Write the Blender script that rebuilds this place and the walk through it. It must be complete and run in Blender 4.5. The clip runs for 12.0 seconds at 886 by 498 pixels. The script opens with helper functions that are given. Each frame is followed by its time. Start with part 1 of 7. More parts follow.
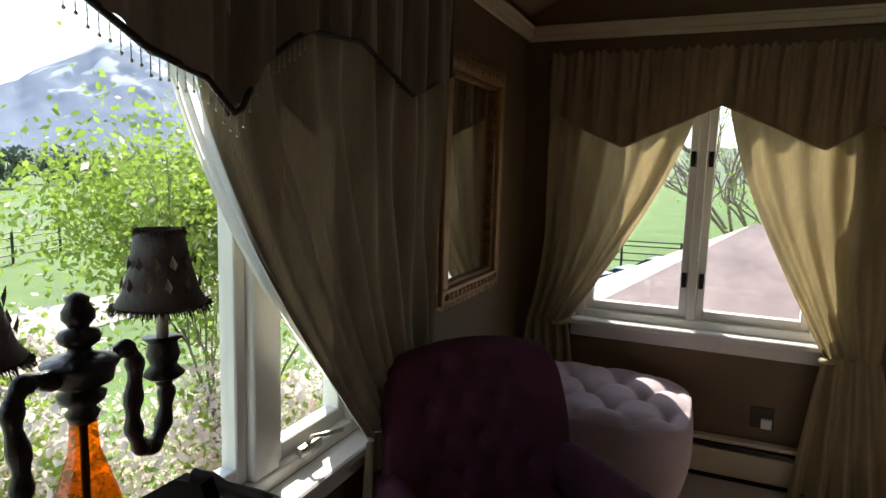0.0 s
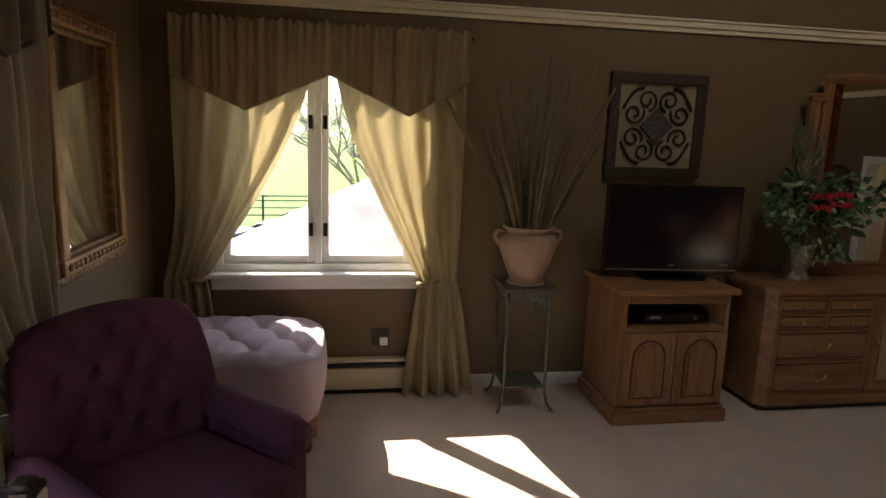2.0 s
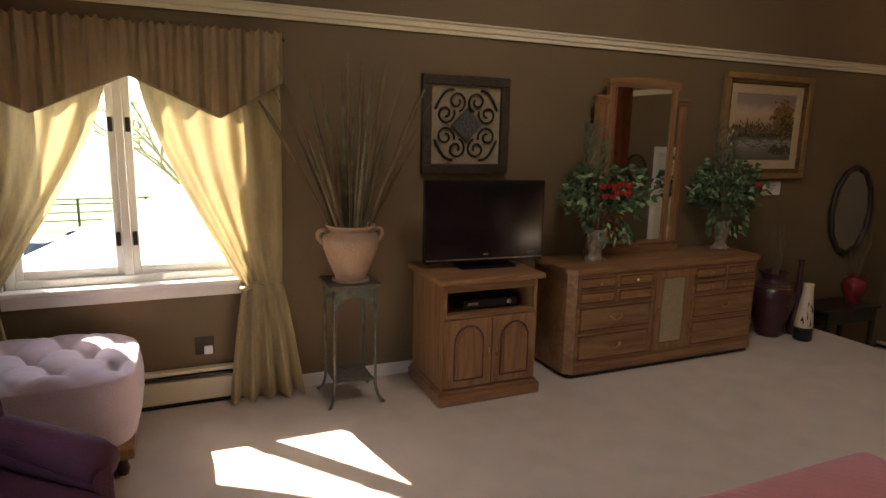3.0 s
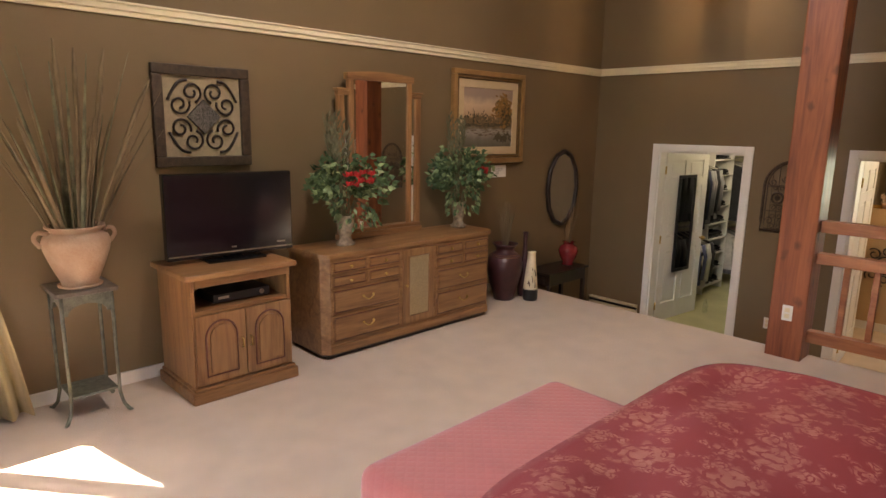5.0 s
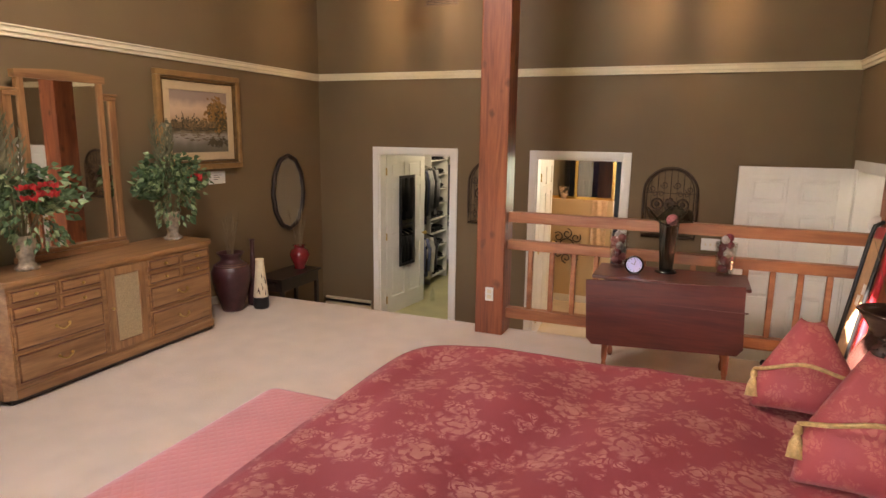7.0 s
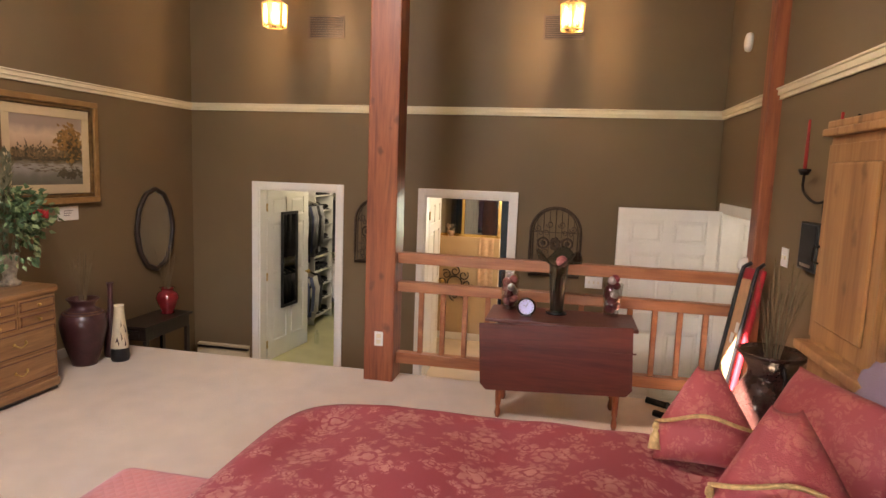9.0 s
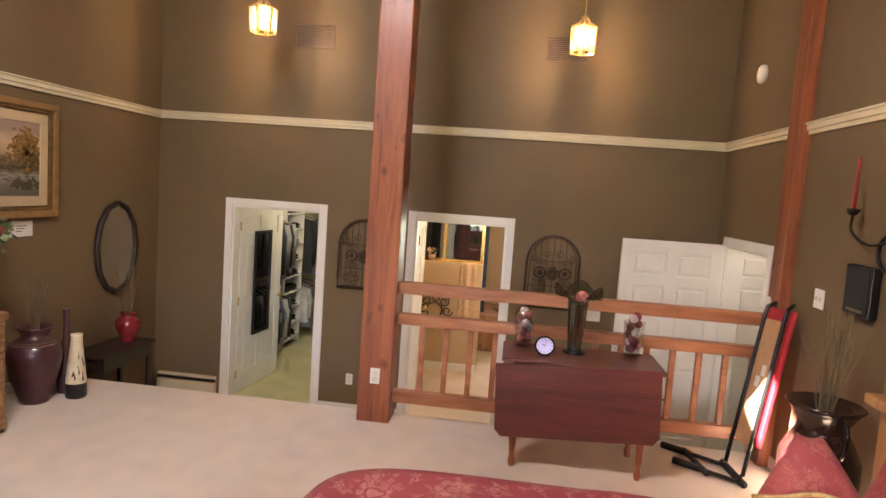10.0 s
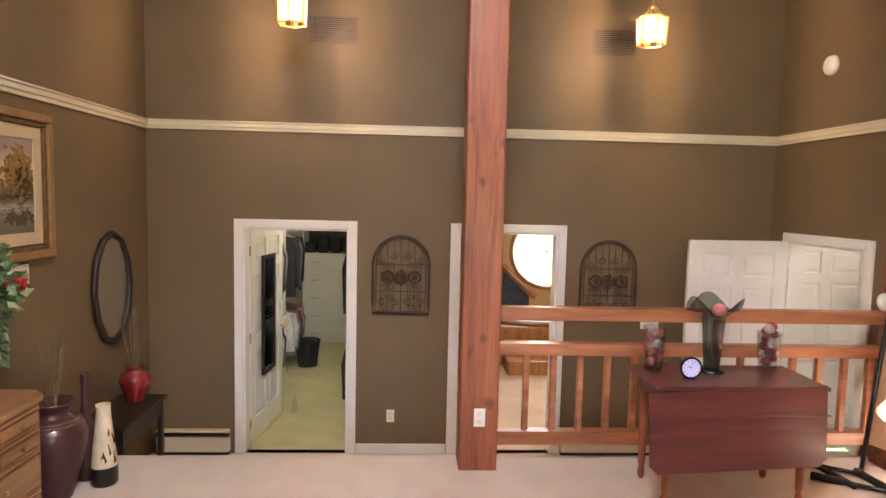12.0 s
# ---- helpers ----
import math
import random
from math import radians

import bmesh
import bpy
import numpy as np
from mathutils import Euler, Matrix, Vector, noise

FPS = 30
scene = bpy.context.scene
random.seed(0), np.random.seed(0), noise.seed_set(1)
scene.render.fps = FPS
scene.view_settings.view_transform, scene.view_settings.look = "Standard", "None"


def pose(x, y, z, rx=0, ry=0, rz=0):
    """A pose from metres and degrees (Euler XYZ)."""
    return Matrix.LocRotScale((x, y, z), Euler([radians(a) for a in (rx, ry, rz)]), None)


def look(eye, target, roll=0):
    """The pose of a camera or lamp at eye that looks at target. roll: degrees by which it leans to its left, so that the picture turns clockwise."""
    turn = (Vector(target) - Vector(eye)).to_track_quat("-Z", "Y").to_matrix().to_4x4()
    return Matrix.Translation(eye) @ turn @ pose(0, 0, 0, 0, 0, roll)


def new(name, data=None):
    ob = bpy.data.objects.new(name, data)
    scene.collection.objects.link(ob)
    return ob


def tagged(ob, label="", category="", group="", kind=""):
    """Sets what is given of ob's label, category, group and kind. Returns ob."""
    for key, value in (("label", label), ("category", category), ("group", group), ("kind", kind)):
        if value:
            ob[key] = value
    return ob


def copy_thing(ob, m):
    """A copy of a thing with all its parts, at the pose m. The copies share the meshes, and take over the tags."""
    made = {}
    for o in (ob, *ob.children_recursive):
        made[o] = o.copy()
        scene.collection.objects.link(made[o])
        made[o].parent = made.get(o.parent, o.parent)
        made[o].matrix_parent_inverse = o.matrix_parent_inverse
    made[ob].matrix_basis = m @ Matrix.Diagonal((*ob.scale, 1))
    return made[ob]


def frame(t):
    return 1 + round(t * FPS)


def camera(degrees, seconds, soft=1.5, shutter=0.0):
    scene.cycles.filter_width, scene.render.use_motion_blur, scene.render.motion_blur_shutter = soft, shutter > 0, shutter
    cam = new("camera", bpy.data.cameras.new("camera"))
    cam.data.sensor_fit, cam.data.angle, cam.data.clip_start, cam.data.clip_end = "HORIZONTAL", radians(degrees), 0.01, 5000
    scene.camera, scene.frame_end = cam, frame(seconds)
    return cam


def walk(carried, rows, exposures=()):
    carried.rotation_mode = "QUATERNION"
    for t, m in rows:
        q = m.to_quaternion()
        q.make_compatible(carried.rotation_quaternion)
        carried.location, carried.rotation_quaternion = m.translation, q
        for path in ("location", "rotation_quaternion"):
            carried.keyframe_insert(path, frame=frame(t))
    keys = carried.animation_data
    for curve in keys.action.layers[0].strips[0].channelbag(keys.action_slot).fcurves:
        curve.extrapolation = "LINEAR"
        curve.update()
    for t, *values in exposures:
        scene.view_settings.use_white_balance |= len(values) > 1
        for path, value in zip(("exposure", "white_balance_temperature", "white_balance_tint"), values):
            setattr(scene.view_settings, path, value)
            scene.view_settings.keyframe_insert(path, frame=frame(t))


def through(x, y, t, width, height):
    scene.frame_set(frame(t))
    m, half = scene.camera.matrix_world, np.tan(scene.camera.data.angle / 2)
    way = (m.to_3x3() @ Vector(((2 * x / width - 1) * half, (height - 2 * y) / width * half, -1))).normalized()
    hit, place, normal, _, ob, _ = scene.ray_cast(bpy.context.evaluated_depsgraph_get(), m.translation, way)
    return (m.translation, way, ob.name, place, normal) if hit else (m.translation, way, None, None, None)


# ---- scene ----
cam = camera(71.5, 12.0)
PATH = [
    (0, (-0.842, 0.563, 1.565), (-1.624, 2.386, 1.311), 1.65),
    (0.5, (-0.735, 0.463, 1.565), (-1.375, 2.330, 1.270), 0.9),
    (1, (-0.742, 0.374, 1.584), (-1.099, 2.315, 1.257), 1.65),
    (1.5, (-0.773, 0.351, 1.605), (-0.755, 2.317, 1.238), 2.08),
    (2, (-0.751, 0.291, 1.605), (-0.426, 2.231, 1.243), 1.95),
    (2.5, (-0.662, 0.216, 1.649), (-0.091, 2.099, 1.287), 1.75),
    (3, (-0.630, 0.162, 1.655), (0.161, 1.961, 1.284), 1.34),
    (5, (-0.564, -0.097, 1.669), (0.809, 1.305, 1.280), 0.99),
    (5.5, (-0.538, -0.158, 1.671), (0.979, 1.088, 1.288), 1.18),
    (6, (-0.513, -0.213, 1.692), (1.123, 0.868, 1.297), 0.80),
    (6.5, (-0.496, -0.244, 1.689), (1.238, 0.675, 1.306), 0.82),
    (7, (-0.489, -0.291, 1.690), (1.331, 0.451, 1.321), 0.82),
    (7.5, (-0.467, -0.387, 1.709), (1.407, 0.217, 1.355), 0.53),
    (9.5, (-0.151, 0.028, 1.729), (1.812, 0.342, 1.507), 3.20),
    (10, (0.009, 0.319, 1.746), (1.987, 0.546, 1.558), 4.04),
    (10.5, (0.090, 0.644, 1.778), (2.077, 0.823, 1.624), 3.39),
    (11, (0.143, 1.057, 1.782), (2.137, 1.126, 1.633), 1.97),
    (11.5, (0.320, 1.364, 1.762), (2.312, 1.310, 1.593), 1.72),
    (12, (0.548, 1.716, 1.747), (2.538, 1.612, 1.582), 1.32),
]
EXPOSURES = [(0, 1.25, 6500, 10), (0.5, 1.48, 6500, 10), (1.0, 1.6, 6500, 10), (1.5, 1.65, 6600, 11), (2.0, 2.1, 6900, 14), (2.5, 2.6, 7200, 16), (3.0, 2.95, 7300, 18), (5.0, 4.2, 7500, 21), (7.5, 4.6, 7350, 22), (9.5, 4.72, 7150, 22), (10.5, 4.9, 6900, 22), (12, 5.0, 6750, 22)]
walk(cam, [(t, look(eye, target, roll)) for t, eye, target, roll in PATH], EXPOSURES)

# ---- world, sun and large lights ----
SUN = Vector((0.655, -0.81, -1.0)).normalized()
world = bpy.data.worlds.new("sky")
scene.world = world
world.use_nodes = True
_sky = world.node_tree.nodes.new("ShaderNodeTexSky")
_sky.sky_type, _sky.sun_disc = "NISHITA", False
_sky.sun_elevation = radians(44)
_sky.sun_rotation = math.atan2(-SUN.x, -SUN.y)
_bg = world.node_tree.nodes["Background"]
_bg.inputs["Strength"].default_value = 0.15
world.node_tree.links.new(_sky.outputs[0], _bg.inputs[0])


def lamp(name, kind, m, power, colour, **more):
    data = bpy.data.lights.new(name, kind)
    data.energy, data.color = power, colour
    for key, value in more.items():
        if key == "size":
            data.size = value
        elif key == "size_y":
            data.shape, data.size_y = "RECTANGLE", value
        elif key == "angle":
            data.angle = value
        elif key == "radius":
            data.shadow_soft_size = value
    ob = new(name, data)
    ob.matrix_world = m
    return ob


lamp("sun", "SUN", look((0, 0, 20), Vector((0, 0, 20)) + SUN), 5.0, (1.0, 0.94, 0.84), angle=radians(0.5))
lamp("sky_west", "AREA", look((-2.14, 0.8, 1.4), (0, 0.8, 1.0)), 2.3, (0.95, 0.98, 1.0), size=2.9, size_y=1.3)
lamp("sky_north", "AREA", look((-0.89, 4.22, 1.35), (-0.89, 3, 1.0)), 0.6, (0.95, 0.98, 1.0), size=1.1, size_y=1.1)
lamp("sky_roof", "AREA", look((1.27, 1.70, 3.92), (1.73, 1.70, 3.03)), 3.6, (1.0, 0.97, 0.92), size=0.9, size_y=0.4)
# Unseen fill lights added to brighten the rooms beyond the three doorways.
lamp("closet_fill", "POINT", pose(7.6, 2.6, 1.6), 1.1, (1.0, 0.93, 0.68), radius=0.12)
lamp("bath_fill", "POINT", pose(7.2, 0.2, 1.75), 2.6, (1.0, 0.84, 0.60), radius=0.12)
lamp("hall_fill", "POINT", pose(5.4, -2.1, 1.7), 0.35, (1.0, 0.92, 0.8), radius=0.12)


# ---- materials ----
def shade(name, rough=0.6, metal=0.0):
    m = bpy.data.materials.new(name)
    m.use_nodes = True
    b = m.node_tree.nodes["Principled BSDF"]
    b.inputs["Roughness"].default_value, b.inputs["Metallic"].default_value = rough, metal
    return m, m.node_tree.nodes, m.node_tree.links, b


def rgb(c):
    return (*c, 1.0)


def mat(name, col, rough=0.6, metal=0.0, var=0.15, scale=6.0, bump=0.0, bscale=80.0, stretch=(1, 1, 1), col2=None, sheen=0.0, coat=0.0):
    m, n, l, b = shade(name, rough, metal)
    tc, mp = n.new("ShaderNodeTexCoord"), n.new("ShaderNodeMapping")
    mp.inputs["Scale"].default_value = stretch
    l.new(tc.outputs["Object"], mp.inputs[0])
    big, fine, mix, ramp = n.new("ShaderNodeTexNoise"), n.new("ShaderNodeTexNoise"), n.new("ShaderNodeMath"), n.new("ShaderNodeValToRGB")
    big.inputs["Scale"].default_value, big.inputs["Detail"].default_value = scale, 5
    fine.inputs["Scale"].default_value, fine.inputs["Detail"].default_value = bscale, 3
    l.new(mp.outputs[0], big.inputs[0])
    l.new(mp.outputs[0], fine.inputs[0])
    mix.operation = "MULTIPLY_ADD"
    l.new(fine.outputs[0], mix.inputs[0])
    mix.inputs[1].default_value = 0.35
    l.new(big.outputs[0], mix.inputs[2])
    lo = col2 or tuple(c * (1 - var) for c in col)
    hi = col if col2 else tuple(min(1, c * (1 + var)) for c in col)
    ramp.color_ramp.elements[0].position, ramp.color_ramp.elements[1].position = 0.45, 0.9
    ramp.color_ramp.elements[0].color, ramp.color_ramp.elements[1].color = rgb(lo), rgb(hi)
    l.new(mix.outputs[0], ramp.inputs[0])
    l.new(ramp.outputs[0], b.inputs["Base Color"])
    if bump:
        bp = n.new("ShaderNodeBump")
        bp.inputs["Strength"].default_value, bp.inputs["Distance"].default_value = bump, 0.01
        l.new(fine.outputs[0], bp.inputs["Height"])
        l.new(bp.outputs[0], b.inputs["Normal"])
    b.inputs["Sheen Weight"].default_value, b.inputs["Coat Weight"].default_value = sheen, coat
    return m


def wood(name, light, dark, rough=0.4, axis=0, rings=9.0, coat=0.1, knots=False):
    """Wood with its grain along an axis: stretched noise for the figure, finer streaks for the pores."""
    m, n, l, b = shade(name, rough)
    tc, mp = n.new("ShaderNodeTexCoord"), n.new("ShaderNodeMapping")
    s = [rings, rings, rings]
    s[axis] = rings * 0.09
    mp.inputs["Scale"].default_value = s
    l.new(tc.outputs["Object"], mp.inputs[0])
    oi = n.new("ShaderNodeObjectInfo")
    l.new(oi.outputs["Random"], mp.inputs["Location"])
    a, f, mx, ramp = n.new("ShaderNodeTexNoise"), n.new("ShaderNodeTexNoise"), n.new("ShaderNodeMath"), n.new("ShaderNodeValToRGB")
    a.inputs["Scale"].default_value, a.inputs["Detail"].default_value, a.inputs["Distortion"].default_value = 1.4, 5, 1.2
    f.inputs["Scale"].default_value, f.inputs["Detail"].default_value = 9, 4
    l.new(mp.outputs[0], a.inputs[0])
    l.new(mp.outputs[0], f.inputs[0])
    mx.operation = "MULTIPLY_ADD"
    mx.inputs[1].default_value = 0.4
    l.new(f.outputs[0], mx.inputs[0])
    l.new(a.outputs[0], mx.inputs[2])
    ramp.color_ramp.elements[0].position, ramp.color_ramp.elements[1].position = 0.48, 0.9
    ramp.color_ramp.elements[0].color, ramp.color_ramp.elements[1].color = rgb(dark), rgb(light)
    l.new(mx.outputs[0], ramp.inputs[0])
    l.new(ramp.outputs[0], b.inputs["Base Color"])
    if knots:
        km, kv, kn, ks, kr, kx = (n.new("ShaderNode" + k) for k in ("Mapping", "TexVoronoi", "TexNoise", "VectorMath", "ValToRGB", "Mix"))
        sc = [7.4, 7.4, 7.4]
        sc[axis] = 4.6
        km.inputs["Scale"].default_value = sc
        l.new(oi.outputs["Random"], km.inputs["Location"])
        kn.inputs["Scale"].default_value, kn.inputs["Detail"].default_value = 9, 3
        l.new(tc.outputs["Object"], kn.inputs[0])
        ks.operation, ks.inputs[1].default_value = "MULTIPLY_ADD", (0.07, 0.07, 0.07)
        l.new(kn.outputs["Color"], ks.inputs[0])
        l.new(tc.outputs["Object"], ks.inputs[2])
        l.new(ks.outputs[0], km.inputs[0])
        l.new(km.outputs[0], kv.inputs["Vector"])
        kv.inputs["Scale"].default_value = 1.0
        kr.color_ramp.elements[0].position, kr.color_ramp.elements[1].position = 0.09, 0.24
        kr.color_ramp.elements[0].color, kr.color_ramp.elements[1].color = (0.75, 0.75, 0.75, 1), (0, 0, 0, 1)
        l.new(kv.outputs["Distance"], kr.inputs[0])
        kx.data_type = "RGBA"
        l.new(kr.outputs[0], kx.inputs[0])
        l.new(ramp.outputs[0], kx.inputs[6])
        kx.inputs[7].default_value = rgb(tuple(c * 0.5 for c in dark))
        l.new(kx.outputs[2], b.inputs["Base Color"])
    bp = n.new("ShaderNodeBump")
    bp.inputs["Strength"].default_value, bp.inputs["Distance"].default_value = 0.25, 0.004
    l.new(f.outputs[0], bp.inputs["Height"])
    l.new(bp.outputs[0], b.inputs["Normal"])
    b.inputs["Coat Weight"].default_value, b.inputs["Coat Roughness"].default_value = coat, 0.22
    return m


def glass(name, tint=(1, 1, 1), gloss=0.08, rough=0.02):
    m = bpy.data.materials.new(name)
    m.use_nodes = True
    n, l = m.node_tree.nodes, m.node_tree.links
    n.clear()
    out, mx, t, g = n.new("ShaderNodeOutputMaterial"), n.new("ShaderNodeMixShader"), n.new("ShaderNodeBsdfTransparent"), n.new("ShaderNodeBsdfGlossy")
    t.inputs[0].default_value = rgb(tint)
    g.inputs["Roughness"].default_value = rough
    mx.inputs[0].default_value = gloss
    l.new(t.outputs[0], mx.inputs[1])
    l.new(g.outputs[0], mx.inputs[2])
    l.new(mx.outputs[0], out.inputs[0])
    return m


def glow(name, col, power):
    m, n, l, b = shade(name, 0.5)
    b.inputs["Base Color"].default_value = rgb(col)
    b.inputs["Emission Color"].default_value, b.inputs["Emission Strength"].default_value = rgb(col), power
    return m


def cloth(name, col, through=0.4, var=0.2, stretch=(1, 1, 1), scale=10.0):
    """Thin woven cloth that lets part of the light through."""
    m = mat(name, col, 0.75, 0, var, scale, 0.25, 160, stretch, sheen=0.3)
    n, l = m.node_tree.nodes, m.node_tree.links
    b = n["Principled BSDF"]
    tr, mx = n.new("ShaderNodeBsdfTranslucent"), n.new("ShaderNodeMixShader")
    src = b.inputs["Base Color"].links[0].from_socket
    l.new(src, tr.inputs[0])
    mx.inputs[0].default_value = through
    l.new(b.outputs[0], mx.inputs[1])
    l.new(tr.outputs[0], mx.inputs[2])
    l.new(mx.outputs[0], n["Material Output"].inputs[0])
    return m


def damask(name, ground, flower, size=3.4, rough=0.7, upright=False):
    """Woven flower pattern: big rosettes with petals, and smaller leaf sprigs between them."""
    m, n, l, b = shade(name, rough)
    tc = n.new("ShaderNodeMapping")
    src = n.new("ShaderNodeTexCoord")
    l.new(src.outputs["Object"], tc.inputs[0])
    tc.inputs["Rotation"].default_value = (radians(90) if upright else 0, 0, 0)
    warp = n.new("ShaderNodeTexNoise")
    warp.inputs["Scale"].default_value, warp.inputs["Detail"].default_value = 16, 4
    shift, mulv = n.new("ShaderNodeVectorMath"), n.new("ShaderNodeVectorMath")
    mulv.operation, mulv.inputs[1].default_value = "MULTIPLY", (0.075, 0.075, 0.075)
    l.new(tc.outputs[0], warp.inputs[0])
    l.new(warp.outputs["Color"], mulv.inputs[0])
    l.new(tc.outputs[0], shift.inputs[0])
    l.new(mulv.outputs[0], shift.inputs[1])

    def maths(op, a, c=None, d=None):
        k = n.new("ShaderNodeMath")
        k.operation = op
        for i, v in enumerate((a, c, d)):
            if v is None:
                continue
            if isinstance(v, (int, float)):
                k.inputs[i].default_value = v
            else:
                l.new(v, k.inputs[i])
        return k.outputs[0]

    def motif(scale, petals, reach, rand):
        v = n.new("ShaderNodeTexVoronoi")
        v.voronoi_dimensions = "2D"
        v.inputs["Scale"].default_value, v.inputs["Randomness"].default_value = scale, rand
        l.new(shift.outputs[0], v.inputs["Vector"])
        sub, sep = n.new("ShaderNodeVectorMath"), n.new("ShaderNodeSeparateXYZ")
        sub.operation = "SUBTRACT"
        l.new(shift.outputs[0], sub.inputs[0])
        l.new(v.outputs["Position"], sub.inputs[1])
        l.new(sub.outputs[0], sep.inputs[0])
        ang = maths("ARCTAN2", sep.outputs[1], sep.outputs[0])
        turn = n.new("ShaderNodeSeparateColor")
        l.new(v.outputs["Color"], turn.inputs[0])
        wave = maths("COSINE", maths("MULTIPLY_ADD", ang, petals, maths("MULTIPLY", turn.outputs[0], 6.0)))
        edge = maths("MULTIPLY_ADD", wave, reach * 0.32, reach)
        body = maths("MINIMUM", maths("MAXIMUM", maths("MULTIPLY", maths("SUBTRACT", edge, v.outputs["Distance"]), 7.0), 0.0), 1.0)
        ringw = maths("SINE", maths("MULTIPLY", v.outputs["Distance"], 46.0))
        hole = maths("GREATER_THAN", ringw, -0.45)
        return maths("MULTIPLY", body, hole)

    big = motif(size, 8, 0.30, 0.55)
    mid = motif(size * 2.1, 5, 0.30, 0.9)
    small = motif(size * 3.7, 3, 0.26, 1.0)
    both = maths("MAXIMUM", big, maths("MAXIMUM", mid, small))
    wear = n.new("ShaderNodeTexNoise")
    wear.inputs["Scale"].default_value, wear.inputs["Detail"].default_value = 14, 6
    l.new(tc.outputs[0], wear.inputs[0])
    fac = maths("MULTIPLY", both, maths("MULTIPLY_ADD", wear.outputs[0], 1.5, -0.15))
    mx = n.new("ShaderNodeMix")
    mx.data_type = "RGBA"
    l.new(fac, mx.inputs[0])
    mx.inputs[6].default_value, mx.inputs[7].default_value = rgb(ground), rgb(flower)
    l.new(mx.outputs[2], b.inputs["Base Color"])
    bp, weave = n.new("ShaderNodeBump"), n.new("ShaderNodeTexNoise")
    weave.inputs["Scale"].default_value = 220
    l.new(tc.outputs[0], weave.inputs[0])
    l.new(maths("MULTIPLY_ADD", fac, 1.5, weave.outputs[0]), bp.inputs["Height"])
    bp.inputs["Strength"].default_value, bp.inputs["Distance"].default_value = 0.3, 0.004
    l.new(bp.outputs[0], b.inputs["Normal"])
    b.inputs["Sheen Weight"].default_value = 0.05
    return m


WALL = mat("taupe wall paint", (0.165, 0.113, 0.057), 0.62, var=0.06, scale=1.5, bump=0.12, bscale=180)
WALL_BATH = mat("tan wall paint", (0.52, 0.37, 0.21), 0.6, var=0.06, scale=1.5, bump=0.1, bscale=180)
WALL_CLOSET = mat("cream wall paint", (0.70, 0.66, 0.48), 0.6, var=0.05, scale=1.5)
CEIL = mat("tan ceiling paint", (0.42, 0.34, 0.25), 0.8, var=0.06, scale=2, bump=0.2, bscale=90)
TRIM = mat("cream trim paint", (0.74, 0.66, 0.48), 0.4, var=0.05, scale=5)
WHITE = mat("white gloss paint", (0.80, 0.79, 0.75), 0.35, var=0.04, scale=4, bump=0.03, bscale=40)
CARPET = mat("beige carpet", (0.70, 0.56, 0.43), 0.95, var=0.08, scale=5.0, bump=0.9, bscale=260, sheen=0.4)
CARPET_G = mat("yellow green carpet", (0.58, 0.55, 0.30), 0.95, var=0.12, scale=3, bump=0.8, bscale=240)
CEDAR = wood("red cedar", (0.37, 0.110, 0.042), (0.165, 0.042, 0.019), 0.5, 2, 7, 0.14, True)
CEDAR_Y = wood("red cedar rail", (0.43, 0.17, 0.075), (0.24, 0.08, 0.035), 0.4, 1, 8)
OAK = wood("honey oak", (0.36, 0.187, 0.079), (0.175, 0.082, 0.034), 0.42, 0, 10)
OAK_Z = wood("honey oak upright", (0.36, 0.187, 0.079), (0.175, 0.082, 0.034), 0.42, 2, 10)
PINE = wood("knotty pine", (0.42, 0.215, 0.085), (0.25, 0.11, 0.042), 0.45, 2, 6, 0.1, True)
MAHOG = wood("dark mahogany", (0.135, 0.030, 0.022), (0.065, 0.016, 0.013), 0.32, 1, 9, 0.25)
EBONY = wood("ebonised wood", (0.030, 0.018, 0.014), (0.012, 0.008, 0.007), 0.35, 2, 9, 0.2)
IRON = mat("dark iron", (0.035, 0.028, 0.024), 0.5, 0.7, 0.3, 20, 0.3, 120)
BRASS = mat("aged brass", (0.55, 0.38, 0.14), 0.3, 1.0, 0.2, 14)
PEWTER = mat("dull silver", (0.50, 0.47, 0.40), 0.35, 1.0, 0.2, 14)
GLASS = glass("window glass", (0.97, 0.98, 0.97), 0.05)
MIRROR = shade("mirror silver", 0.02, 1.0)[0]
MIRROR.node_tree.nodes["Principled BSDF"].inputs["Base Color"].default_value = rgb((0.82, 0.83, 0.82))
BLACK = mat("black plastic", (0.010, 0.010, 0.011), 0.3, 0, 0.2, 10)
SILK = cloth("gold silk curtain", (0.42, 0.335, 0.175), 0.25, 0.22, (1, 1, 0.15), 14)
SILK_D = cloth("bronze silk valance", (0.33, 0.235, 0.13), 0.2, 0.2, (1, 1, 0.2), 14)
# Lined, so little shines through; gold also darkened for the backlit room side.
SILK_LINED_SHADED = cloth("shaded lined silk curtain", (0.30, 0.26, 0.17), 0.02, 0.25, (1, 1, 0.15), 14)
# Bronze silk at about half brightness: the valance's backlit shade is in the colour.
VALANCE_LINED_SHADED = cloth("shaded lined silk valance", (0.17, 0.13, 0.085), 0.03, 0.25, (1, 1, 0.2), 14)
SHEER = cloth("white sheer", (0.80, 0.80, 0.76), 0.6, 0.08, (1, 1, 0.2), 14)
BEDCOVER = damask("red flower damask", (0.25, 0.030, 0.038), (0.46, 0.20, 0.155), 3.1)
PILLOWRED = damask("red flower pillow damask", (0.30, 0.045, 0.05), (0.43, 0.13, 0.095), 5.2, 0.7, True)


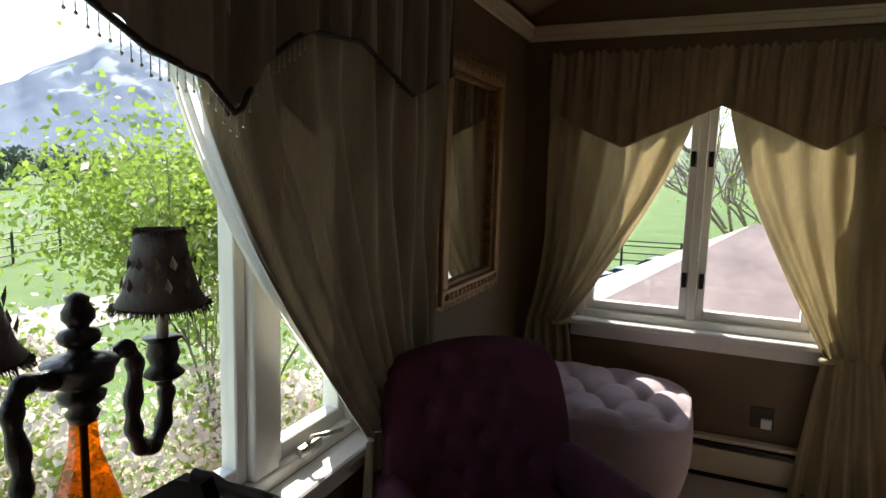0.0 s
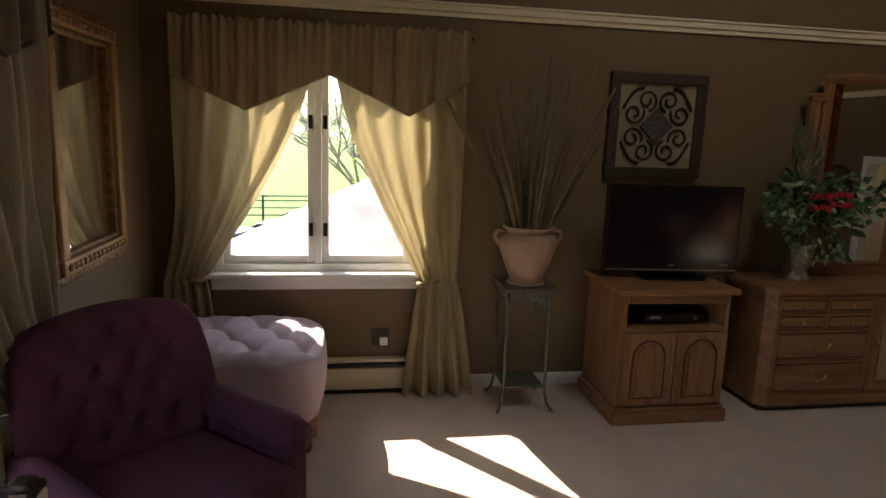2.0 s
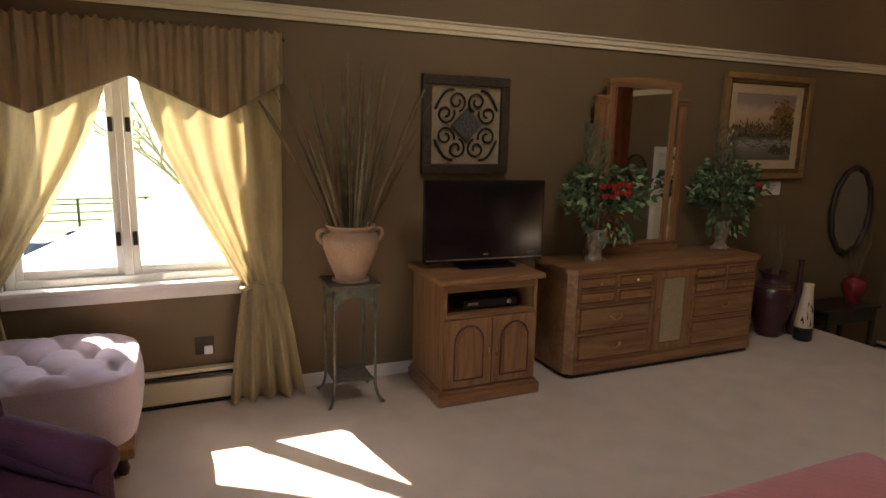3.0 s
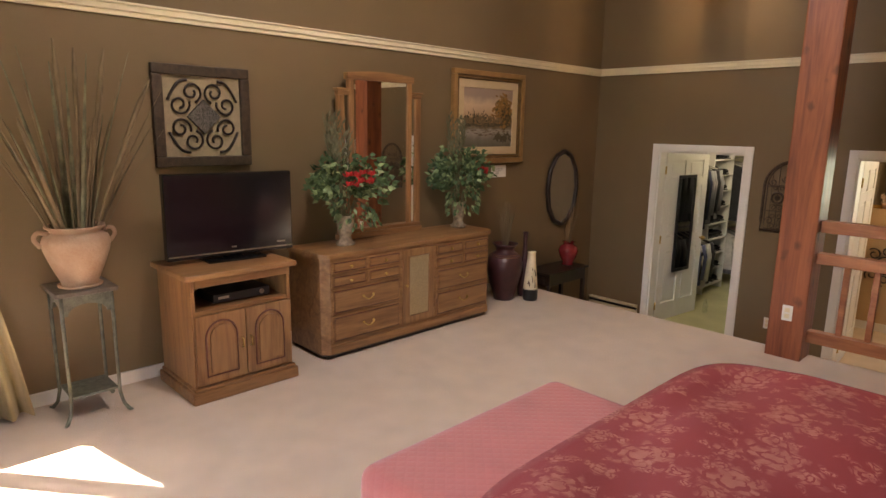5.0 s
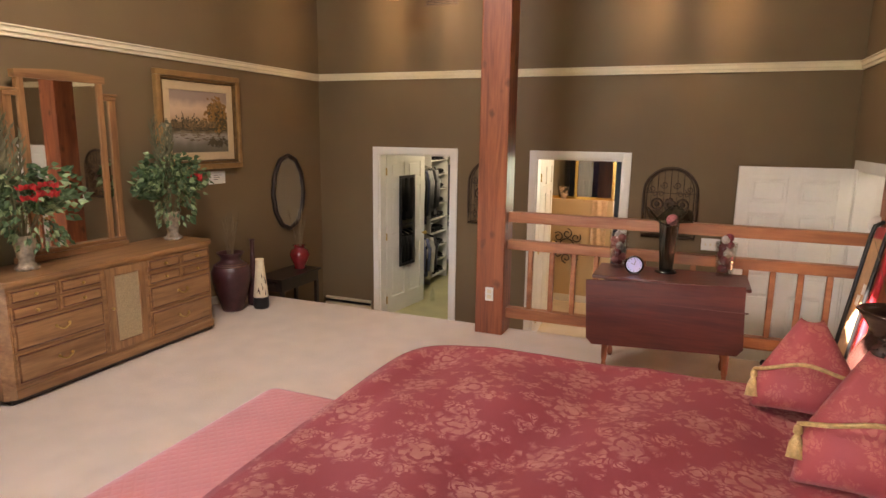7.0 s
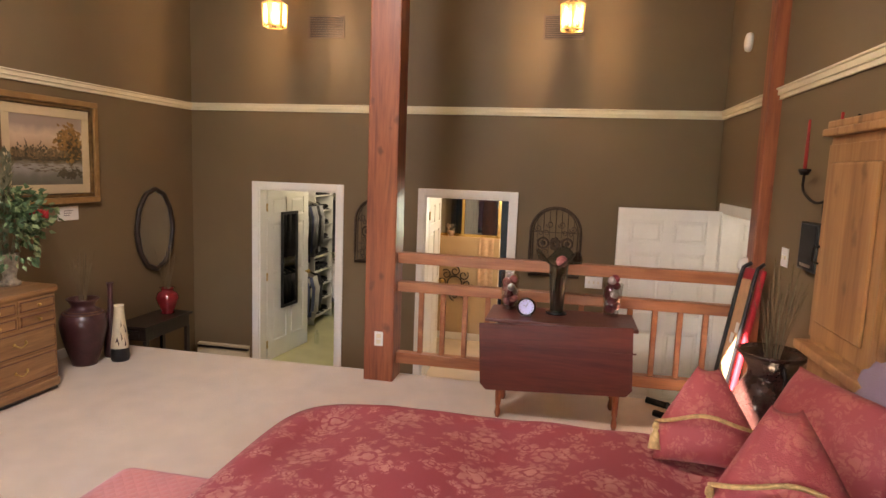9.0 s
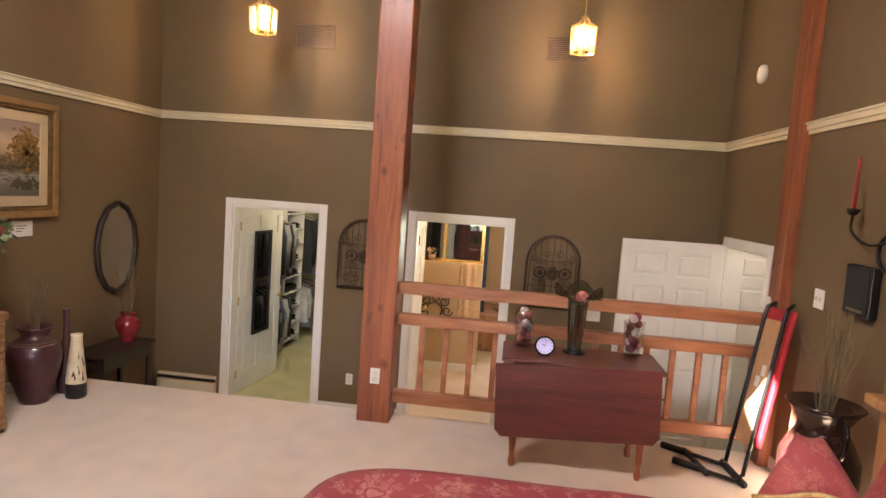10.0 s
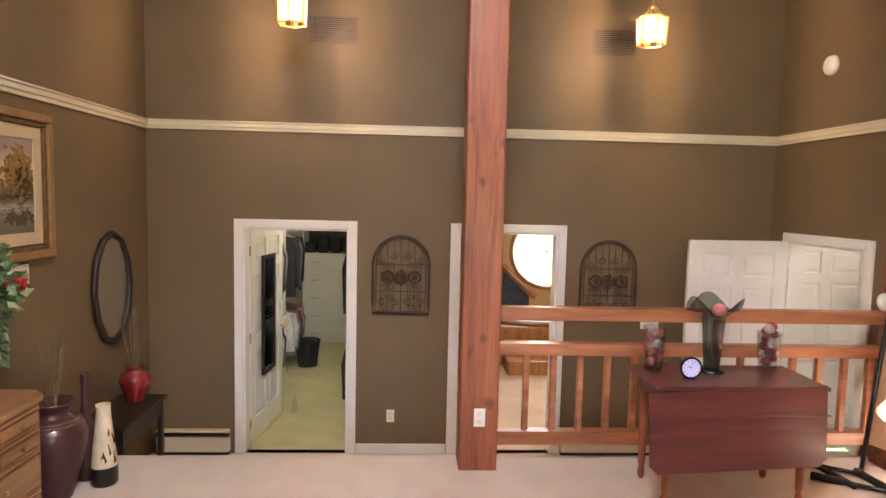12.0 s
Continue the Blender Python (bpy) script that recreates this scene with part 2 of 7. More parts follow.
def quilted(name, col):
    """Plain cloth with stitched diamonds pressed into it."""
    m = mat(name, col, 0.85, 0, 0.1, 5, 0, 90, sheen=0.4)
    n, l = m.node_tree.nodes, m.node_tree.links
    tc, sep = n.new("ShaderNodeTexCoord"), n.new("ShaderNodeSeparateXYZ")
    l.new(tc.outputs["Object"], sep.inputs[0])
    sides = []
    for sgn in (1, -1):
        k, w, q = n.new("ShaderNodeMath"), n.new("ShaderNodeMath"), n.new("ShaderNodeMath")
        k.operation, k.inputs[1].default_value = "MULTIPLY_ADD", float(sgn)
        l.new(sep.outputs[0], k.inputs[0])
        l.new(sep.outputs[1], k.inputs[2])
        w.operation, w.inputs[1].default_value = "MULTIPLY", 62.0
        l.new(k.outputs[0], w.inputs[0])
        q.operation = "SINE"
        l.new(w.outputs[0], q.inputs[0])
        r = n.new("ShaderNodeMath")
        r.operation = "ABSOLUTE"
        l.new(q.outputs[0], r.inputs[0])
        sides.append(r.outputs[0])
    mn, bp = n.new("ShaderNodeMath"), n.new("ShaderNodeBump")
    mn.operation = "MINIMUM"
    l.new(sides[0], mn.inputs[0])
    l.new(sides[1], mn.inputs[1])
    l.new(mn.outputs[0], bp.inputs["Height"])
    bp.inputs["Strength"].default_value, bp.inputs["Distance"].default_value = 0.18, 0.006
    l.new(bp.outputs[0], n["Principled BSDF"].inputs["Normal"])
    return m


PINK = quilted("pink quilted cotton", (0.44, 0.125, 0.112))
LILAC = mat("lilac cotton", (0.24, 0.17, 0.22), 0.85, var=0.1, scale=5, bump=0.3, bscale=120)
PURPLE = mat("plum velvet", (0.088, 0.021, 0.043), 0.85, var=0.25, scale=7, bump=0.4, bscale=140, sheen=0.0)
MAUVE = mat("mauve velvet", (0.46, 0.36, 0.39), 0.8, var=0.12, scale=6, bump=0.3, bscale=150, sheen=0.2)


# ---- mesh helpers ----
def box(bm, x0, x1, y0, y1, z0, z1, bevel=0.0, seg=2):
    r = bmesh.ops.create_cube(bm, size=1.0, matrix=Matrix.Translation(((x0 + x1) / 2, (y0 + y1) / 2, (z0 + z1) / 2)) @ Matrix.Diagonal((abs(x1 - x0), abs(y1 - y0), abs(z1 - z0), 1)))
    if bevel:
        edges = list({e for v in r["verts"] for e in v.link_edges})
        bmesh.ops.bevel(bm, geom=edges, offset=bevel, segments=seg, profile=0.6, affect="EDGES")
    return bm


def B(x0, x1, y0, y1, z0, z1, bevel=0.0, seg=2):
    return box(bmesh.new(), x0, x1, y0, y1, z0, z1, bevel, seg)


def rod(bm, p, q, r0, r1=None, seg=12):
    p, q = Vector(p), Vector(q)
    d = q - p
    m = Matrix.Translation((p + q) / 2) @ d.to_track_quat("Z", "Y").to_matrix().to_4x4()
    bmesh.ops.create_cone(bm, cap_ends=True, segments=seg, radius1=r0, radius2=r0 if r1 is None else r1, depth=d.length, matrix=m)
    return bm


def tube(bm, pts, r, seg=8, closed=False):
    """A round tube along points; r is one radius or one for each point."""
    pts = [Vector(p) for p in pts]
    k = len(pts)
    rings = []
    up = Vector((0.13, 0.31, 0.94))
    for i, p in enumerate(pts):
        a = pts[(i - 1) % k] if (closed or i) else p
        c = pts[(i + 1) % k] if (closed or i < k - 1) else p
        d = (c - a).normalized()
        s = d.cross(up)
        if s.length < 0.05:
            s = d.cross(Vector((1, 0, 0)))
        s.normalize()
        u = s.cross(d)
        rr = r[i] if isinstance(r, (list, tuple)) else r
        rings.append([bm.verts.new(p + rr * (math.cos(2 * math.pi * j / seg) * s + math.sin(2 * math.pi * j / seg) * u)) for j in range(seg)])
    for i in range(k if closed else k - 1):
        a, c = rings[i], rings[(i + 1) % k]
        for j in range(seg):
            bm.faces.new((a[j], a[(j + 1) % seg], c[(j + 1) % seg], c[j]))
    if not closed:
        bm.faces.new(rings[0][::-1])
        bm.faces.new(rings[-1])
    return bm


def flow(pts, k=5):
    """Rounds a polyline into a smooth bend, k steps between its points."""
    p = [Vector(q) for q in pts]
    p = [2 * p[0] - p[1]] + p + [2 * p[-1] - p[-2]]
    out = []
    for a, b, c, d in zip(p, p[1:], p[2:], p[3:]):
        for j in range(k):
            t = j / k
            out.append(0.5 * (2 * b + (c - a) * t + (2 * a - 5 * b + 4 * c - d) * t * t + (3 * b - a - 3 * c + d) * t ** 3))
    return out + [p[-2]]


def lathe(bm, prof, x=0.0, y=0.0, z=0.0, seg=24, sx=1.0, sy=1.0):
    """Turns (radius, height) pairs round the upright axis."""
    rings = []
    for r, h in prof:
        if r < 1e-4:
            rings.append([bm.verts.new((x, y, z + h))])
        else:
            rings.append([bm.verts.new((x + sx * r * math.cos(2 * math.pi * j / seg), y + sy * r * math.sin(2 * math.pi * j / seg), z + h)) for j in range(seg)])
    for a, c in zip(rings, rings[1:]):
        for j in range(seg):
            k = (j + 1) % seg
            if len(a) == 1 and len(c) == 1:
                continue
            if len(a) == 1:
                bm.faces.new((a[0], c[k], c[j]))
            elif len(c) == 1:
                bm.faces.new((a[j], a[k], c[0]))
            else:
                bm.faces.new((a[j], a[k], c[k], c[j]))
    return bm


def sheet(bm, nu, nv, f):
    g = [[bm.verts.new(f(i / nu, j / nv)) for j in range(nv + 1)] for i in range(nu + 1)]
    for i in range(nu):
        for j in range(nv):
            bm.faces.new((g[i][j], g[i + 1][j], g[i + 1][j + 1], g[i][j + 1]))
    return bm


def prism(bm, outline, y0, y1):
    """Fills an outline of (x, z) pairs between two depths y."""
    a = [bm.verts.new((x, y0, z)) for x, z in outline]
    c = [bm.verts.new((x, y1, z)) for x, z in outline]
    bm.faces.new(a)
    bm.faces.new(c[::-1])
    for i in range(len(a)):
        j = (i + 1) % len(a)
        bm.faces.new((a[j], a[i], c[i], c[j]))
    return bm


def ball(bm, x, y, z, r, seg=12, sx=1.0, sy=1.0, sz=1.0):
    bmesh.ops.create_uvsphere(bm, u_segments=seg, v_segments=max(6, seg // 2), radius=r, matrix=Matrix.Translation((x, y, z)) @ Matrix.Diagonal((sx, sy, sz, 1)))
    return bm


def part(name, bm, material, parent=None, label="", smooth=False, thick=0.0):
    me = bpy.data.meshes.new(name)
    bmesh.ops.recalc_face_normals(bm, faces=bm.faces)
    bm.to_mesh(me)
    bm.free()
    me.materials.append(material)
    if smooth:
        for p in me.polygons:
            p.use_smooth = True
    ob = new(name, me)
    if parent is not None:
        ob.parent = parent
    if label:
        ob["label"] = label
    if thick:
        md = ob.modifiers.new("thickness", "SOLIDIFY")
        md.thickness = thick
    return ob


def thing(name, label, category, m=None, group="", kind=""):
    ob = new(name)
    ob.empty_display_size = 0.1
    if m is not None:
        ob.matrix_world = m
    return tagged(ob, label, category, group, kind)


def solid(name, bm, material, label, category, m=None, group="", smooth=False, kind="", thick=0.0):
    ob = part(name, bm, material, None, "", smooth, thick)
    if m is not None:
        ob.matrix_world = m
    return tagged(ob, label, category, group, kind)


def structure(name, bm, material, label, category, smooth=False):
    return solid(name, bm, material, label, category, None, "", smooth, "structure")


# ---- the shell of the room ----
NORTH, EAST, SOUTH, WEST, EDGE, LOW, TOP = 4.0, 6.0, -1.56, -1.83, 4.605, -0.58, 4.5


def wall_boxes(axis, at, out, a0, a1, z0, z1, holes):
    """A wall from its room face to `out`, cut round rectangular holes (a0, a1, z0, z1)."""
    bm = bmesh.new()
    cuts = sorted({a0, a1, *[h[0] for h in holes], *[h[1] for h in holes]})
    for p, q in zip(cuts, cuts[1:]):
        spans = [(z0, z1)]
        for h in holes:
            if h[0] < (p + q) / 2 < h[1]:
                spans = [s for lo, hi in spans for s in ((lo, min(hi, h[2])), (max(lo, h[3]), hi)) if s[1] - s[0] > 1e-4]
        for lo, hi in spans:
            if axis == "x":
                box(bm, at, out, p, q, lo, hi)
            else:
                box(bm, p, q, at, out, lo, hi)
    bmesh.ops.remove_doubles(bm, verts=bm.verts, dist=1e-5)
    return bm


W1 = (-0.45, 2.27, 0.70, 2.06)
W2 = (-1.49, -0.29, 0.765, 2.04)
D1 = (2.264, 3.184, LOW, 1.452)
D2 = (0.398, 1.291, LOW, 1.452)
D3 = (4.79, 5.71, LOW, 1.44)
structure("wall_north", wall_boxes("y", NORTH, NORTH + 0.18, WEST - 0.18, EAST + 0.14, LOW - 0.2, TOP + 0.3, [W2]), WALL, "taupe painted wall with a curtained window", "wall")
structure("wall_west", wall_boxes("x", WEST, WEST - 0.18, SOUTH - 0.14, NORTH, LOW - 0.2, 2.52, [W1]), WALL, "taupe painted wall with a wide picture window", "wall")
structure("wall_south", wall_boxes("y", SOUTH, SOUTH - 0.14, WEST, EAST + 0.14, LOW - 0.2, TOP + 0.3, [D3]), WALL, "taupe painted wall behind the bed", "wall")
structure("wall_east", wall_boxes("x", EAST, EAST + 0.14, SOUTH, NORTH, LOW - 0.2, TOP + 0.3, [D1, D2]), WALL, "taupe painted end wall with two doorways", "wall")
structure("floor", B(WEST, EDGE, SOUTH, NORTH, LOW - 0.2, 0.0, 0.012, 2), CARPET, "beige carpeted upper floor of the bedroom", "floor")
structure("floor_lower", B(EDGE, EAST + 0.07, SOUTH - 1.4, NORTH, LOW - 0.2, LOW), CARPET, "beige carpeted lower landing floor", "floor")
bm = bmesh.new()


def roof_z(x):
    return min(TOP, 2.42 + 0.52 * (x - WEST))


XR = WEST + (TOP - 2.42) / 0.52
SKY = (0.33, 1.78, 1.48, 1.95)
cuts_x = [WEST - 0.18, SKY[0], SKY[1], XR, EAST + 0.14]
for p, q in zip(cuts_x, cuts_x[1:]):
    for r, s in ((SOUTH - 0.14, SKY[2]), (SKY[2], SKY[3]), (SKY[3], NORTH + 0.18)):
        if p == SKY[0] and r == SKY[2]:
            continue
        zp, zq = 2.42 + 0.52 * (p - WEST) if p < XR else TOP, min(TOP, 2.42 + 0.52 * (q - WEST))
        v = [bm.verts.new((x, y, z + h)) for h in (0.0, 0.2) for x, y, z in ((p, r, zp), (q, r, zq), (q, s, zq), (p, s, zp))]
        for f in ((0, 3, 2, 1), (4, 5, 6, 7), (0, 1, 5, 4), (1, 2, 6, 5), (2, 3, 7, 6), (3, 0, 4, 7)):
            bm.faces.new([v[i] for i in f])
structure("ceiling", bm, CEIL, "sloping painted ceiling with a roof window", "ceiling")


def rail_bm(axis, at, inward, a0, a1, z):
    """Picture rail: a stepped strip along a wall."""
    bm = bmesh.new()
    for lo, hi, d in ((z - 0.04, z - 0.012, 0.018), (z - 0.012, z + 0.024, 0.032), (z + 0.024, z + 0.038, 0.044)):
        if axis == "y":
            box(bm, a0, a1, at, at + inward * d, lo, hi, 0.003, 1)
        else:
            box(bm, at, at + inward * d, a0, a1, lo, hi, 0.003, 1)
    return bm


RZ = 2.322
structure("trim_north", rail_bm("y", NORTH, -1, WEST, EAST, RZ), TRIM, "cream moulded picture rail on the long wall", "trim")
structure("trim_east", rail_bm("x", EAST, -1, SOUTH + 0.002, NORTH - 0.002, RZ + 0.0025), TRIM, "cream moulded picture rail on the end wall", "trim")
structure("trim_south", rail_bm("y", SOUTH, 1, WEST, EAST, RZ), TRIM, "cream moulded picture rail behind the bed", "trim")
structure("trim_west", rail_bm("x", WEST, 1, SOUTH + 0.002, NORTH - 0.002, RZ + 0.0025), TRIM, "cream moulded picture rail on the window wall", "trim")
structure("baseboard_north", B(-0.1, 4.6, NORTH - 0.015, NORTH, 0, 0.085, 0.004), WHITE, "white baseboard along the long wall", "baseboard")
structure("baseboard_south", B(WEST, 4.5, SOUTH, SOUTH + 0.015, 0, 0.085, 0.004), WHITE, "white baseboard behind the bed", "baseboard")
bm = bmesh.new()
for a, c in ((1.37, 2.185), (SOUTH + 0.02, 0.32)):
    box(bm, EAST - 0.015, EAST, a, c, LOW, LOW + 0.09, 0.004)
structure("baseboard_east", bm, WHITE, "white baseboard on the lower landing", "baseboard")


def casing(name, axis, at, inward, a0, a1, top, label, w=0.075, depth=0.14):
    """Door casing with its jamb lining through the wall."""
    t = thing(name, label, "door frame", kind="structure")
    d = inward * 0.02
    spans = (("casing", a0 - w, a0, LOW, top + w), ("casing", a1, a1 + w, LOW, top + w), ("head_casing", a0, a1, top, top + w))
    for n, p, q, lo, hi in spans:
        part(n, B(p, q, at, at + d, lo, hi, 0.005) if axis == "y" else B(at, at + d, p, q, lo, hi, 0.005), WHITE, t)
    for n, p, q, lo, hi in (("jamb", a0 - 0.001, a0 + 0.018, LOW, top), ("jamb", a1 - 0.018, a1 + 0.001, LOW, top), ("head_jamb", a0 + 0.018, a1 - 0.018, top - 0.018, top)):
        e = at - inward * (depth + 0.004)
        part(n, B(p, q, e, at + inward * 0.003, lo, hi) if axis == "y" else B(e, at + inward * 0.003, p, q, lo, hi), WHITE, t)
    return t


casing("door_frame_closet", "x", EAST, -1, D1[0], D1[1], D1[3], "white painted casing of the closet doorway")
casing("door_frame_bath", "x", EAST, -1, D2[0], D2[1], D2[3], "white painted casing of the bathroom doorway")
casing("door_frame_hall", "y", SOUTH, 1, D3[0], D3[1], D3[3], "white painted casing of the hall doorway")


def door_leaf(name, m, label, w=0.90, h=2.012):
    """Six-panel leaf, hinged at x = 0, opening along +x; local y is its thickness."""
    t = thing(name, label, "door", m)
    stile, th = 0.11, 0.035
    bm = bmesh.new()
    for a, c in ((0, stile), (w - stile, w), (w / 2 - 0.05, w / 2 + 0.05)):
        box(bm, a, c, 0, th, 0, h, 0.003, 1)
    rows = ((0.0, 0.22), (0.86, 1.02), (1.60, 1.70), (h - 0.11, h))
    for lo, hi in rows:
        box(bm, 0, w, 0.001, th - 0.001, lo, hi, 0.003, 1)
    part("frame", bm, WHITE, t)
    for a, c in ((stile, w / 2 - 0.05), (w / 2 + 0.05, w - stile)):
        for (_, lo), (hi, _) in zip(rows, rows[1:]):
            bm = B(a - 0.002, c + 0.002, 0.012, th - 0.012, lo - 0.002, hi + 0.002)
            box(bm, a + 0.025, c - 0.025, 0.005, th - 0.005, lo + 0.025, hi - 0.025, 0.006, 1)
            part("panel", bm, WHITE, t)
    for s in (-1, 1):
        bm = bmesh.new()
        y = th / 2
        rod(bm, (w - 0.06, y, 0.95), (w - 0.06, y + s * 0.055, 0.95), 0.010)
        ball(bm, w - 0.06, y + s * 0.065, 0.95, 0.027, 14)
        part("knob", bm, BRASS, t, "brass door knob", True)
    for z in (0.2, 1.0, 1.8):
        part("hinge", rod(bmesh.new(), (-0.006, 0, z - 0.045), (-0.006, 0, z + 0.045), 0.009), BRASS, t, "brass hinge", True)
    return t


door_leaf("door_1", pose(6.15, 3.16, LOW + 0.01, 0, 0, -6.5), "white six-panel closet door standing open")
door_leaf("door_2", pose(6.15, 1.27, LOW + 0.01, 0, 0, 4), "white six-panel bathroom door standing open")
door_leaf("door_3", pose(5.735, SOUTH + 0.025, LOW + 0.01, 0, 0, 94.5), "white six-panel hall door standing wide open")

# ---- windows ----
def window(name, label, axis, at, out, a0, a1, z0, z1, panes):
    """Frame, mullions, sashes with panes, sill. panes: (a0, a1) of each sash."""
    t = thing(name, label, "window", kind="structure")

    def bx(p, q, d0, d1, lo, hi, bev=0.004):
        return B(p, q, at + d0 * out, at + d1 * out, lo, hi, bev, 1) if axis == "y" else B(at + d0 * out, at + d1 * out, p, q, lo, hi, bev, 1)
    f = 0.045
    for p, q, lo, hi in ((a0, a0 + f, z0, z1), (a1 - f, a1, z0, z1), (a0 + f, a1 - f, z0, z0 + f), (a0 + f, a1 - f, z1 - f, z1)):
        part("window_frame", bx(p, q, 0.03, 0.15, lo, hi), WHITE, t)
    for (p, q), (r, s) in zip(panes, panes[1:]):
        part("mullion", bx(q, r, 0.035, 0.15, z0 + f, z1 - f), WHITE, t)
    for p, q in panes:
        sash = part("sash", bx(p, p + 0.04, 0.06, 0.11, z0 + f, z1 - f), WHITE, t)
        for a, c, lo, hi in ((q - 0.04, q, z0 + f, z1 - f), (p + 0.04, q - 0.04, z0 + f, z0 + f + 0.05), (p + 0.04, q - 0.04, z1 - f - 0.05, z1 - f)):
            part("rail", bx(a, c, 0.06, 0.11, lo, hi), WHITE, sash)
        g = part("pane", bx(p + 0.04, q - 0.04, 0.082, 0.088, z0 + f + 0.05, z1 - f - 0.05, 0), GLASS, sash)
        g.visible_shadow = False
    part("window_sill", bx(a0 - 0.04, a1 + 0.04, -0.06, 0.035, z0 - 0.03, z0 + 0.002, 0.006), WHITE, t)
    part("apron", bx(a0 - 0.02, a1 + 0.02, -0.02, -0.001, z0 - 0.10, z0 - 0.03, 0.004), WHITE, t)
    for p, q in ((a0 - 0.065, a0), (a1, a1 + 0.065)):
        part("side_casing", bx(p, q, -0.018, -0.001, z0 + 0.002, z1 + 0.06, 0.004), WHITE, t)
    part("head_casing", bx(a0, a1, -0.018, -0.001, z1, z1 + 0.06, 0.004), WHITE, t)
    return t


win1 = window("window_1", "wide white window with a picture pane and casements", "x", WEST, -1, *W1, [(-0.40, -0.02), (0.06, 1.76), (1.86, 2.225)])
win2 = window("window_2", "white double casement window behind tied curtains", "y", NORTH, 1, *W2, [(-1.445, -0.913), (-0.868, -0.335)])
for x in (-0.935, -0.848):
    for z in (1.02, 1.66):
        part("latch", B(x - 0.012, x + 0.012, NORTH + 0.045, NORTH + 0.062, z - 0.04, z + 0.04, 0.003), IRON, win2, "dark metal sash latch")
bm = B(WEST - 0.045, WEST - 0.02, 1.94, 2.04, 0.735, 0.765, 0.005)
tube(bm, [(WEST - 0.03, 1.98, 0.765), (WEST - 0.015, 1.98, 0.79), (WEST + 0.015, 2.02, 0.79), (WEST + 0.03, 2.07, 0.785)], 0.007)
part("crank", bm, PEWTER, win1, "metal window crank", True)
sk = thing("window_roof", "roof window letting the sun in", "window", kind="structure")
bm = bmesh.new()
for p, q, r, s in ((SKY[0] - 0.02, SKY[0] + 0.02, SKY[2], SKY[3]), (SKY[1] - 0.02, SKY[1] + 0.02, SKY[2], SKY[3]), (SKY[0], SKY[1], SKY[2] - 0.02, SKY[2] + 0.02), (SKY[0], SKY[1], SKY[3] - 0.02, SKY[3] + 0.02)):
    v = [bm.verts.new((x, y, roof_z(x) + h)) for h in (-0.01, 0.23) for x, y in ((p, r), (q, r), (q, s), (p, s))]
    for f in ((0, 3, 2, 1), (4, 5, 6, 7), (0, 1, 5, 4), (1, 2, 6, 5), (2, 3, 7, 6), (3, 0, 4, 7)):
        bm.faces.new([v[i] for i in f])
part("window_frame", bm, WHITE, sk)


# ---- curtains ----
def hang(name, axis, at, inward, a_out, a_in, a_tie, ztop, ztie, zbot, material, label, flare=0.16, folds=9, depth=0.035, low=True, tie_w=0.07, nu=90, gather=0.2, foot=0.1, swing=1.35, tie=True):
    """A curtain gathered at a tie-back: its outer edge hangs straight, its inner edge swings over to the tie."""
    t = thing(name, label, "curtain")
    s = 1 if a_in > a_out else -1

    def put(a, d, z):
        return (a, at + inward * d, z) if axis == "y" else (at + inward * d, a, z)

    def upper(u, v):
        z = ztop + (ztie - ztop) * v
        k = v ** swing
        outer = a_out + (a_tie - s * gather - a_out) * max(0, (v - 0.6) / 0.4) ** 1.8
        sag = 0.10 * math.sin(math.pi * v) * s
        inner = a_in + (a_tie + s * tie_w / 2 - a_in) * k + sag * 0.5 * (1 - v)
        a = outer + (inner - outer) * u
        pinch = 1 - 0.55 * v
        d = 0.075 + depth * pinch * (0.7 * math.sin(u * folds * 2 * math.pi + 2.2 * math.sin(3 * v + 4 * u)) + 0.5 * math.sin(u * folds * 3.1 + 5 * v) + 0.3 * noise.noise(Vector((u * 9, v * 6, a_out))))
        return put(a, d, z)

    part("drape", sheet(bmesh.new(), nu, 40, upper), material, t, "", True)

    def lower(u, v):
        z = ztie + (zbot - ztie) * v
        k = v ** 0.8
        p = a_tie - s * gather + (a_out - s * foot - a_tie + s * gather) * k
        q = a_tie + s * tie_w / 2 + s * flare * k
        a = p + (q - p) * u
        d = 0.075 + (0.02 + 0.035 * v) * math.sin(u * folds * 1.4 * math.pi + 1.0 + 0.8 * v) + 0.05 * v
        return put(a, d, z)

    if low:
        part("skirt", sheet(bmesh.new(), 60, 24, lower), material, t, "", True)
    if not tie:
        return t
    pts = [put(a_tie + (tie_w * 0.62) * math.cos(k * math.pi / 8), 0.075 + 0.055 * math.sin(k * math.pi / 8), ztie + 0.012 * math.cos(k * math.pi / 8)) for k in range(16)]
    part("tie_back", tube(bmesh.new(), pts, 0.014, 8, True), material, t, "twisted silk tie-back", True)
    return t


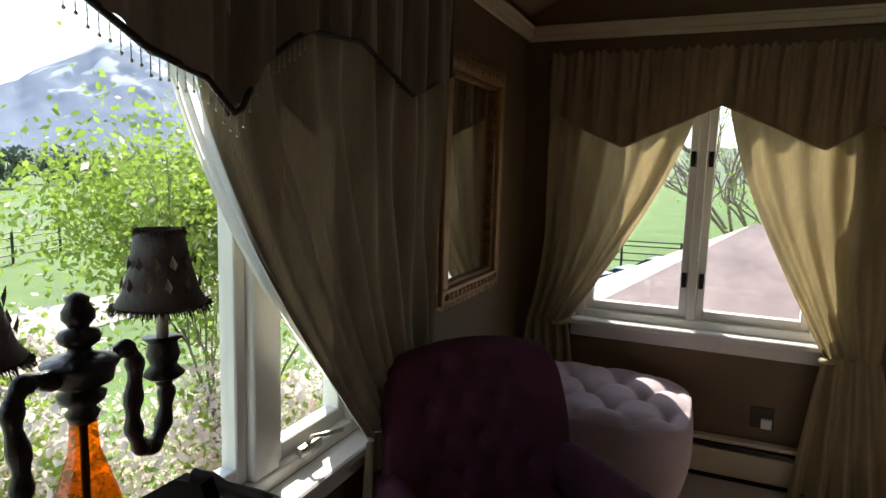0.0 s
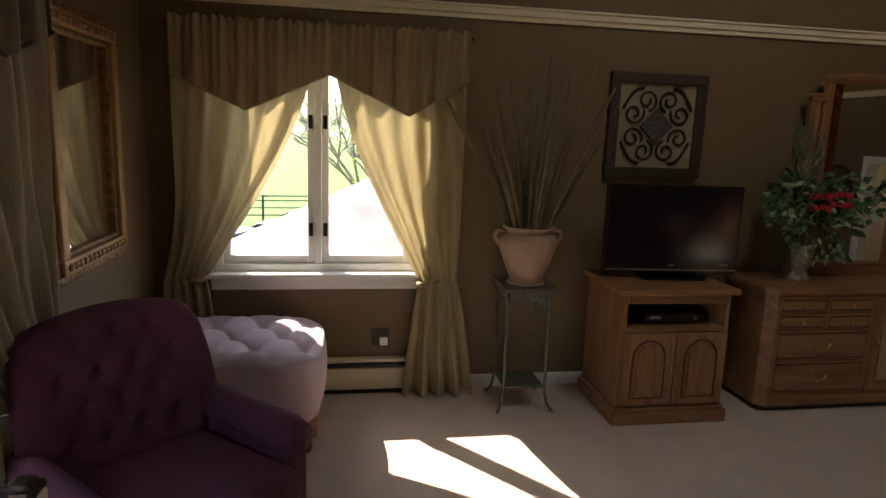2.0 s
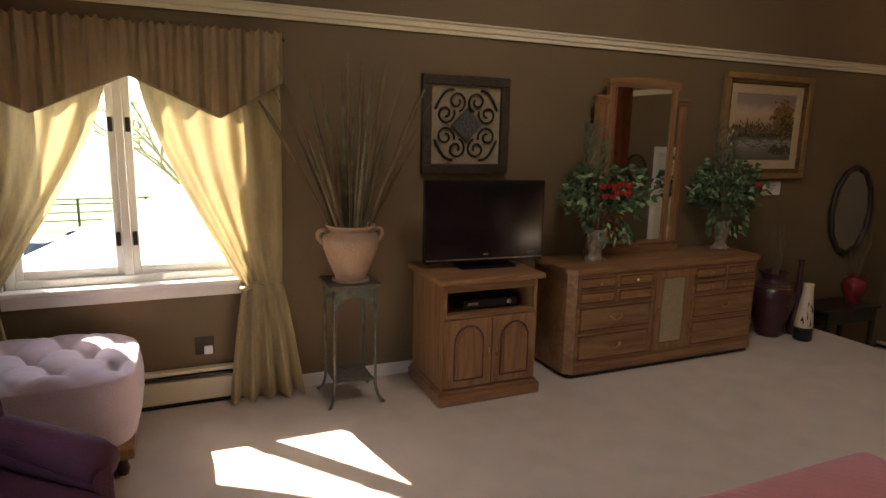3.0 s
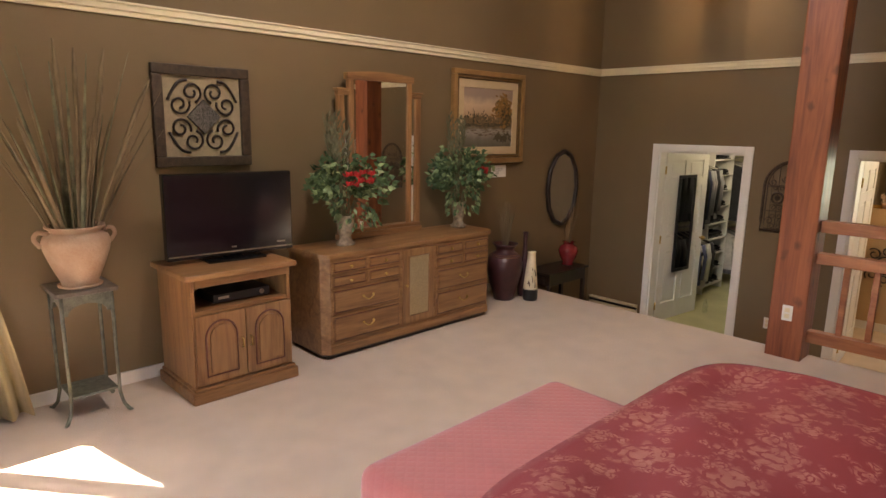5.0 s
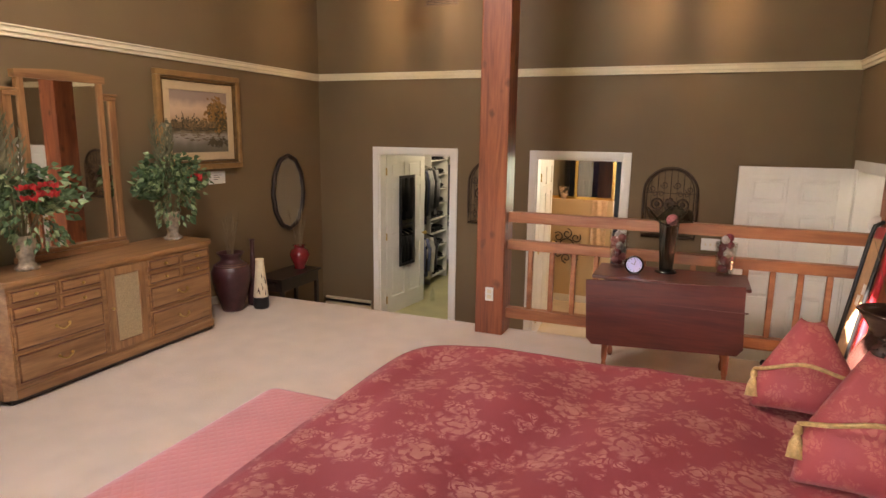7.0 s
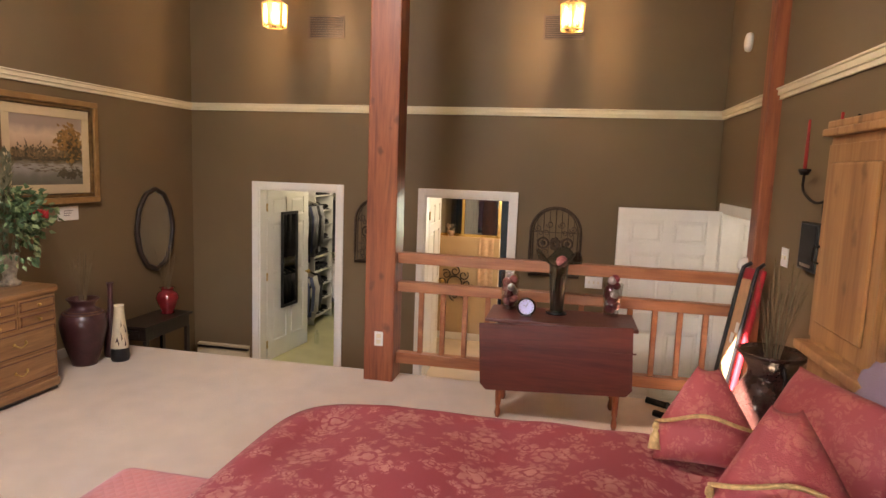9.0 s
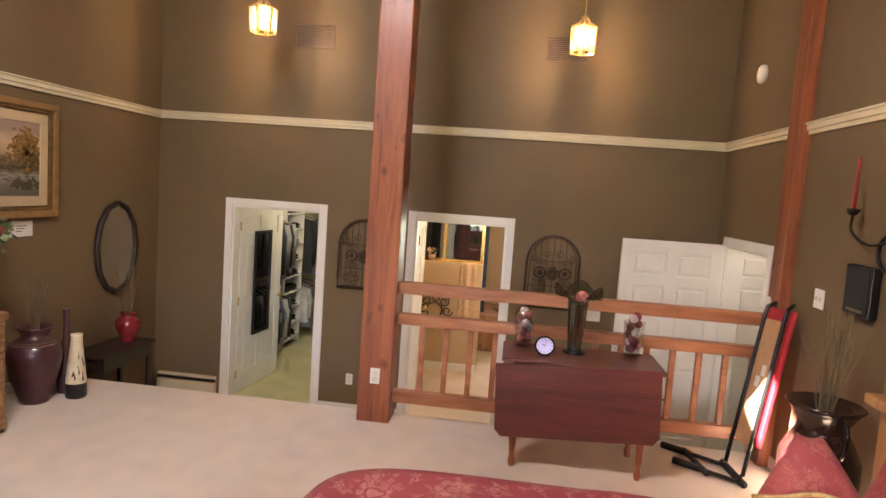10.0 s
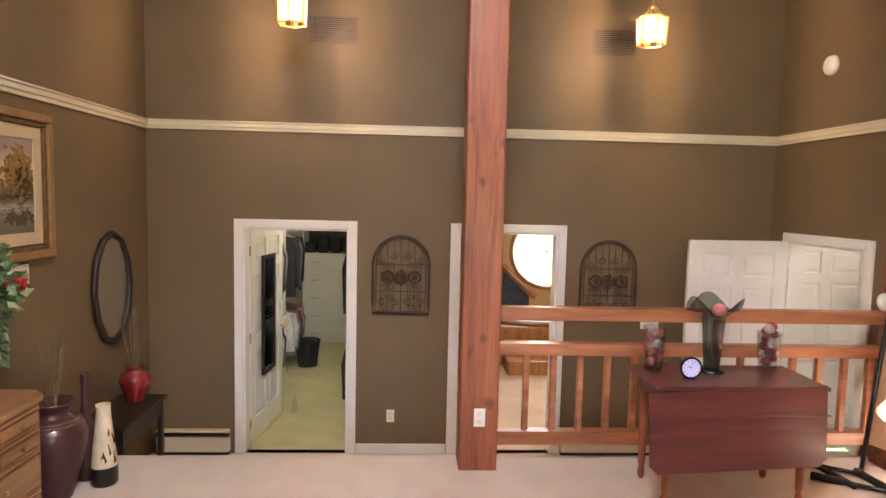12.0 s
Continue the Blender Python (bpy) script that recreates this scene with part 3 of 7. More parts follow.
hang("curtain", "y", NORTH, -1, -1.665, -0.90, -1.55, 2.10, 0.75, 0.02, SILK, "gold silk curtain tied back beside the window", flare=0.1, folds=6)
hang("curtain", "y", NORTH, -1, -0.04, -0.80, -0.25, 2.10, 0.725, 0.02, SILK, "gold silk curtain tied back beside the window", flare=0.1, folds=6)
hang("curtain", "x", WEST, 1, 2.60, 1.46, 2.19, 2.16, 0.73, 0.02, SILK_LINED_SHADED, "gold silk curtain tied back at the picture window", folds=9, flare=0.12, tie_w=0.12, gather=0.46, foot=0.0, swing=1.8, tie=False)
hang("curtain", "x", WEST, 1, -1.0, 0.3, -0.5, 2.1, 0.92, 0.02, SILK_LINED_SHADED, "gold silk curtain tied back at the picture window", folds=8, flare=0.1, tie_w=0.12, gather=0.4, foot=0, tie=False)


def sheer_f(u, v):
    z = 2.12 - 1.30 * v
    a = 1.33 + 0.78 * v ** 1.9
    return (WEST + 0.045 + 0.012 * math.sin(u * 14 + 4 * v), a + 0.03 + (0.06 - 0.015 * v) * u, z)


solid("sheer_curtain", sheet(bmesh.new(), 24, 40, sheer_f), SHEER, "white sheer curtain drawn back under the silk one", "curtain", smooth=True)


def valance(name, axis, at, inward, a0, a1, top, profile, label, folds, fringe=False):
    """A gathered valance whose hem follows (position, height) pairs."""
    silk = VALANCE_LINED_SHADED if fringe else SILK_D
    t = thing(name, label, "valance")

    def hem(a):
        for (p, zp), (q, zq) in zip(profile, profile[1:]):
            if p <= a <= q:
                return zp + (zq - zp) * (a - p) / (q - p)
        return profile[-1][1]

    def put(a, d, z):
        return (a, at + inward * d, z) if axis == "y" else (at + inward * d, a, z)

    def f(u, v):
        a = a0 + (a1 - a0) * u
        z = top + (hem(a) - top) * v
        d = 0.125 + (0.010 + 0.012 * v) * math.sin(u * folds * 2 * math.pi + math.sin(u * 23)) + (0.011 - 0.006 * v) * math.sin(u * folds * 14.7 + 2.2 * math.sin(u * 9) + 0.8 * v) + 0.005 * math.sin(u * folds * 5.1 + 3 * v)
        if v < 0.1:
            z += 0.007 * math.sin(u * folds * 6) + 0.008 * math.sin(u * folds * 17 + 3 * math.sin(u * 11))
        return put(a, d, z)

    part("cloth", sheet(bmesh.new(), 420, 20, f), silk, t, "", True)
    for s, e in ((0, a0), (1, a1)):
        part("return", sheet(bmesh.new(), 10, 14, lambda u, v, e=e: put(e + 0.004 * math.sin(u * 9), 0.005 + 0.12 * u, top + (hem(e) - top) * v)), silk, t, "", True, 0.003)
    part("rod", rod(bmesh.new(), put(a0 - 0.02, 0.085, top - 0.035), put(a1 + 0.02, 0.085, top - 0.035), 0.009), IRON, t, "", True)
    bm = bmesh.new()
    pts = [put(a0 + (a1 - a0) * k / 160, 0.128, hem(a0 + (a1 - a0) * k / 160)) for k in range(161)]
    tube(bm, pts, 0.007, 6)
    part("hem_braid", bm, IRON if fringe else SILK_D, t, "dark braid along the hem" if fringe else "", True)
    if fringe:
        bm = bmesh.new()
        n = 200
        for k in range(n):
            p = a0 + (a1 - a0) * (k + 0.5) / n
            if abs(p - 1.0) < 0.75:
                drop = 0.040 + 0.004 * math.sin(k * 2.1)
                rod(bm, put(p, 0.128, hem(p) - 0.004), put(p, 0.128, hem(p) - drop), 0.0011, None, 4)
                for j, rr in ((0.45, 0.0022), (0.72, 0.0022), (1.0, 0.0038)):
                    bmesh.ops.create_icosphere(bm, subdivisions=1, radius=rr, matrix=Matrix.Translation(put(p, 0.128, hem(p) - drop * j)))
        tagged(part("bead_fringe", bm, PEWTER, t, "hanging glass bead fringe"), kind="stuff")
    return t


valance("valance", "y", NORTH, -1, -1.665, -0.025, 2.19, [(-1.665, 1.886), (-1.273, 1.71), (-0.82, 1.918), (-0.372, 1.71), (-0.025, 1.92)], "bronze silk valance with a pointed hem", 15)
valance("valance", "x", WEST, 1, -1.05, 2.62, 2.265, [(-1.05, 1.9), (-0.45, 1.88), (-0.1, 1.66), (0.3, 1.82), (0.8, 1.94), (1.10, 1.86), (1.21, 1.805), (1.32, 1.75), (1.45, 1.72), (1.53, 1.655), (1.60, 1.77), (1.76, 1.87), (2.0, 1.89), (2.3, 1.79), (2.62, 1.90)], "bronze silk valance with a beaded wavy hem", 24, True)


# ---- posts and railing ----
post = thing("timber_post", "square red cedar post with knots standing at the floor edge", "post")
part("shaft", B(4.371, 4.61, 1.138, 1.384, -0.55, 4.65, 0.012, 2), CEDAR, post)
post2 = thing("timber_post", "red cedar post set against the wall at the railing's end", "post")
part("shaft", B(4.37, 4.53, SOUTH - 0.05, SOUTH + 0.085, -0.55, 4.65, 0.012, 2), CEDAR, post2)

rail = thing("railing", "red cedar railing with two rails and square balusters", "railing")
Y0, Y1 = SOUTH + 0.085, 1.138
for z0, z1, n in ((0.967, 1.053, "top_rail"), (0.735, 0.815, "middle_rail"), (0.135, 0.225, "bottom_rail")):
    part(n, B(4.455, 4.54, Y0, Y1, z0, z1, 0.006, 2), CEDAR_Y, rail)
y = 0.942
while y > Y0 + 0.05:
    part("baluster", B(4.478, 4.518, y - 0.02, y + 0.02, 0.225, 0.735, 0.004, 1), CEDAR_Y, rail)
    y -= 0.181

sock = thing("power_outlet", "white outlet plate screwed to the cedar post", "outlet")
part("plate", B(4.363, 4.3705, 1.222, 1.294, 0.293, 0.411, 0.003), WHITE, sock)
for z in (0.329, 0.375):
    part("socket", B(4.3605, 4.3635, 1.241, 1.275, z - 0.016, z + 0.016, 0.003), TRIM, sock, "outlet socket")


# ---- bed ----
BX0, BX1, BY0, BY1, BZ = 0.44, 2.42, -1.43, 1.01, 0.645
bed = thing("bed", "wide bed made up with a red flowered damask cover", "bed", pose(1.43, -0.21, 0))
hw, hl = (BX1 - BX0) / 2, (BY1 - BY0) / 2
bm = bmesh.new()


def cover(u, v):
    """Bedspread: rounded top edges, gently quilted, with a falling skirt all round."""
    a = 2 * math.pi * u
    c, s = math.cos(a), math.sin(a)
    p = 7.0
    r = 1 / (abs(c) ** p + abs(s) ** p) ** (1 / p)
    if v < 0.6:
        k = v / 0.6
        x, y = c * r * hw * k, s * r * hl * k
        edge = max(0, k - 0.86) / 0.14
        z = BZ - 0.04 * edge ** 2.8
        z += (0.016 * math.sin(x * 7 + 2 * math.sin(y * 3)) * math.sin(y * 6.5 + 1.3) - 0.034 * abs(math.sin(y * 4.2 + 0.6 * math.sin(x * 2))) ** 6) * (1 - edge) + 0.006 * noise.noise(Vector((x * 4, y * 4, 1.7)))
        return (x * (1 - 0.012 * edge), y * (1 - 0.012 * edge), z)
    k = (v - 0.6) / 0.4
    fl = 0.02 * k * math.sin(u * 84) + 0.035 * k
    return (c * r * (hw + fl), s * r * (hl + fl), (BZ - 0.04) * (1 - k) + 0.02 * k)


sheet(bm, 168, 60, cover)
bmesh.ops.remove_doubles(bm, verts=bm.verts, dist=1e-5)
part("bedspread", bm, BEDCOVER, bed, "red damask bedspread with woven flowers", True)
part("mattress", B(-hw + 0.05, hw - 0.05, -hl + 0.05, hl - 0.05, 0.30, BZ - 0.09, 0.05, 3), LILAC, bed)
part("box_base", B(-hw + 0.05, hw - 0.05, -hl + 0.05, hl - 0.05, 0.02, 0.29, 0.02), EBONY, bed)


def pillow_bm(w, h, th, seed=0, edge=0.02):
    """A stuffed pillow standing in x and z, with pinched corners and soft dents."""
    bm = bmesh.new()
    n = 26
    for s in (-1, 1):
        def f(u, v, s=s):
            a, c = 2 * u - 1, 2 * v - 1
            full = max(0.0, (1 - abs(a) ** 2.6) * (1 - abs(c) ** 2.6)) ** 0.55
            pin = 1 - 0.07 * (1 - abs(a) ** 2) * abs(c) ** 4
            pin2 = 1 - 0.07 * (1 - abs(c) ** 2) * abs(a) ** 4
            d = th / 2 * full * (1 + 0.22 * noise.noise(Vector((a * 1.7 + seed, c * 1.7, s))))
            return (a * w / 2 * pin2, s * d, c * h / 2 * pin + h / 2)
        sheet(bm, n, n, f)
    bmesh.ops.remove_doubles(bm, verts=bm.verts, dist=1e-4)
    return bm


CORD = mat("gold cord", (0.45, 0.30, 0.12), 0.6, 0, 0.3, 60, 0.6, 200)


def cushion(name, m, w, h, th, material, label, seed, cord=False):
    t = thing(name, label, "pillow", m, group="pillows on the bed")
    bm = pillow_bm(w, h, th, seed)
    if cord:
        for v in bm.verts:
            up = max(0.0, v.co.z / h - 0.38) / 0.62
            v.co.x *= 1 - 0.80 * up ** 1.15
            v.co.y *= 1 - 0.35 * up
            v.co.z += 0.03 * up ** 2
    part("case", bm, material, t, "", True)
    if cord:
        pts = []
        for k in range(25):
            a = -1 + 2 * k / 24
            c = -0.10 + 0.10 * math.cos(a * 2.2) + 0.03 * math.sin(a * 5 + seed)
            full = max(0.0, (1 - abs(a) ** 2.6) * (1 - abs(c) ** 2.6)) ** 0.55
            pts.append((a * w / 2 * 0.97, th / 2 * full * 1.10 + 0.006, c * h / 2 + h / 2))
        part("cord", tube(bmesh.new(), pts, 0.008, 6), CORD, t, "gold twisted cord", True)
        for e in (pts[0], pts[-1]):
            bm = bmesh.new()
            lathe(bm, [(0.0, 0.0), (0.012, -0.01), (0.014, -0.03), (0.008, -0.036), (0.02, -0.06), (0.026, -0.11), (0.0, -0.11)], e[0], e[1] + 0.02, e[2], 10)
            part("tassel", bm, CORD, t, "gold tassel", True)
    return t


Z = BZ - 0.01
cushion("pillow", pose(2.10, -0.75, Z, 24, 0, 84), 0.38, 0.355, 0.21, PILLOWRED, "peaked red flowered damask pillow with a gold cord and tassels", 1, True)
cushion("pillow", pose(1.52, -0.845, Z, 26, 0, 80), 0.42, 0.42, 0.23, PILLOWRED, "peaked red flowered damask pillow with a gold cord and tassels", 2, True)
cushion("pillow", pose(2.04, -1.08, Z, 30, 0, 22), 0.62, 0.40, 0.22, PILLOWRED, "plump red flowered pillow leaning on the headboard", 3)
cushion("pillow", pose(1.20, -1.04, Z, 22, 0, -4), 0.68, 0.44, 0.22, PILLOWRED, "plump red flowered pillow leaning on the headboard", 4)
cushion("pillow", pose(1.98, -1.26, Z, 14, 0, 0), 0.72, 0.48, 0.14, LILAC, "lilac pillow leaning on the headboard", 5)
cushion("pillow", pose(0.85, -1.26, Z, 14, 0, 0), 0.72, 0.48, 0.14, LILAC, "lilac pillow leaning on the headboard", 6)

bench = thing("bench", "pink quilted bench standing at the foot of the bed", "bench", pose(1.255, 1.315, 0))
part("cushion", B(-0.61, 0.61, -0.265, 0.265, 0.17, 0.46, 0.075, 5), PINK, bench, "pink quilted cotton cover", True)
for x in (-0.5, 0.5):
    for y in (-0.18, 0.18):
        part("leg", lathe(bmesh.new(), [(0.0, 0), (0.018, 0), (0.026, 0.1), (0.03, 0.18)], x, y), MAHOG, bench)

# headboard with a tall door tower beside the bed
head = thing("headboard_cabinet", "tall knotty pine headboard wall with a cupboard tower", "cabinet", pose(-0.11, SOUTH + 0.016, 0))
part("tower_body", B(2.30, 2.98, 0, 0.20, 0.0, 1.94, 0.008), PINE, head)
part("cornice", box(B(2.27, 3.01, 0, 0.235, 1.94, 1.975, 0.008), 2.285, 2.995, 0, 0.22, 1.975, 2.01, 0.008), PINE, head)
dr = part("door", B(2.34, 2.94, 0.201, 0.222, 1.02, 1.90, 0.004), PINE, head)
part("panel", B(2.41, 2.87, 0.223, 0.236, 1.10, 1.82, 0.01), PINE, dr, "raised pine panel")
part("handle", tube(bmesh.new(), [(2.92, 0.223, 1.36), (2.92, 0.25, 1.37), (2.92, 0.25, 1.43), (2.92, 0.223, 1.44)], 0.006), IRON, dr, "dark metal handle", True)
part("shelf", B(2.28, 3.01, 0, 0.26, 0.94, 0.985, 0.01), PINE, head)
part("headboard", B(0.30, 2.299, 0, 0.09, 0.0, 1.30, 0.008), PINE, head)
part("top_rail", B(0.30, 2.299, 0, 0.13, 1.30, 1.35, 0.012), PINE, head)
for k in range(4):
    part("panel", B(0.38 + k * 0.48, 0.80 + k * 0.48, 0.091, 0.105, 0.60, 1.22, 0.01), PINE, head, "raised pine panel")

# ---- things along the long wall ----
def knob_bm(x, y, z, r=0.011):
    bm = bmesh.new()
    rod(bm, (x, y, z), (x, y - 0.012, z), r * 0.5)
    ball(bm, x, y - 0.018, z, r, 10)
    return bm


def bail_bm(x, y, z, w=0.075):
    """A swan-neck drawer pull with two rosettes."""
    bm = bmesh.new()
    for s in (-1, 1):
        ball(bm, x + s * w / 2, y - 0.004, z, 0.011, 10, 1, 0.5, 1)
    pts = [(x + w / 2 * math.cos(math.pi * k / 10), y - 0.014, z - 0.028 * math.sin(math.pi * k / 10) + 0.006 * math.sin(2 * math.pi * k / 10) ** 2) for k in range(11)]
    return tube(bm, pts, 0.0045, 6)


def arch_outline(x0, x1, z0, z1, rise, n=12):
    """A panel outline whose top is a round arch."""
    cx, hw = (x0 + x1) / 2, (x1 - x0) / 2
    return [(x0, z0), (x1, z0)] + [(cx + hw * math.cos(math.pi * k / n), z1 - rise + rise * math.sin(math.pi * k / n)) for k in range(n + 1)]


tvs = thing("television_stand", "honey oak stand with two arched doors and an open shelf", "cabinet", pose(1.135, 3.385, 0) @ Matrix.Diagonal((0.945, 1, 1, 1)))
for n, bx in (("side_panel", (-0.345, -0.32, 0.02, 0.53, 0.09, 0.765)), ("side_panel", (0.32, 0.345, 0.02, 0.53, 0.09, 0.765)), ("back_panel", (-0.32, 0.32, 0.51, 0.53, 0.09, 0.765)), ("shelf", (-0.32, 0.32, 0.025, 0.51, 0.545, 0.57)), ("floor_board", (-0.32, 0.32, 0.025, 0.51, 0.09, 0.115)), ("top_rail", (-0.32, 0.32, 0.012, 0.035, 0.715, 0.765))):
    part(n, B(*bx, 0.003), OAK_Z if "side" in n else OAK, tvs)
part("top", B(-0.385, 0.385, -0.015, 0.545, 0.765, 0.80, 0.012, 3), OAK, tvs)
part("plinth", box(B(-0.375, 0.375, -0.015, 0.54, 0, 0.075, 0.01), -0.36, 0.36, 0.0, 0.535, 0.075, 0.095, 0.008), OAK, tvs)
for s in (-1, 1):
    x0, x1 = (-0.335, -0.003) if s < 0 else (0.003, 0.335)
    d = part("door", B(x0, x1, 0.0, 0.0195, 0.115, 0.545, 0.004), OAK_Z, tvs)
    bm = prism(bmesh.new(), arch_outline(x0 + 0.065, x1 - 0.065, 0.165, 0.50, 0.10), -0.001, -0.004)
    prism(bm, arch_outline(x0 + 0.085, x1 - 0.085, 0.185, 0.48, 0.085), -0.004, -0.014)
    part("panel", bm, OAK_Z, d, "raised arched oak panel")
    pts = [(x, -0.004, z) for x, z in arch_outline(x0 + 0.062, x1 - 0.062, 0.162, 0.503, 0.102)]
    part("moulding", tube(bmesh.new(), pts, 0.006, 6, True), MAHOG, d, "dark groove round the panel", True)
    part("handle", tube(bmesh.new(), [(-s * -0.03, -0.001, 0.30), (s * 0.03, -0.02, 0.305), (s * 0.03, -0.02, 0.355), (s * 0.03, -0.001, 0.36)], 0.005), BRASS, d, "small brass handle", True)
rec = thing("media_player", "slim black media player on the stand's shelf", "media player", pose(1.17, 3.575, 0.57))
part("case", B(-0.19, 0.19, -0.09, 0.16, 0.008, 0.062, 0.006), BLACK, rec)
part("display", B(-0.16, -0.09, -0.093, -0.0905, 0.03, 0.046), PEWTER, rec, "small silver display")
part("knob", rod(bmesh.new(), (0.13, -0.0905, 0.036), (0.13, -0.098, 0.036), 0.016), PEWTER, rec, "round silver dial", True)
for x in (-0.15, 0.15):
    part("foot", rod(bmesh.new(), (x, 0, 0), (x, 0, 0.01), 0.015), BLACK, rec)

tv = thing("television", "flat black television switched off on the oak stand", "television", pose(1.215, 3.665, 0.80, 0, 0, -4) @ Matrix.Diagonal((0.965, 1, 0.985, 1)))
SCREEN = shade("dark glossy screen", 0.12)[0]
SCREEN.node_tree.nodes["Principled BSDF"].inputs["Base Color"].default_value = rgb((0.006, 0.006, 0.008))
GLOSSBLK = mat("gloss black plastic", (0.008, 0.008, 0.009), 0.15, 0, 0.1, 10)
bm = B(-0.43, 0.43, 0.0, 0.07, 0.028, 0.57, 0.01, 3)
part("housing", bm, GLOSSBLK, tv)
part("screen", B(-0.392, 0.392, -0.003, -0.0005, 0.105, 0.535), SCREEN, tv, "dark glossy screen")
part("lower_strip", B(-0.425, 0.425, -0.006, -0.0005, 0.05, 0.058, 0.001), PEWTER, tv, "thin silver strip")
for k, x in enumerate((-0.012, 0.0, 0.012)):
    part("mark", B(x - 0.004, x + 0.004, -0.004, -0.0005, 0.08, 0.088), PEWTER, tv, "small silver mark")
part("badge", B(0.31, 0.37, -0.004, -0.0005, 0.082, 0.092), PEWTER, tv, "silver badge")
part("neck", B(-0.06, 0.06, 0.02, 0.05, 0.015, 0.06), GLOSSBLK, tv)
part("base", B(-0.2, 0.2, -0.07, 0.13, 0, 0.018, 0.008), GLOSSBLK, tv)

dres = thing("dresser", "long honey oak dresser with drawers and a cane door", "dresser", pose(1.765, 3.465, 0))
CANE = mat("woven cane", (0.42, 0.32, 0.18), 0.7, 0, 0.25, 120, 0.8, 300)
DW = 1.77
bm = bmesh.new()
out = [(0.05, 0.0), (DW - 0.05, 0.0), (DW, 0.05), (DW, 0.46), (0, 0.46), (0, 0.05)]
lo = [bm.verts.new((x, y, 0.035)) for x, y in out]
hi = [bm.verts.new((x, y, 0.745)) for x, y in out]
bm.faces.new(lo[::-1])
bm.faces.new(hi)
for i in range(6):
    j = (i + 1) % 6
    bm.faces.new((lo[i], lo[j], hi[j], hi[i]))
part("body", bm, OAK, dres)
bm = bmesh.new()
out = [(0.04, -0.018), (DW - 0.04, -0.018), (DW + 0.018, 0.04), (DW + 0.018, 0.465), (-0.018, 0.465), (-0.018, 0.04)]
lo = [bm.verts.new((x, y, 0.745)) for x, y in out]
hi = [bm.verts.new((x, y, 0.78)) for x, y in out]
bm.faces.new(lo[::-1])
bm.faces.new(hi)
for i in range(6):
    j = (i + 1) % 6
    bm.faces.new((lo[i], lo[j], hi[j], hi[i]))
bmesh.ops.bevel(bm, geom=list(bm.edges), offset=0.006, segments=2, affect="EDGES")
part("top", bm, OAK, dres)
# Plinth is blackened to stand for the shadow line under the oak base.
part("plinth", B(0.03, DW - 0.03, 0.025, 0.46, 0, 0.035, 0.004), EBONY, dres, "recessed plinth coloured black for a shadow line")
part("base_moulding", B(0.045, DW - 0.045, -0.012, -0.001, 0.038, 0.10, 0.006), OAK, dres)
for x0, x1 in ((0.06, 0.69), (1.08, 1.71)):
    xm = (x0 + x1) / 2
    rows = [(x0, xm - 0.006, 0.635, 0.725, 1), (xm + 0.006, x1, 0.635, 0.725, 1), (x0, xm - 0.006, 0.53, 0.622, 1), (xm + 0.006, x1, 0.53, 0.622, 1), (x0, x1, 0.335, 0.517, 2), (x0, x1, 0.125, 0.322, 2)]
    for a, c, z0, z1, kind in rows:
        d = part("drawer", B(a, c, -0.010, -0.0005, z0, z1, 0.004), OAK, dres)
        part("drawer_panel", B(a + 0.02, c - 0.02, -0.017, -0.0105, z0 + 0.018, z1 - 0.018, 0.006), OAK, d)
        rim = [(a + 0.016, -0.011, z0 + 0.014), (c - 0.016, -0.011, z0 + 0.014), (c - 0.016, -0.011, z1 - 0.014), (a + 0.016, -0.011, z1 - 0.014)]
        part("groove", tube(bmesh.new(), rim, 0.004, 4, True), MAHOG, d, "dark groove line")
        if kind == 1:
            part("knob", knob_bm((a + c) / 2, -0.016, (z0 + z1) / 2), BRASS, d, "small brass knob", True)
        else:
            part("handle", bail_bm((a + c) / 2, -0.017, (z0 + z1) / 2 + 0.01, 0.09), BRASS, d, "swan-neck brass pull", True)
d = part("door", B(0.72, 1.05, -0.012, -0.0005, 0.125, 0.725, 0.005), OAK_Z, dres)
part("cane_panel", B(0.785, 0.985, -0.0145, -0.0125, 0.19, 0.665), CANE, d, "woven cane panel")
part("moulding", tube(bmesh.new(), [(0.78, -0.013, 0.185), (0.99, -0.013, 0.185), (0.99, -0.013, 0.67), (0.78, -0.013, 0.67)], 0.008, 6, True), OAK_Z, d)
part("knob", knob_bm(0.748, -0.012, 0.44, 0.012), BRASS, d, "small brass knob", True)

mir = thing("dresser_mirror", "tall oak framed mirror with stepped shoulders on the dresser", "mirror", pose(2.61, 3.87, 0.78))
for sg in (-1, 1):
    part("inner_stile", B(sg * 0.295 - 0.025, sg * 0.295 + 0.025, 0, 0.045, 0.06, 1.245, 0.007), OAK_Z, mir)
    part("outer_stile", B(sg * 0.392 - 0.03, sg * 0.392 + 0.03, 0.0, 0.04, 0.06, 1.12, 0.007), OAK_Z, mir)
    part("side_glass", B(sg * 0.341 - 0.022, sg * 0.341 + 0.022, 0.014, 0.02, 0.06, 1.115), MIRROR, mir, "narrow mirror strip")
    part("shoulder", box(B(sg * 0.372 - 0.052, sg * 0.372 + 0.052, -0.006, 0.046, 1.115, 1.15, 0.006), sg * 0.376 - 0.06, sg * 0.376 + 0.06, -0.012, 0.05, 1.15, 1.168, 0.006), OAK, mir)
bm = bmesh.new()
tops = [(-0.335 + 0.67 * k / 16, 1.285 + 0.022 * math.sin(math.pi * k / 16)) for k in range(17)]
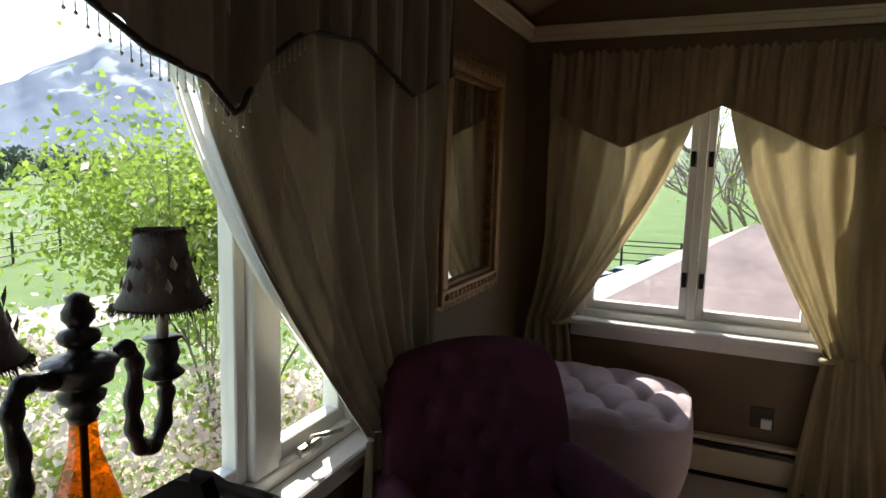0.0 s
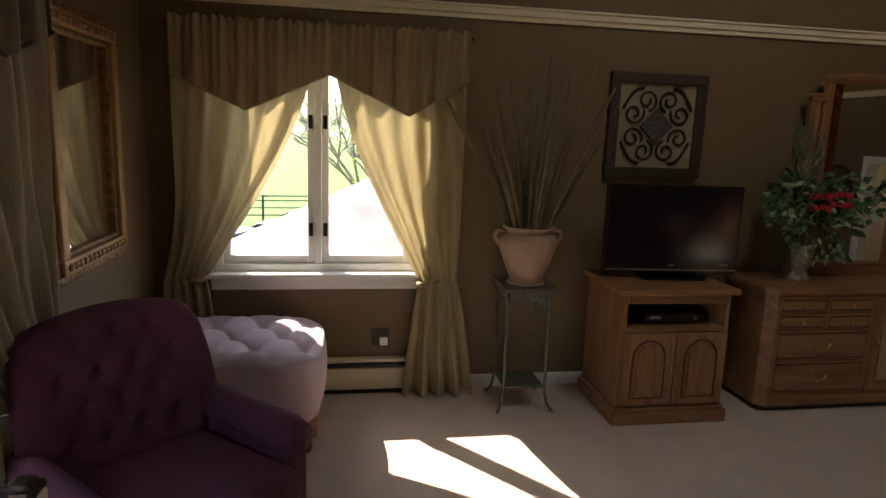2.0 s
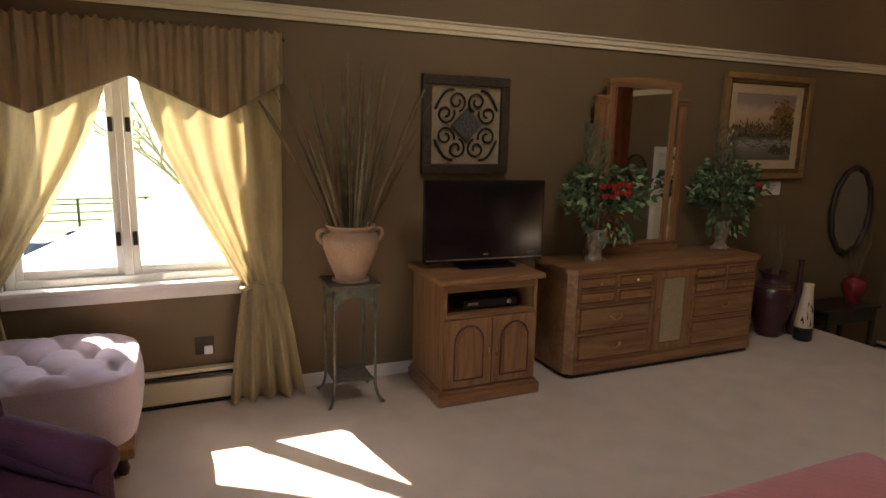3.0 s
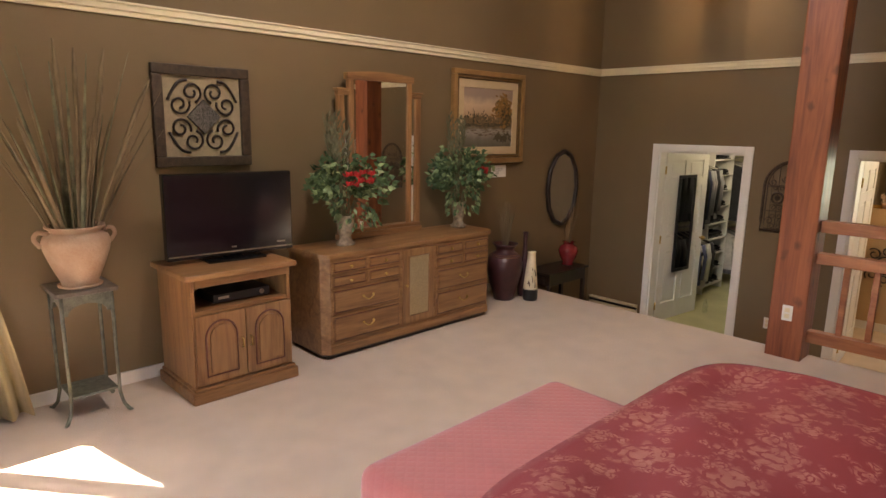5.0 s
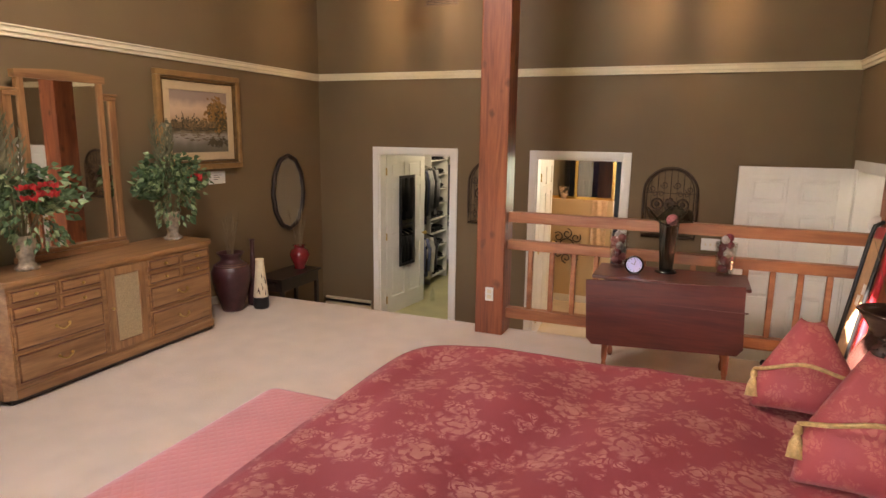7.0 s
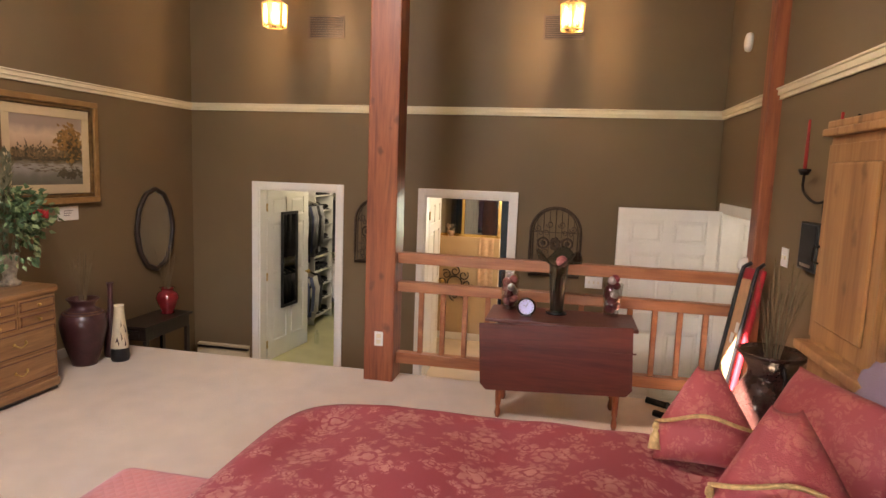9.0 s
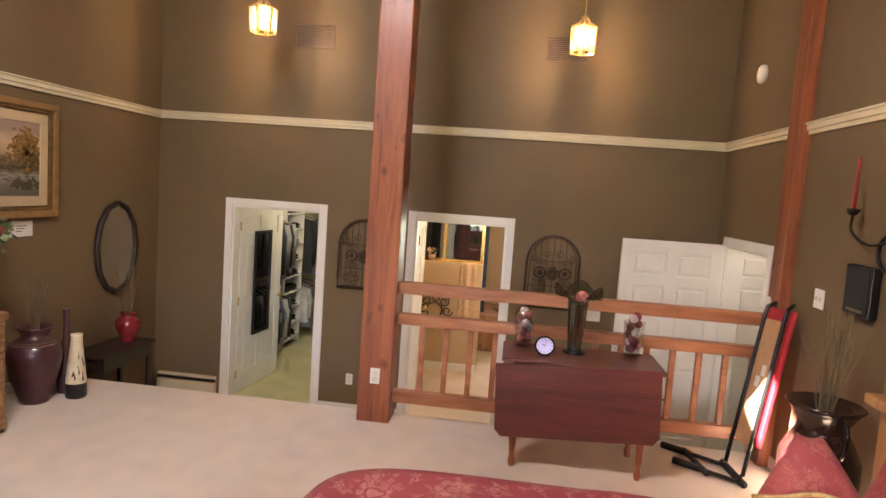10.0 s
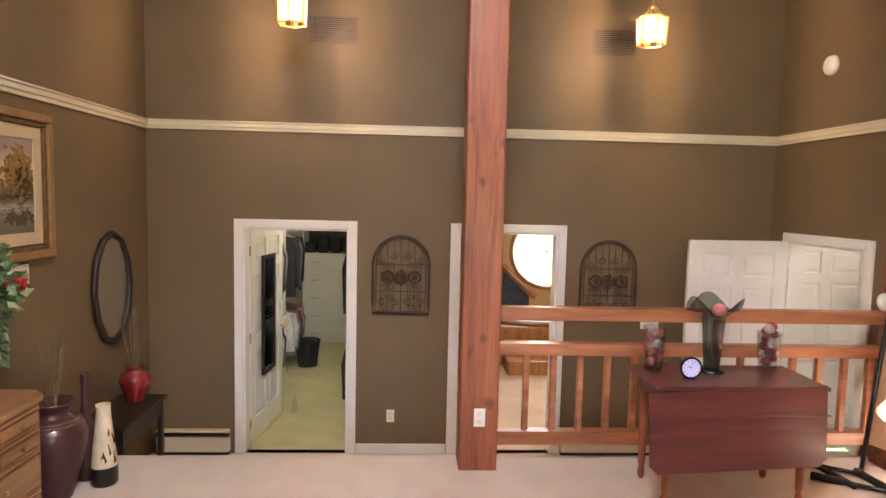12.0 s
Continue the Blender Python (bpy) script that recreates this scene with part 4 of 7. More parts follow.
prism(bm, [(0.335, 1.235), (-0.335, 1.235)] + tops, -0.008, 0.05)
part("crest", bm, OAK, mir)
part("foot_rail", box(B(-0.43, 0.43, -0.02, 0.06, 0.0, 0.045, 0.008), -0.42, 0.42, -0.01, 0.05, 0.045, 0.075, 0.006), OAK, mir)
part("glass", B(-0.271, 0.271, 0.012, 0.018, 0.07, 1.24), MIRROR, mir, "mirror glass")

art = thing("iron_scroll_panel", "dark framed wall panel with iron scrolls on cream", "wall art", pose(1.197, NORTH - 0.002, 1.708))
AH = 0.322
DARKWOOD = mat("dark distressed wood", (0.042, 0.026, 0.014), 0.5, 0, 0.45, 30, 0.4, 120)
for p, q, r, s in ((-AH, AH, AH - 0.065, AH), (-AH, AH, -AH, -AH + 0.065), (-AH, -AH + 0.065, -AH + 0.065, AH - 0.065), (AH - 0.065, AH, -AH + 0.065, AH - 0.065)):
    part("frame_side", B(p, q, -0.04, -0.002, r, s, 0.008), DARKWOOD, art)
part("backing", B(-AH + 0.06, AH - 0.06, -0.014, -0.003, -AH + 0.06, AH - 0.06), mat("cream linen", (0.30, 0.24, 0.155), 0.9, 0, 0.12, 30, 0.4, 200), art, "cream backing")


def spiral(cx, cz, r, a0, turns, y, s=1, n=22):
    return [(cx + r * (1 - 0.72 * k / n) * math.cos(a0 + s * turns * 2 * math.pi * k / n), y, cz + r * (1 - 0.72 * k / n) * math.sin(a0 + s * turns * 2 * math.pi * k / n)) for k in range(n + 1)]


for sx in (-1, 1):
    for sz in (-1, 1):
        for (cx, cz, a, tw) in ((0.155, 0.075, 0.0, 1.3), (0.075, 0.155, math.pi / 2, -1.3)):
            pts = [(sx * x, y, sz * z) for x, y, z in spiral(cx, cz, 0.068, a + math.pi * 0.9, tw, -0.026)]
            part("scroll", tube(bmesh.new(), pts, 0.0075, 6), IRON, art, "", True)
        part("scroll", tube(bmesh.new(), [(sx * (0.10 + 0.13 * k / 8), -0.026, sz * (0.23 - 0.13 * k / 8 + 0.04 * math.sin(math.pi * k / 8))) for k in range(9)], 0.009, 6), IRON, art, "", True)
bm = prism(bmesh.new(), [(0.11, 0), (0, 0.11), (-0.11, 0), (0, -0.11)], -0.036, -0.016)
part("diamond", bm, mat("pitted grey metal", (0.09, 0.085, 0.075), 0.5, 0.5, 0.5, 60, 0.8, 90), art, "pitted metal diamond")


def painting_mat():
    m, n, l, b = shade("oil landscape", 0.55)
    tc, sep = n.new("ShaderNodeTexCoord"), n.new("ShaderNodeSeparateXYZ")
    l.new(tc.outputs["Object"], sep.inputs[0])
    nz = n.new("ShaderNodeTexNoise")
    nz.inputs["Scale"].default_value, nz.inputs["Detail"].default_value = 9, 8
    l.new(tc.outputs["Object"], nz.inputs[0])
    add, ramp = n.new("ShaderNodeMath"), n.new("ShaderNodeValToRGB")
    add.operation = "MULTIPLY_ADD"
    l.new(nz.outputs[0], add.inputs[0])
    add.inputs[1].default_value = 0.22
    mr = n.new("ShaderNodeMapRange")
    mr.inputs["From Min"].default_value, mr.inputs["From Max"].default_value = -0.26, 0.26
    l.new(sep.outputs["Z"], mr.inputs["Value"])
    l.new(mr.outputs[0], add.inputs[2])
    r = ramp.color_ramp
    stops = [(0.0, (0.10, 0.08, 0.04)), (0.22, (0.17, 0.15, 0.12)), (0.36, (0.32, 0.29, 0.25)), (0.45, (0.12, 0.085, 0.035)), (0.56, (0.28, 0.16, 0.06)), (0.66, (0.46, 0.31, 0.19)), (0.85, (0.60, 0.43, 0.30)), (1.0, (0.34, 0.25, 0.20))]
    r.elements[0].position, r.elements[0].color = stops[0][0], rgb(stops[0][1])
    r.elements[1].position, r.elements[1].color = stops[-1][0], rgb(stops[-1][1])
    for p, c in stops[1:-1]:
        r.elements.new(p).color = rgb(c)
    l.new(add.outputs[0], ramp.inputs[0])
    l.new(ramp.outputs[0], b.inputs["Base Color"])
    return m


GILT = mat("antique gilt", (0.34, 0.20, 0.08), 0.42, 0.35, 0.16, 14, 0.2, 90)
GILT_D = mat("dark worn gilt", (0.17, 0.098, 0.036), 0.45, 0.4, 0.35, 25, 0.4, 90)
pic = thing("framed_painting", "autumn lake landscape painting in a wide gilt frame", "painting", pose(4.022, NORTH - 0.002, 1.762))
PW, PH = 0.515, 0.435


def frame_ring(t, name, w, h, b, y0, y1, material, label="", bev=0.008):
    """Four mitre-free bars round a rectangle, each a piece of its own."""
    for p, q, r, s in ((-w, w, h - b, h), (-w, w, -h, -h + b), (-w, -w + b, -h + b, h - b), (w - b, w, -h + b, h - b)):
        part(name, B(p, q, y0, y1, r, s, bev), material, t, label)


frame_ring(pic, "outer_frame", PW, PH, 0.05, -0.05, -0.002, GILT)
frame_ring(pic, "inner_frame", PW - 0.05, PH - 0.05, 0.03, -0.036, -0.004, GILT_D, "dark gold inner moulding")
frame_ring(pic, "mat_board", PW - 0.085, PH - 0.085, 0.075, -0.02, -0.006, mat("cream mat board", (0.56, 0.43, 0.26), 0.8, 0, 0.06, 8), "cream mat", 0.003)
part("canvas", B(-PW + 0.155, PW - 0.155, -0.013, -0.006, -PH + 0.155, PH - 0.155), painting_mat(), pic, "painted autumn lake scene")
random.seed(4)


def dabs(nm, label, col, marks):
    """Flat brush marks lying on the canvas: (x, z, width, height) each."""
    bm = bmesh.new()
    for k, (x, z, w, h) in enumerate(marks):
        x, z = max(-PW + 0.17, min(PW - 0.17, x)), max(-PH + 0.17, min(PH - 0.17, z))
        y = -0.0134 - 0.00002 * (k % 20)
        tilt = random.uniform(-0.6, 0.6)
        ring = [bm.verts.new((x + w * math.cos(q + tilt) * (1 + 0.25 * math.sin(3 * q + k)), y, z + h * math.sin(q) * (1 + 0.25 * math.cos(2 * q + k)))) for q in (j * math.pi / 4 for j in range(8))]
        bm.faces.new(ring)
    tagged(part(nm, bm, mat("painted " + nm, col, 0.6, 0, 0.45, 50, 0.3, 90), pic, label), kind="stuff")


def clump(n, cx, cz, sx, sz, w):
    return [(random.gauss(cx, sx), random.gauss(cz, sz), w * random.uniform(0.5, 1.2), w * random.uniform(0.4, 1.0)) for _ in range(n)]


dabs("far_wood", "brown painted far wood", (0.15, 0.10, 0.045), [(random.uniform(-0.34, 0.2), random.uniform(-0.05, 0.005), 0.014, random.uniform(0.008, 0.03)) for _ in range(90)])
dabs("dark_tree", "dark painted pines", (0.05, 0.042, 0.018), [(cx + random.gauss(0, 0.010) * (1.6 - j / 12), -0.04 + 0.011 * j, 0.016 * (1.1 - j / 12), 0.01) for cx, t in ((-0.27, 9), (-0.21, 12), (-0.17, 8), (-0.08, 11), (-0.03, 8)) for j in range(t)])
dabs("autumn_tree", "golden painted autumn tree", (0.26, 0.135, 0.035), clump(170, 0.21, 0.07, 0.062, 0.062, 0.026))
dabs("shaded_tree", "dark painted leaf masses", (0.085, 0.06, 0.022), clump(110, 0.24, 0.03, 0.055, 0.06, 0.022))
dabs("bank", "dark painted shore", (0.07, 0.055, 0.026), [(random.uniform(-0.34, 0.34), -0.065 + 0.012 * math.sin(k), 0.03, 0.007) for k in range(60)] + clump(40, 0.22, -0.19, 0.09, 0.02, 0.022))
dabs("reflection", "painted reflections on the lake", (0.13, 0.10, 0.06), [(random.uniform(-0.3, 0.3), random.uniform(-0.17, -0.085), 0.022, 0.004) for _ in range(60)])
solid("note_card", B(-0.11, 0.11, -0.008, -0.001, -0.06, 0.06, 0.002), WHITE, "white card pinned under the painting", "card", pose(4.21, NORTH - 0.001, 1.24))
for k in range(3):
    part("line", B(-0.05, 0.05 - 0.02 * k, -0.0095, -0.0085, 0.02 - 0.02 * k, 0.025 - 0.02 * k), DARKWOOD, bpy.data.objects["note_card"], "line of small writing")

ov = thing("oval_mirror", "oval mirror in a dark scalloped wooden frame", "mirror", pose(5.315, NORTH - 0.012, 1.01))
pts = []
for k in range(120):
    a = 2 * math.pi * k / 120
    w = 1 + 0.013 * math.cos(12 * a)
    pts.append((0.275 * w * math.cos(a), -0.012, 0.405 * w * math.sin(a)))
part("frame", tube(bmesh.new(), pts, 0.026, 8, True), EBONY, ov, "", True)
bm = bmesh.new()
prism(bm, [(0.275 * math.cos(2 * math.pi * k / 40), 0.405 * math.sin(2 * math.pi * k / 40)) for k in range(40)], -0.012, -0.004)
part("glass", bm, MIRROR, ov, "oval mirror glass")

# plant stand with the pot of reeds
VERD = mat("grey green painted iron", (0.13, 0.135, 0.105), 0.6, 0.3, 0.35, 25, 0.3, 90)
ps = thing("plant_stand", "tall grey green metal plant stand with splayed feet", "plant stand", pose(0.325, 3.745, 0) @ Matrix.Diagonal((0.9, 0.9, 0.985, 1)))
part("top", B(-0.175, 0.175, -0.175, 0.175, 0.745, 0.77, 0.006), mat("worn dark slate", (0.10, 0.08, 0.065), 0.5, 0, 0.3, 20), ps)
for s in (0, 1):
    for e in (-1, 1):
        bm = bmesh.new()
        o = [(-0.14, 0.743), (0.14, 0.743), (0.14, 0.63)] + [(0.11 * math.cos(math.pi * k / 10), 0.63 + 0.06 * math.sin(math.pi * k / 10)) for k in range(11)] + [(-0.14, 0.63)]
        if s == 0:
            prism(bm, o, e * 0.138 - 0.004, e * 0.138 + 0.004)
        else:
            prism(bm, o, -0.004, 0.004)
            bmesh.ops.transform(bm, matrix=pose(e * 0.138, 0, 0, 0, 0, 90), verts=bm.verts)
        part("apron", bm, VERD, ps)
for sx in (-1, 1):
    for sy in (-1, 1):
        pts = [(sx * 0.14, sy * 0.14, 0.742), (sx * 0.14, sy * 0.14, 0.30), (sx * 0.14, sy * 0.14, 0.12), (sx * 0.155, sy * 0.15, 0.05), (sx * 0.18, sy * 0.175, 0.012), (sx * 0.195, sy * 0.19, 0.012)]
        part("leg", tube(bmesh.new(), pts, [0.012, 0.011, 0.011, 0.011, 0.012, 0.006], 8), VERD, ps, "", True)
part("lower_shelf", B(-0.135, 0.135, -0.135, 0.135, 0.14, 0.155, 0.004), VERD, ps)
CLAY = mat("pale terracotta", (0.36, 0.215, 0.14), 0.8, 0, 0.3, 9, 0.4, 60, col2=(0.44, 0.31, 0.22))
pot = thing("clay_pot", "pale terracotta pot with two ears on the stand", "pot", pose(0.33, 3.735, 0.759))
prof = [(0.0, 0.0), (0.085, 0.0), (0.092, 0.012), (0.095, 0.03), (0.13, 0.11), (0.162, 0.20), (0.172, 0.25), (0.16, 0.285), (0.125, 0.305), (0.128, 0.318), (0.15, 0.335), (0.15, 0.345), (0.125, 0.34), (0.115, 0.30), (0.13, 0.24), (0.07, 0.05), (0, 0.04)]
part("body", lathe(bmesh.new(), prof, seg=40), CLAY, pot, "", True)
part("saucer", lathe(bmesh.new(), [(0, 0.001), (0.11, 0.001), (0.115, 0.012), (0.098, 0.016), (0.09, 0.012)], seg=32), CLAY, pot, "", True)
for s in (-1, 1):
    part("ear", tube(bmesh.new(), flow([(s * 0.12, 0, 0.30), (s * 0.18, 0, 0.315), (s * 0.20, 0, 0.28), (s * 0.172, 0, 0.235)]), 0.012, 8), CLAY, pot, "", True)
REED = mat("dry reed", (0.17, 0.122, 0.068), 0.8, 0, 0.4, 12, 0.3, 60, (1, 1, 0.3))
REEDG = mat("green grey grass", (0.15, 0.145, 0.085), 0.8, 0, 0.4, 12, 0.2, 60)


def reeds(name, m, n, h, spread, label, seed, thick=0.006, blade=0.5, base_r=0.05, wall=None):
    """A bunch of dry stalks that lean out of a vase, some with flat blades or seed heads."""
    random.seed(seed)
    t = thing(name, label, "dried stalks", m)
    for k in range(n):
        a, lean, ln = random.uniform(0, 2 * math.pi), random.random() ** 0.7 * spread, h * random.uniform(0.62, 1.0)
        dx, dy = math.cos(a) * lean, math.sin(a) * lean * (0.45 if wall else 1)
        bx, by = base_r * math.cos(a) * 0.6, base_r * math.sin(a) * 0.6
        pts = [(bx + dx * (j / 8) ** 1.25, by + dy * (j / 8) ** 1.25, ln * j / 8 * (1 - 0.06 * (lean / max(spread, 0.01)) * j / 8)) for j in range(9)]
        bm = bmesh.new()
        if random.random() < blade:
            w = thick * random.uniform(1.2, 2.4)
            ca, sa = math.cos(a + 1.4), math.sin(a + 1.4)
            prev = None
            for j, p in enumerate(pts):
                ww = w * (1 - (j / 8) ** 2 * 0.9)
                cur = (bm.verts.new((p[0] - ca * ww, p[1] - sa * ww, p[2])), bm.verts.new((p[0] + ca * ww, p[1] + sa * ww, p[2])))
                if prev:
                    bm.faces.new((prev[0], prev[1], cur[1], cur[0]))
                prev = cur
            part("blade", bm, REEDG if k % 2 else REED, t, "", True, 0.0012)
        else:
            rr = [thick * (0.75 - 0.4 * j / 8) for j in range(9)]
            if k % 3 == 0:
                rr[6], rr[7], rr[8] = thick * 1.3, thick * 1.5, thick * 0.4
            tube(bm, pts, rr, 6)
            part("stalk", bm, REED, t, "", True)
    return t


reeds("dried_reeds", pose(0.33, 3.72, 0.82), 38, 1.28, 0.56, "tall dry reeds and grasses fanning out of the pot", 11, 0.010, 0.6, 0.07, True)

# flower arrangements on the dresser
LEAF = mat("silk ivy leaf", (0.085, 0.16, 0.062), 0.55, 0, 0.5, 30, 0.1, 50, col2=(0.028, 0.066, 0.030))
LEAFPALE = mat("variegated silk leaf", (0.23, 0.32, 0.16), 0.6, 0, 0.35, 30)
PETAL = mat("red silk petal", (0.42, 0.018, 0.022), 0.6, 0, 0.35, 25)
STONE = mat("carved cast stone", (0.33, 0.27, 0.20), 0.85, 0, 0.35, 30, 0.7, 80)


def leaf_shape(bm, p, d, w, ln, seed):
    """One folded leaf from p along d."""
    d = Vector(d).normalized()
    s = d.cross(Vector((math.sin(seed), math.cos(seed), 0.4))).normalized()
    up = s.cross(d)
    p = Vector(p)
    v = [bm.verts.new(q) for q in (p, p + d * ln * 0.35 + s * w - up * w * 0.25, p + d * ln, p + d * ln * 0.35 - s * w - up * w * 0.25, p + d * ln * 0.45 + up * w * 0.15)]
    bm.faces.new((v[0], v[1], v[4]))
    bm.faces.new((v[1], v[2], v[4]))
    bm.faces.new((v[2], v[3], v[4]))
    bm.faces.new((v[3], v[0], v[4]))


def bouquet(name, m, label, seed, red):
    random.seed(seed)
    t = thing(name, label, "flower arrangement", m)
    vase = part("vase", lathe(bmesh.new(), [(0, 0.0), (0.06, 0.0), (0.06, 0.02), (0.045, 0.035), (0.04, 0.06), (0.05, 0.10), (0.062, 0.16), (0.06, 0.19), (0.066, 0.205), (0.05, 0.2), (0.04, 0.15), (0, 0.14)], seg=20), STONE, t, "carved stone vase", True)
    for k in range(4):
        a = math.pi / 4 + k * math.pi / 2
        part("foot", ball(bmesh.new(), 0.052 * math.cos(a), 0.052 * math.sin(a), 0.014, 0.02, 8, 1, 1, 0.7), STONE, vase, "", True)
    for k, (mm, n) in enumerate(((LEAF, 640), (LEAFPALE, 260))):
        bm = bmesh.new()
        for j in range(n):
            a, e = random.uniform(0, 2 * math.pi), random.uniform(-0.5, 1.4)
            r = random.uniform(0.10, 0.28) * (1.0 if e > 0 else 0.8) * (1 + 0.25 * math.sin(3 * a + seed))
            p = Vector((r * math.cos(a) * math.cos(e) * 1.08, max(-0.22, min(0.13, r * math.sin(a) * math.cos(e))), 0.385 + r * math.sin(e) * 0.78))
            d = Vector((math.cos(a), math.sin(a) * 0.8, random.uniform(-0.9, 0.7)))
            leaf_shape(bm, p, d, random.uniform(0.014, 0.024), random.uniform(0.04, 0.066), random.uniform(0, 6))
        for j in range(60):
            a = random.uniform(0, 2 * math.pi)
            drop = random.random()
            p = Vector((0.14 * math.cos(a) + 0.1 * (seed % 2) * drop, 0.10 * math.sin(a) - 0.05, 0.30 - 0.16 * drop))
            leaf_shape(bm, p, (math.cos(a), math.sin(a), -1.2), random.uniform(0.012, 0.02), random.uniform(0.035, 0.055), random.uniform(0, 6))
        tagged(part("foliage", bm, mm, t, "variegated pale leaves" if k else "dark green ivy leaves"), kind="stuff")
    bm = bmesh.new()
    for j in range(26):
        a = random.uniform(0, 6.28)
        tube(bm, [(0.02 * math.cos(a), 0.02 * math.sin(a), 0.18), (0.09 * math.cos(a), 0.07 * math.sin(a), 0.30), (0.17 * math.cos(a), 0.12 * math.sin(a), 0.36 + 0.1 * math.sin(j))], 0.003, 5)
    tagged(part("stem", bm, REEDG, t), kind="stuff")
    for x, y, z in red:
        bm = bmesh.new()
        for j in range(13):
            a = j * 2.4
            e = 0.25 + 0.09 * j
            r = 0.044 - 0.0018 * j
            c = Vector((x + r * math.cos(a) * math.cos(e), y + r * math.sin(a) * math.cos(e), z + r * math.sin(e) * 0.8))
            leaf_shape(bm, c - Vector((0, 0, 0.01)), (math.cos(a), math.sin(a), 0.9), 0.022, 0.042, a)
        part("flower", bm, PETAL, t, "red silk flower")
    bm = bmesh.new()
    for j in range(22):
        a, ln = random.uniform(0, 6.28), random.uniform(0.48, 0.70)
        tube(bm, [(0, 0, 0.2), (0.04 * math.cos(a) - 0.03, 0.03 * math.sin(a), 0.2 + ln * 0.5), (0.1 * math.cos(a) - 0.06, 0.05 * math.sin(a), 0.2 + ln)], [0.004, 0.004, 0.0015], 5)
        for i in range(9):
            z = 0.2 + ln * (0.6 + 0.045 * i)
            leaf_shape(bm, ((0.05 + 0.005 * i) * math.cos(a) - 0.04, 0.04 * math.sin(a), z), (math.cos(a + i * 2), math.sin(a + i * 2), 1.5), 0.008, 0.06, i)
    tagged(part("dry_grass", bm, REEDG, t, "dry grass spikes"), kind="stuff")
    return t


bouquet("flower_arrangement", pose(2.11, 3.69, 0.78) @ Matrix.Diagonal((1.12, 1, 1.12, 1)), "red flowers and variegated ivy in a stone vase", 3, [(-0.045, -0.17, 0.47), (0.05, -0.19, 0.48), (0.075, -0.17, 0.43), (0.03, -0.2, 0.43), (-0.05, -0.18, 0.41)])
bouquet("flower_arrangement", pose(3.39, 3.75, 0.78) @ Matrix.Diagonal((1.12, 1, 1.14, 1)), "trailing variegated ivy with one red flower in a stone vase", 8, [(0.09, -0.18, 0.45), (0.11, -0.16, 0.43)])

# floor vases beside the dresser
MAROON = mat("maroon glazed clay", (0.060, 0.020, 0.022), 0.35, 0, 0.35, 10, 0.1, 60, coat=0.2)
fv = thing("floor_vase", "large maroon glazed floor vase with a ribbed neck", "vase", pose(4.03, 3.72, 0))
part("body", lathe(bmesh.new(), [(0, 0), (0.095, 0), (0.10, 0.02), (0.14, 0.15), (0.175, 0.30), (0.18, 0.37), (0.16, 0.43), (0.115, 0.47), (0.09, 0.485), (0.088, 0.51), (0.115, 0.545), (0.125, 0.56), (0.11, 0.56), (0.075, 0.51), (0, 0.45)], seg=36), MAROON, fv, "", True)
for z in (0.44, 0.455):
    part("ring", tube(bmesh.new(), [((0.152 - (z - 0.44) * 1.6) * math.cos(2 * math.pi * k / 28), (0.152 - (z - 0.44) * 1.6) * math.sin(2 * math.pi * k / 28), z) for k in range(28)], 0.007, 6, True), mat("brown cord", (0.16, 0.08, 0.05), 0.8, 0, 0.3, 40), fv, "", True)
reeds("dried_twigs", pose(4.03, 3.72, 0.50), 26, 0.48, 0.14, "thin dry twigs standing in the maroon vase", 5, 0.003, 0.1, 0.04, True)
tb = thing("bottle_vase", "slender dark maroon bottle vase on the carpet", "vase", pose(4.27, 3.66, 0))
part("body", lathe(bmesh.new(), [(0, 0), (0.055, 0), (0.06, 0.02), (0.066, 0.14), (0.062, 0.25), (0.045, 0.35), (0.026, 0.42), (0.021, 0.55), (0.024, 0.64), (0.03, 0.655), (0.02, 0.65), (0.015, 0.5), (0, 0.4)], seg=24), MAROON, tb, "", True)
tc2 = thing("bottle_vase", "cream and black bottle vase with painted leaves", "vase", pose(4.20, 3.52, 0) @ Matrix.Diagonal((1.18, 1.18, 1.02, 1)))
CREAMG = mat("cream glaze", (0.68, 0.58, 0.40), 0.4, 0, 0.1, 10)
part("body", lathe(bmesh.new(), [(0.061, 0.11), (0.056, 0.18), (0.045, 0.30), (0.036, 0.40), (0.033, 0.46), (0.036, 0.475), (0.028, 0.47), (0.025, 0.4), (0, 0.3)], seg=24), CREAMG, tc2, "", True)
part("dark_base", lathe(bmesh.new(), [(0, 0), (0.058, 0), (0.063, 0.02), (0.0625, 0.09), (0.061, 0.112)], seg=24), BLACK, tc2, "black glazed lower part", True)
for k, (a, z) in enumerate(((-2.3, 0.20), (-1.9, 0.15), (-2.7, 0.16), (-2.4, 0.31), (-1.6, 0.26))):
    bm = bmesh.new()
    r = 0.0575 - (z - 0.11) * 0.085 + 0.002
    leaf_shape(bm, (r * math.cos(a), r * math.sin(a), z - 0.03), (0.25 * math.sin(k * 3), 0, 1), 0.016, 0.085, 1.5)
    part("leaf_motif", bm, MAROON, tc2, "painted dark leaf")

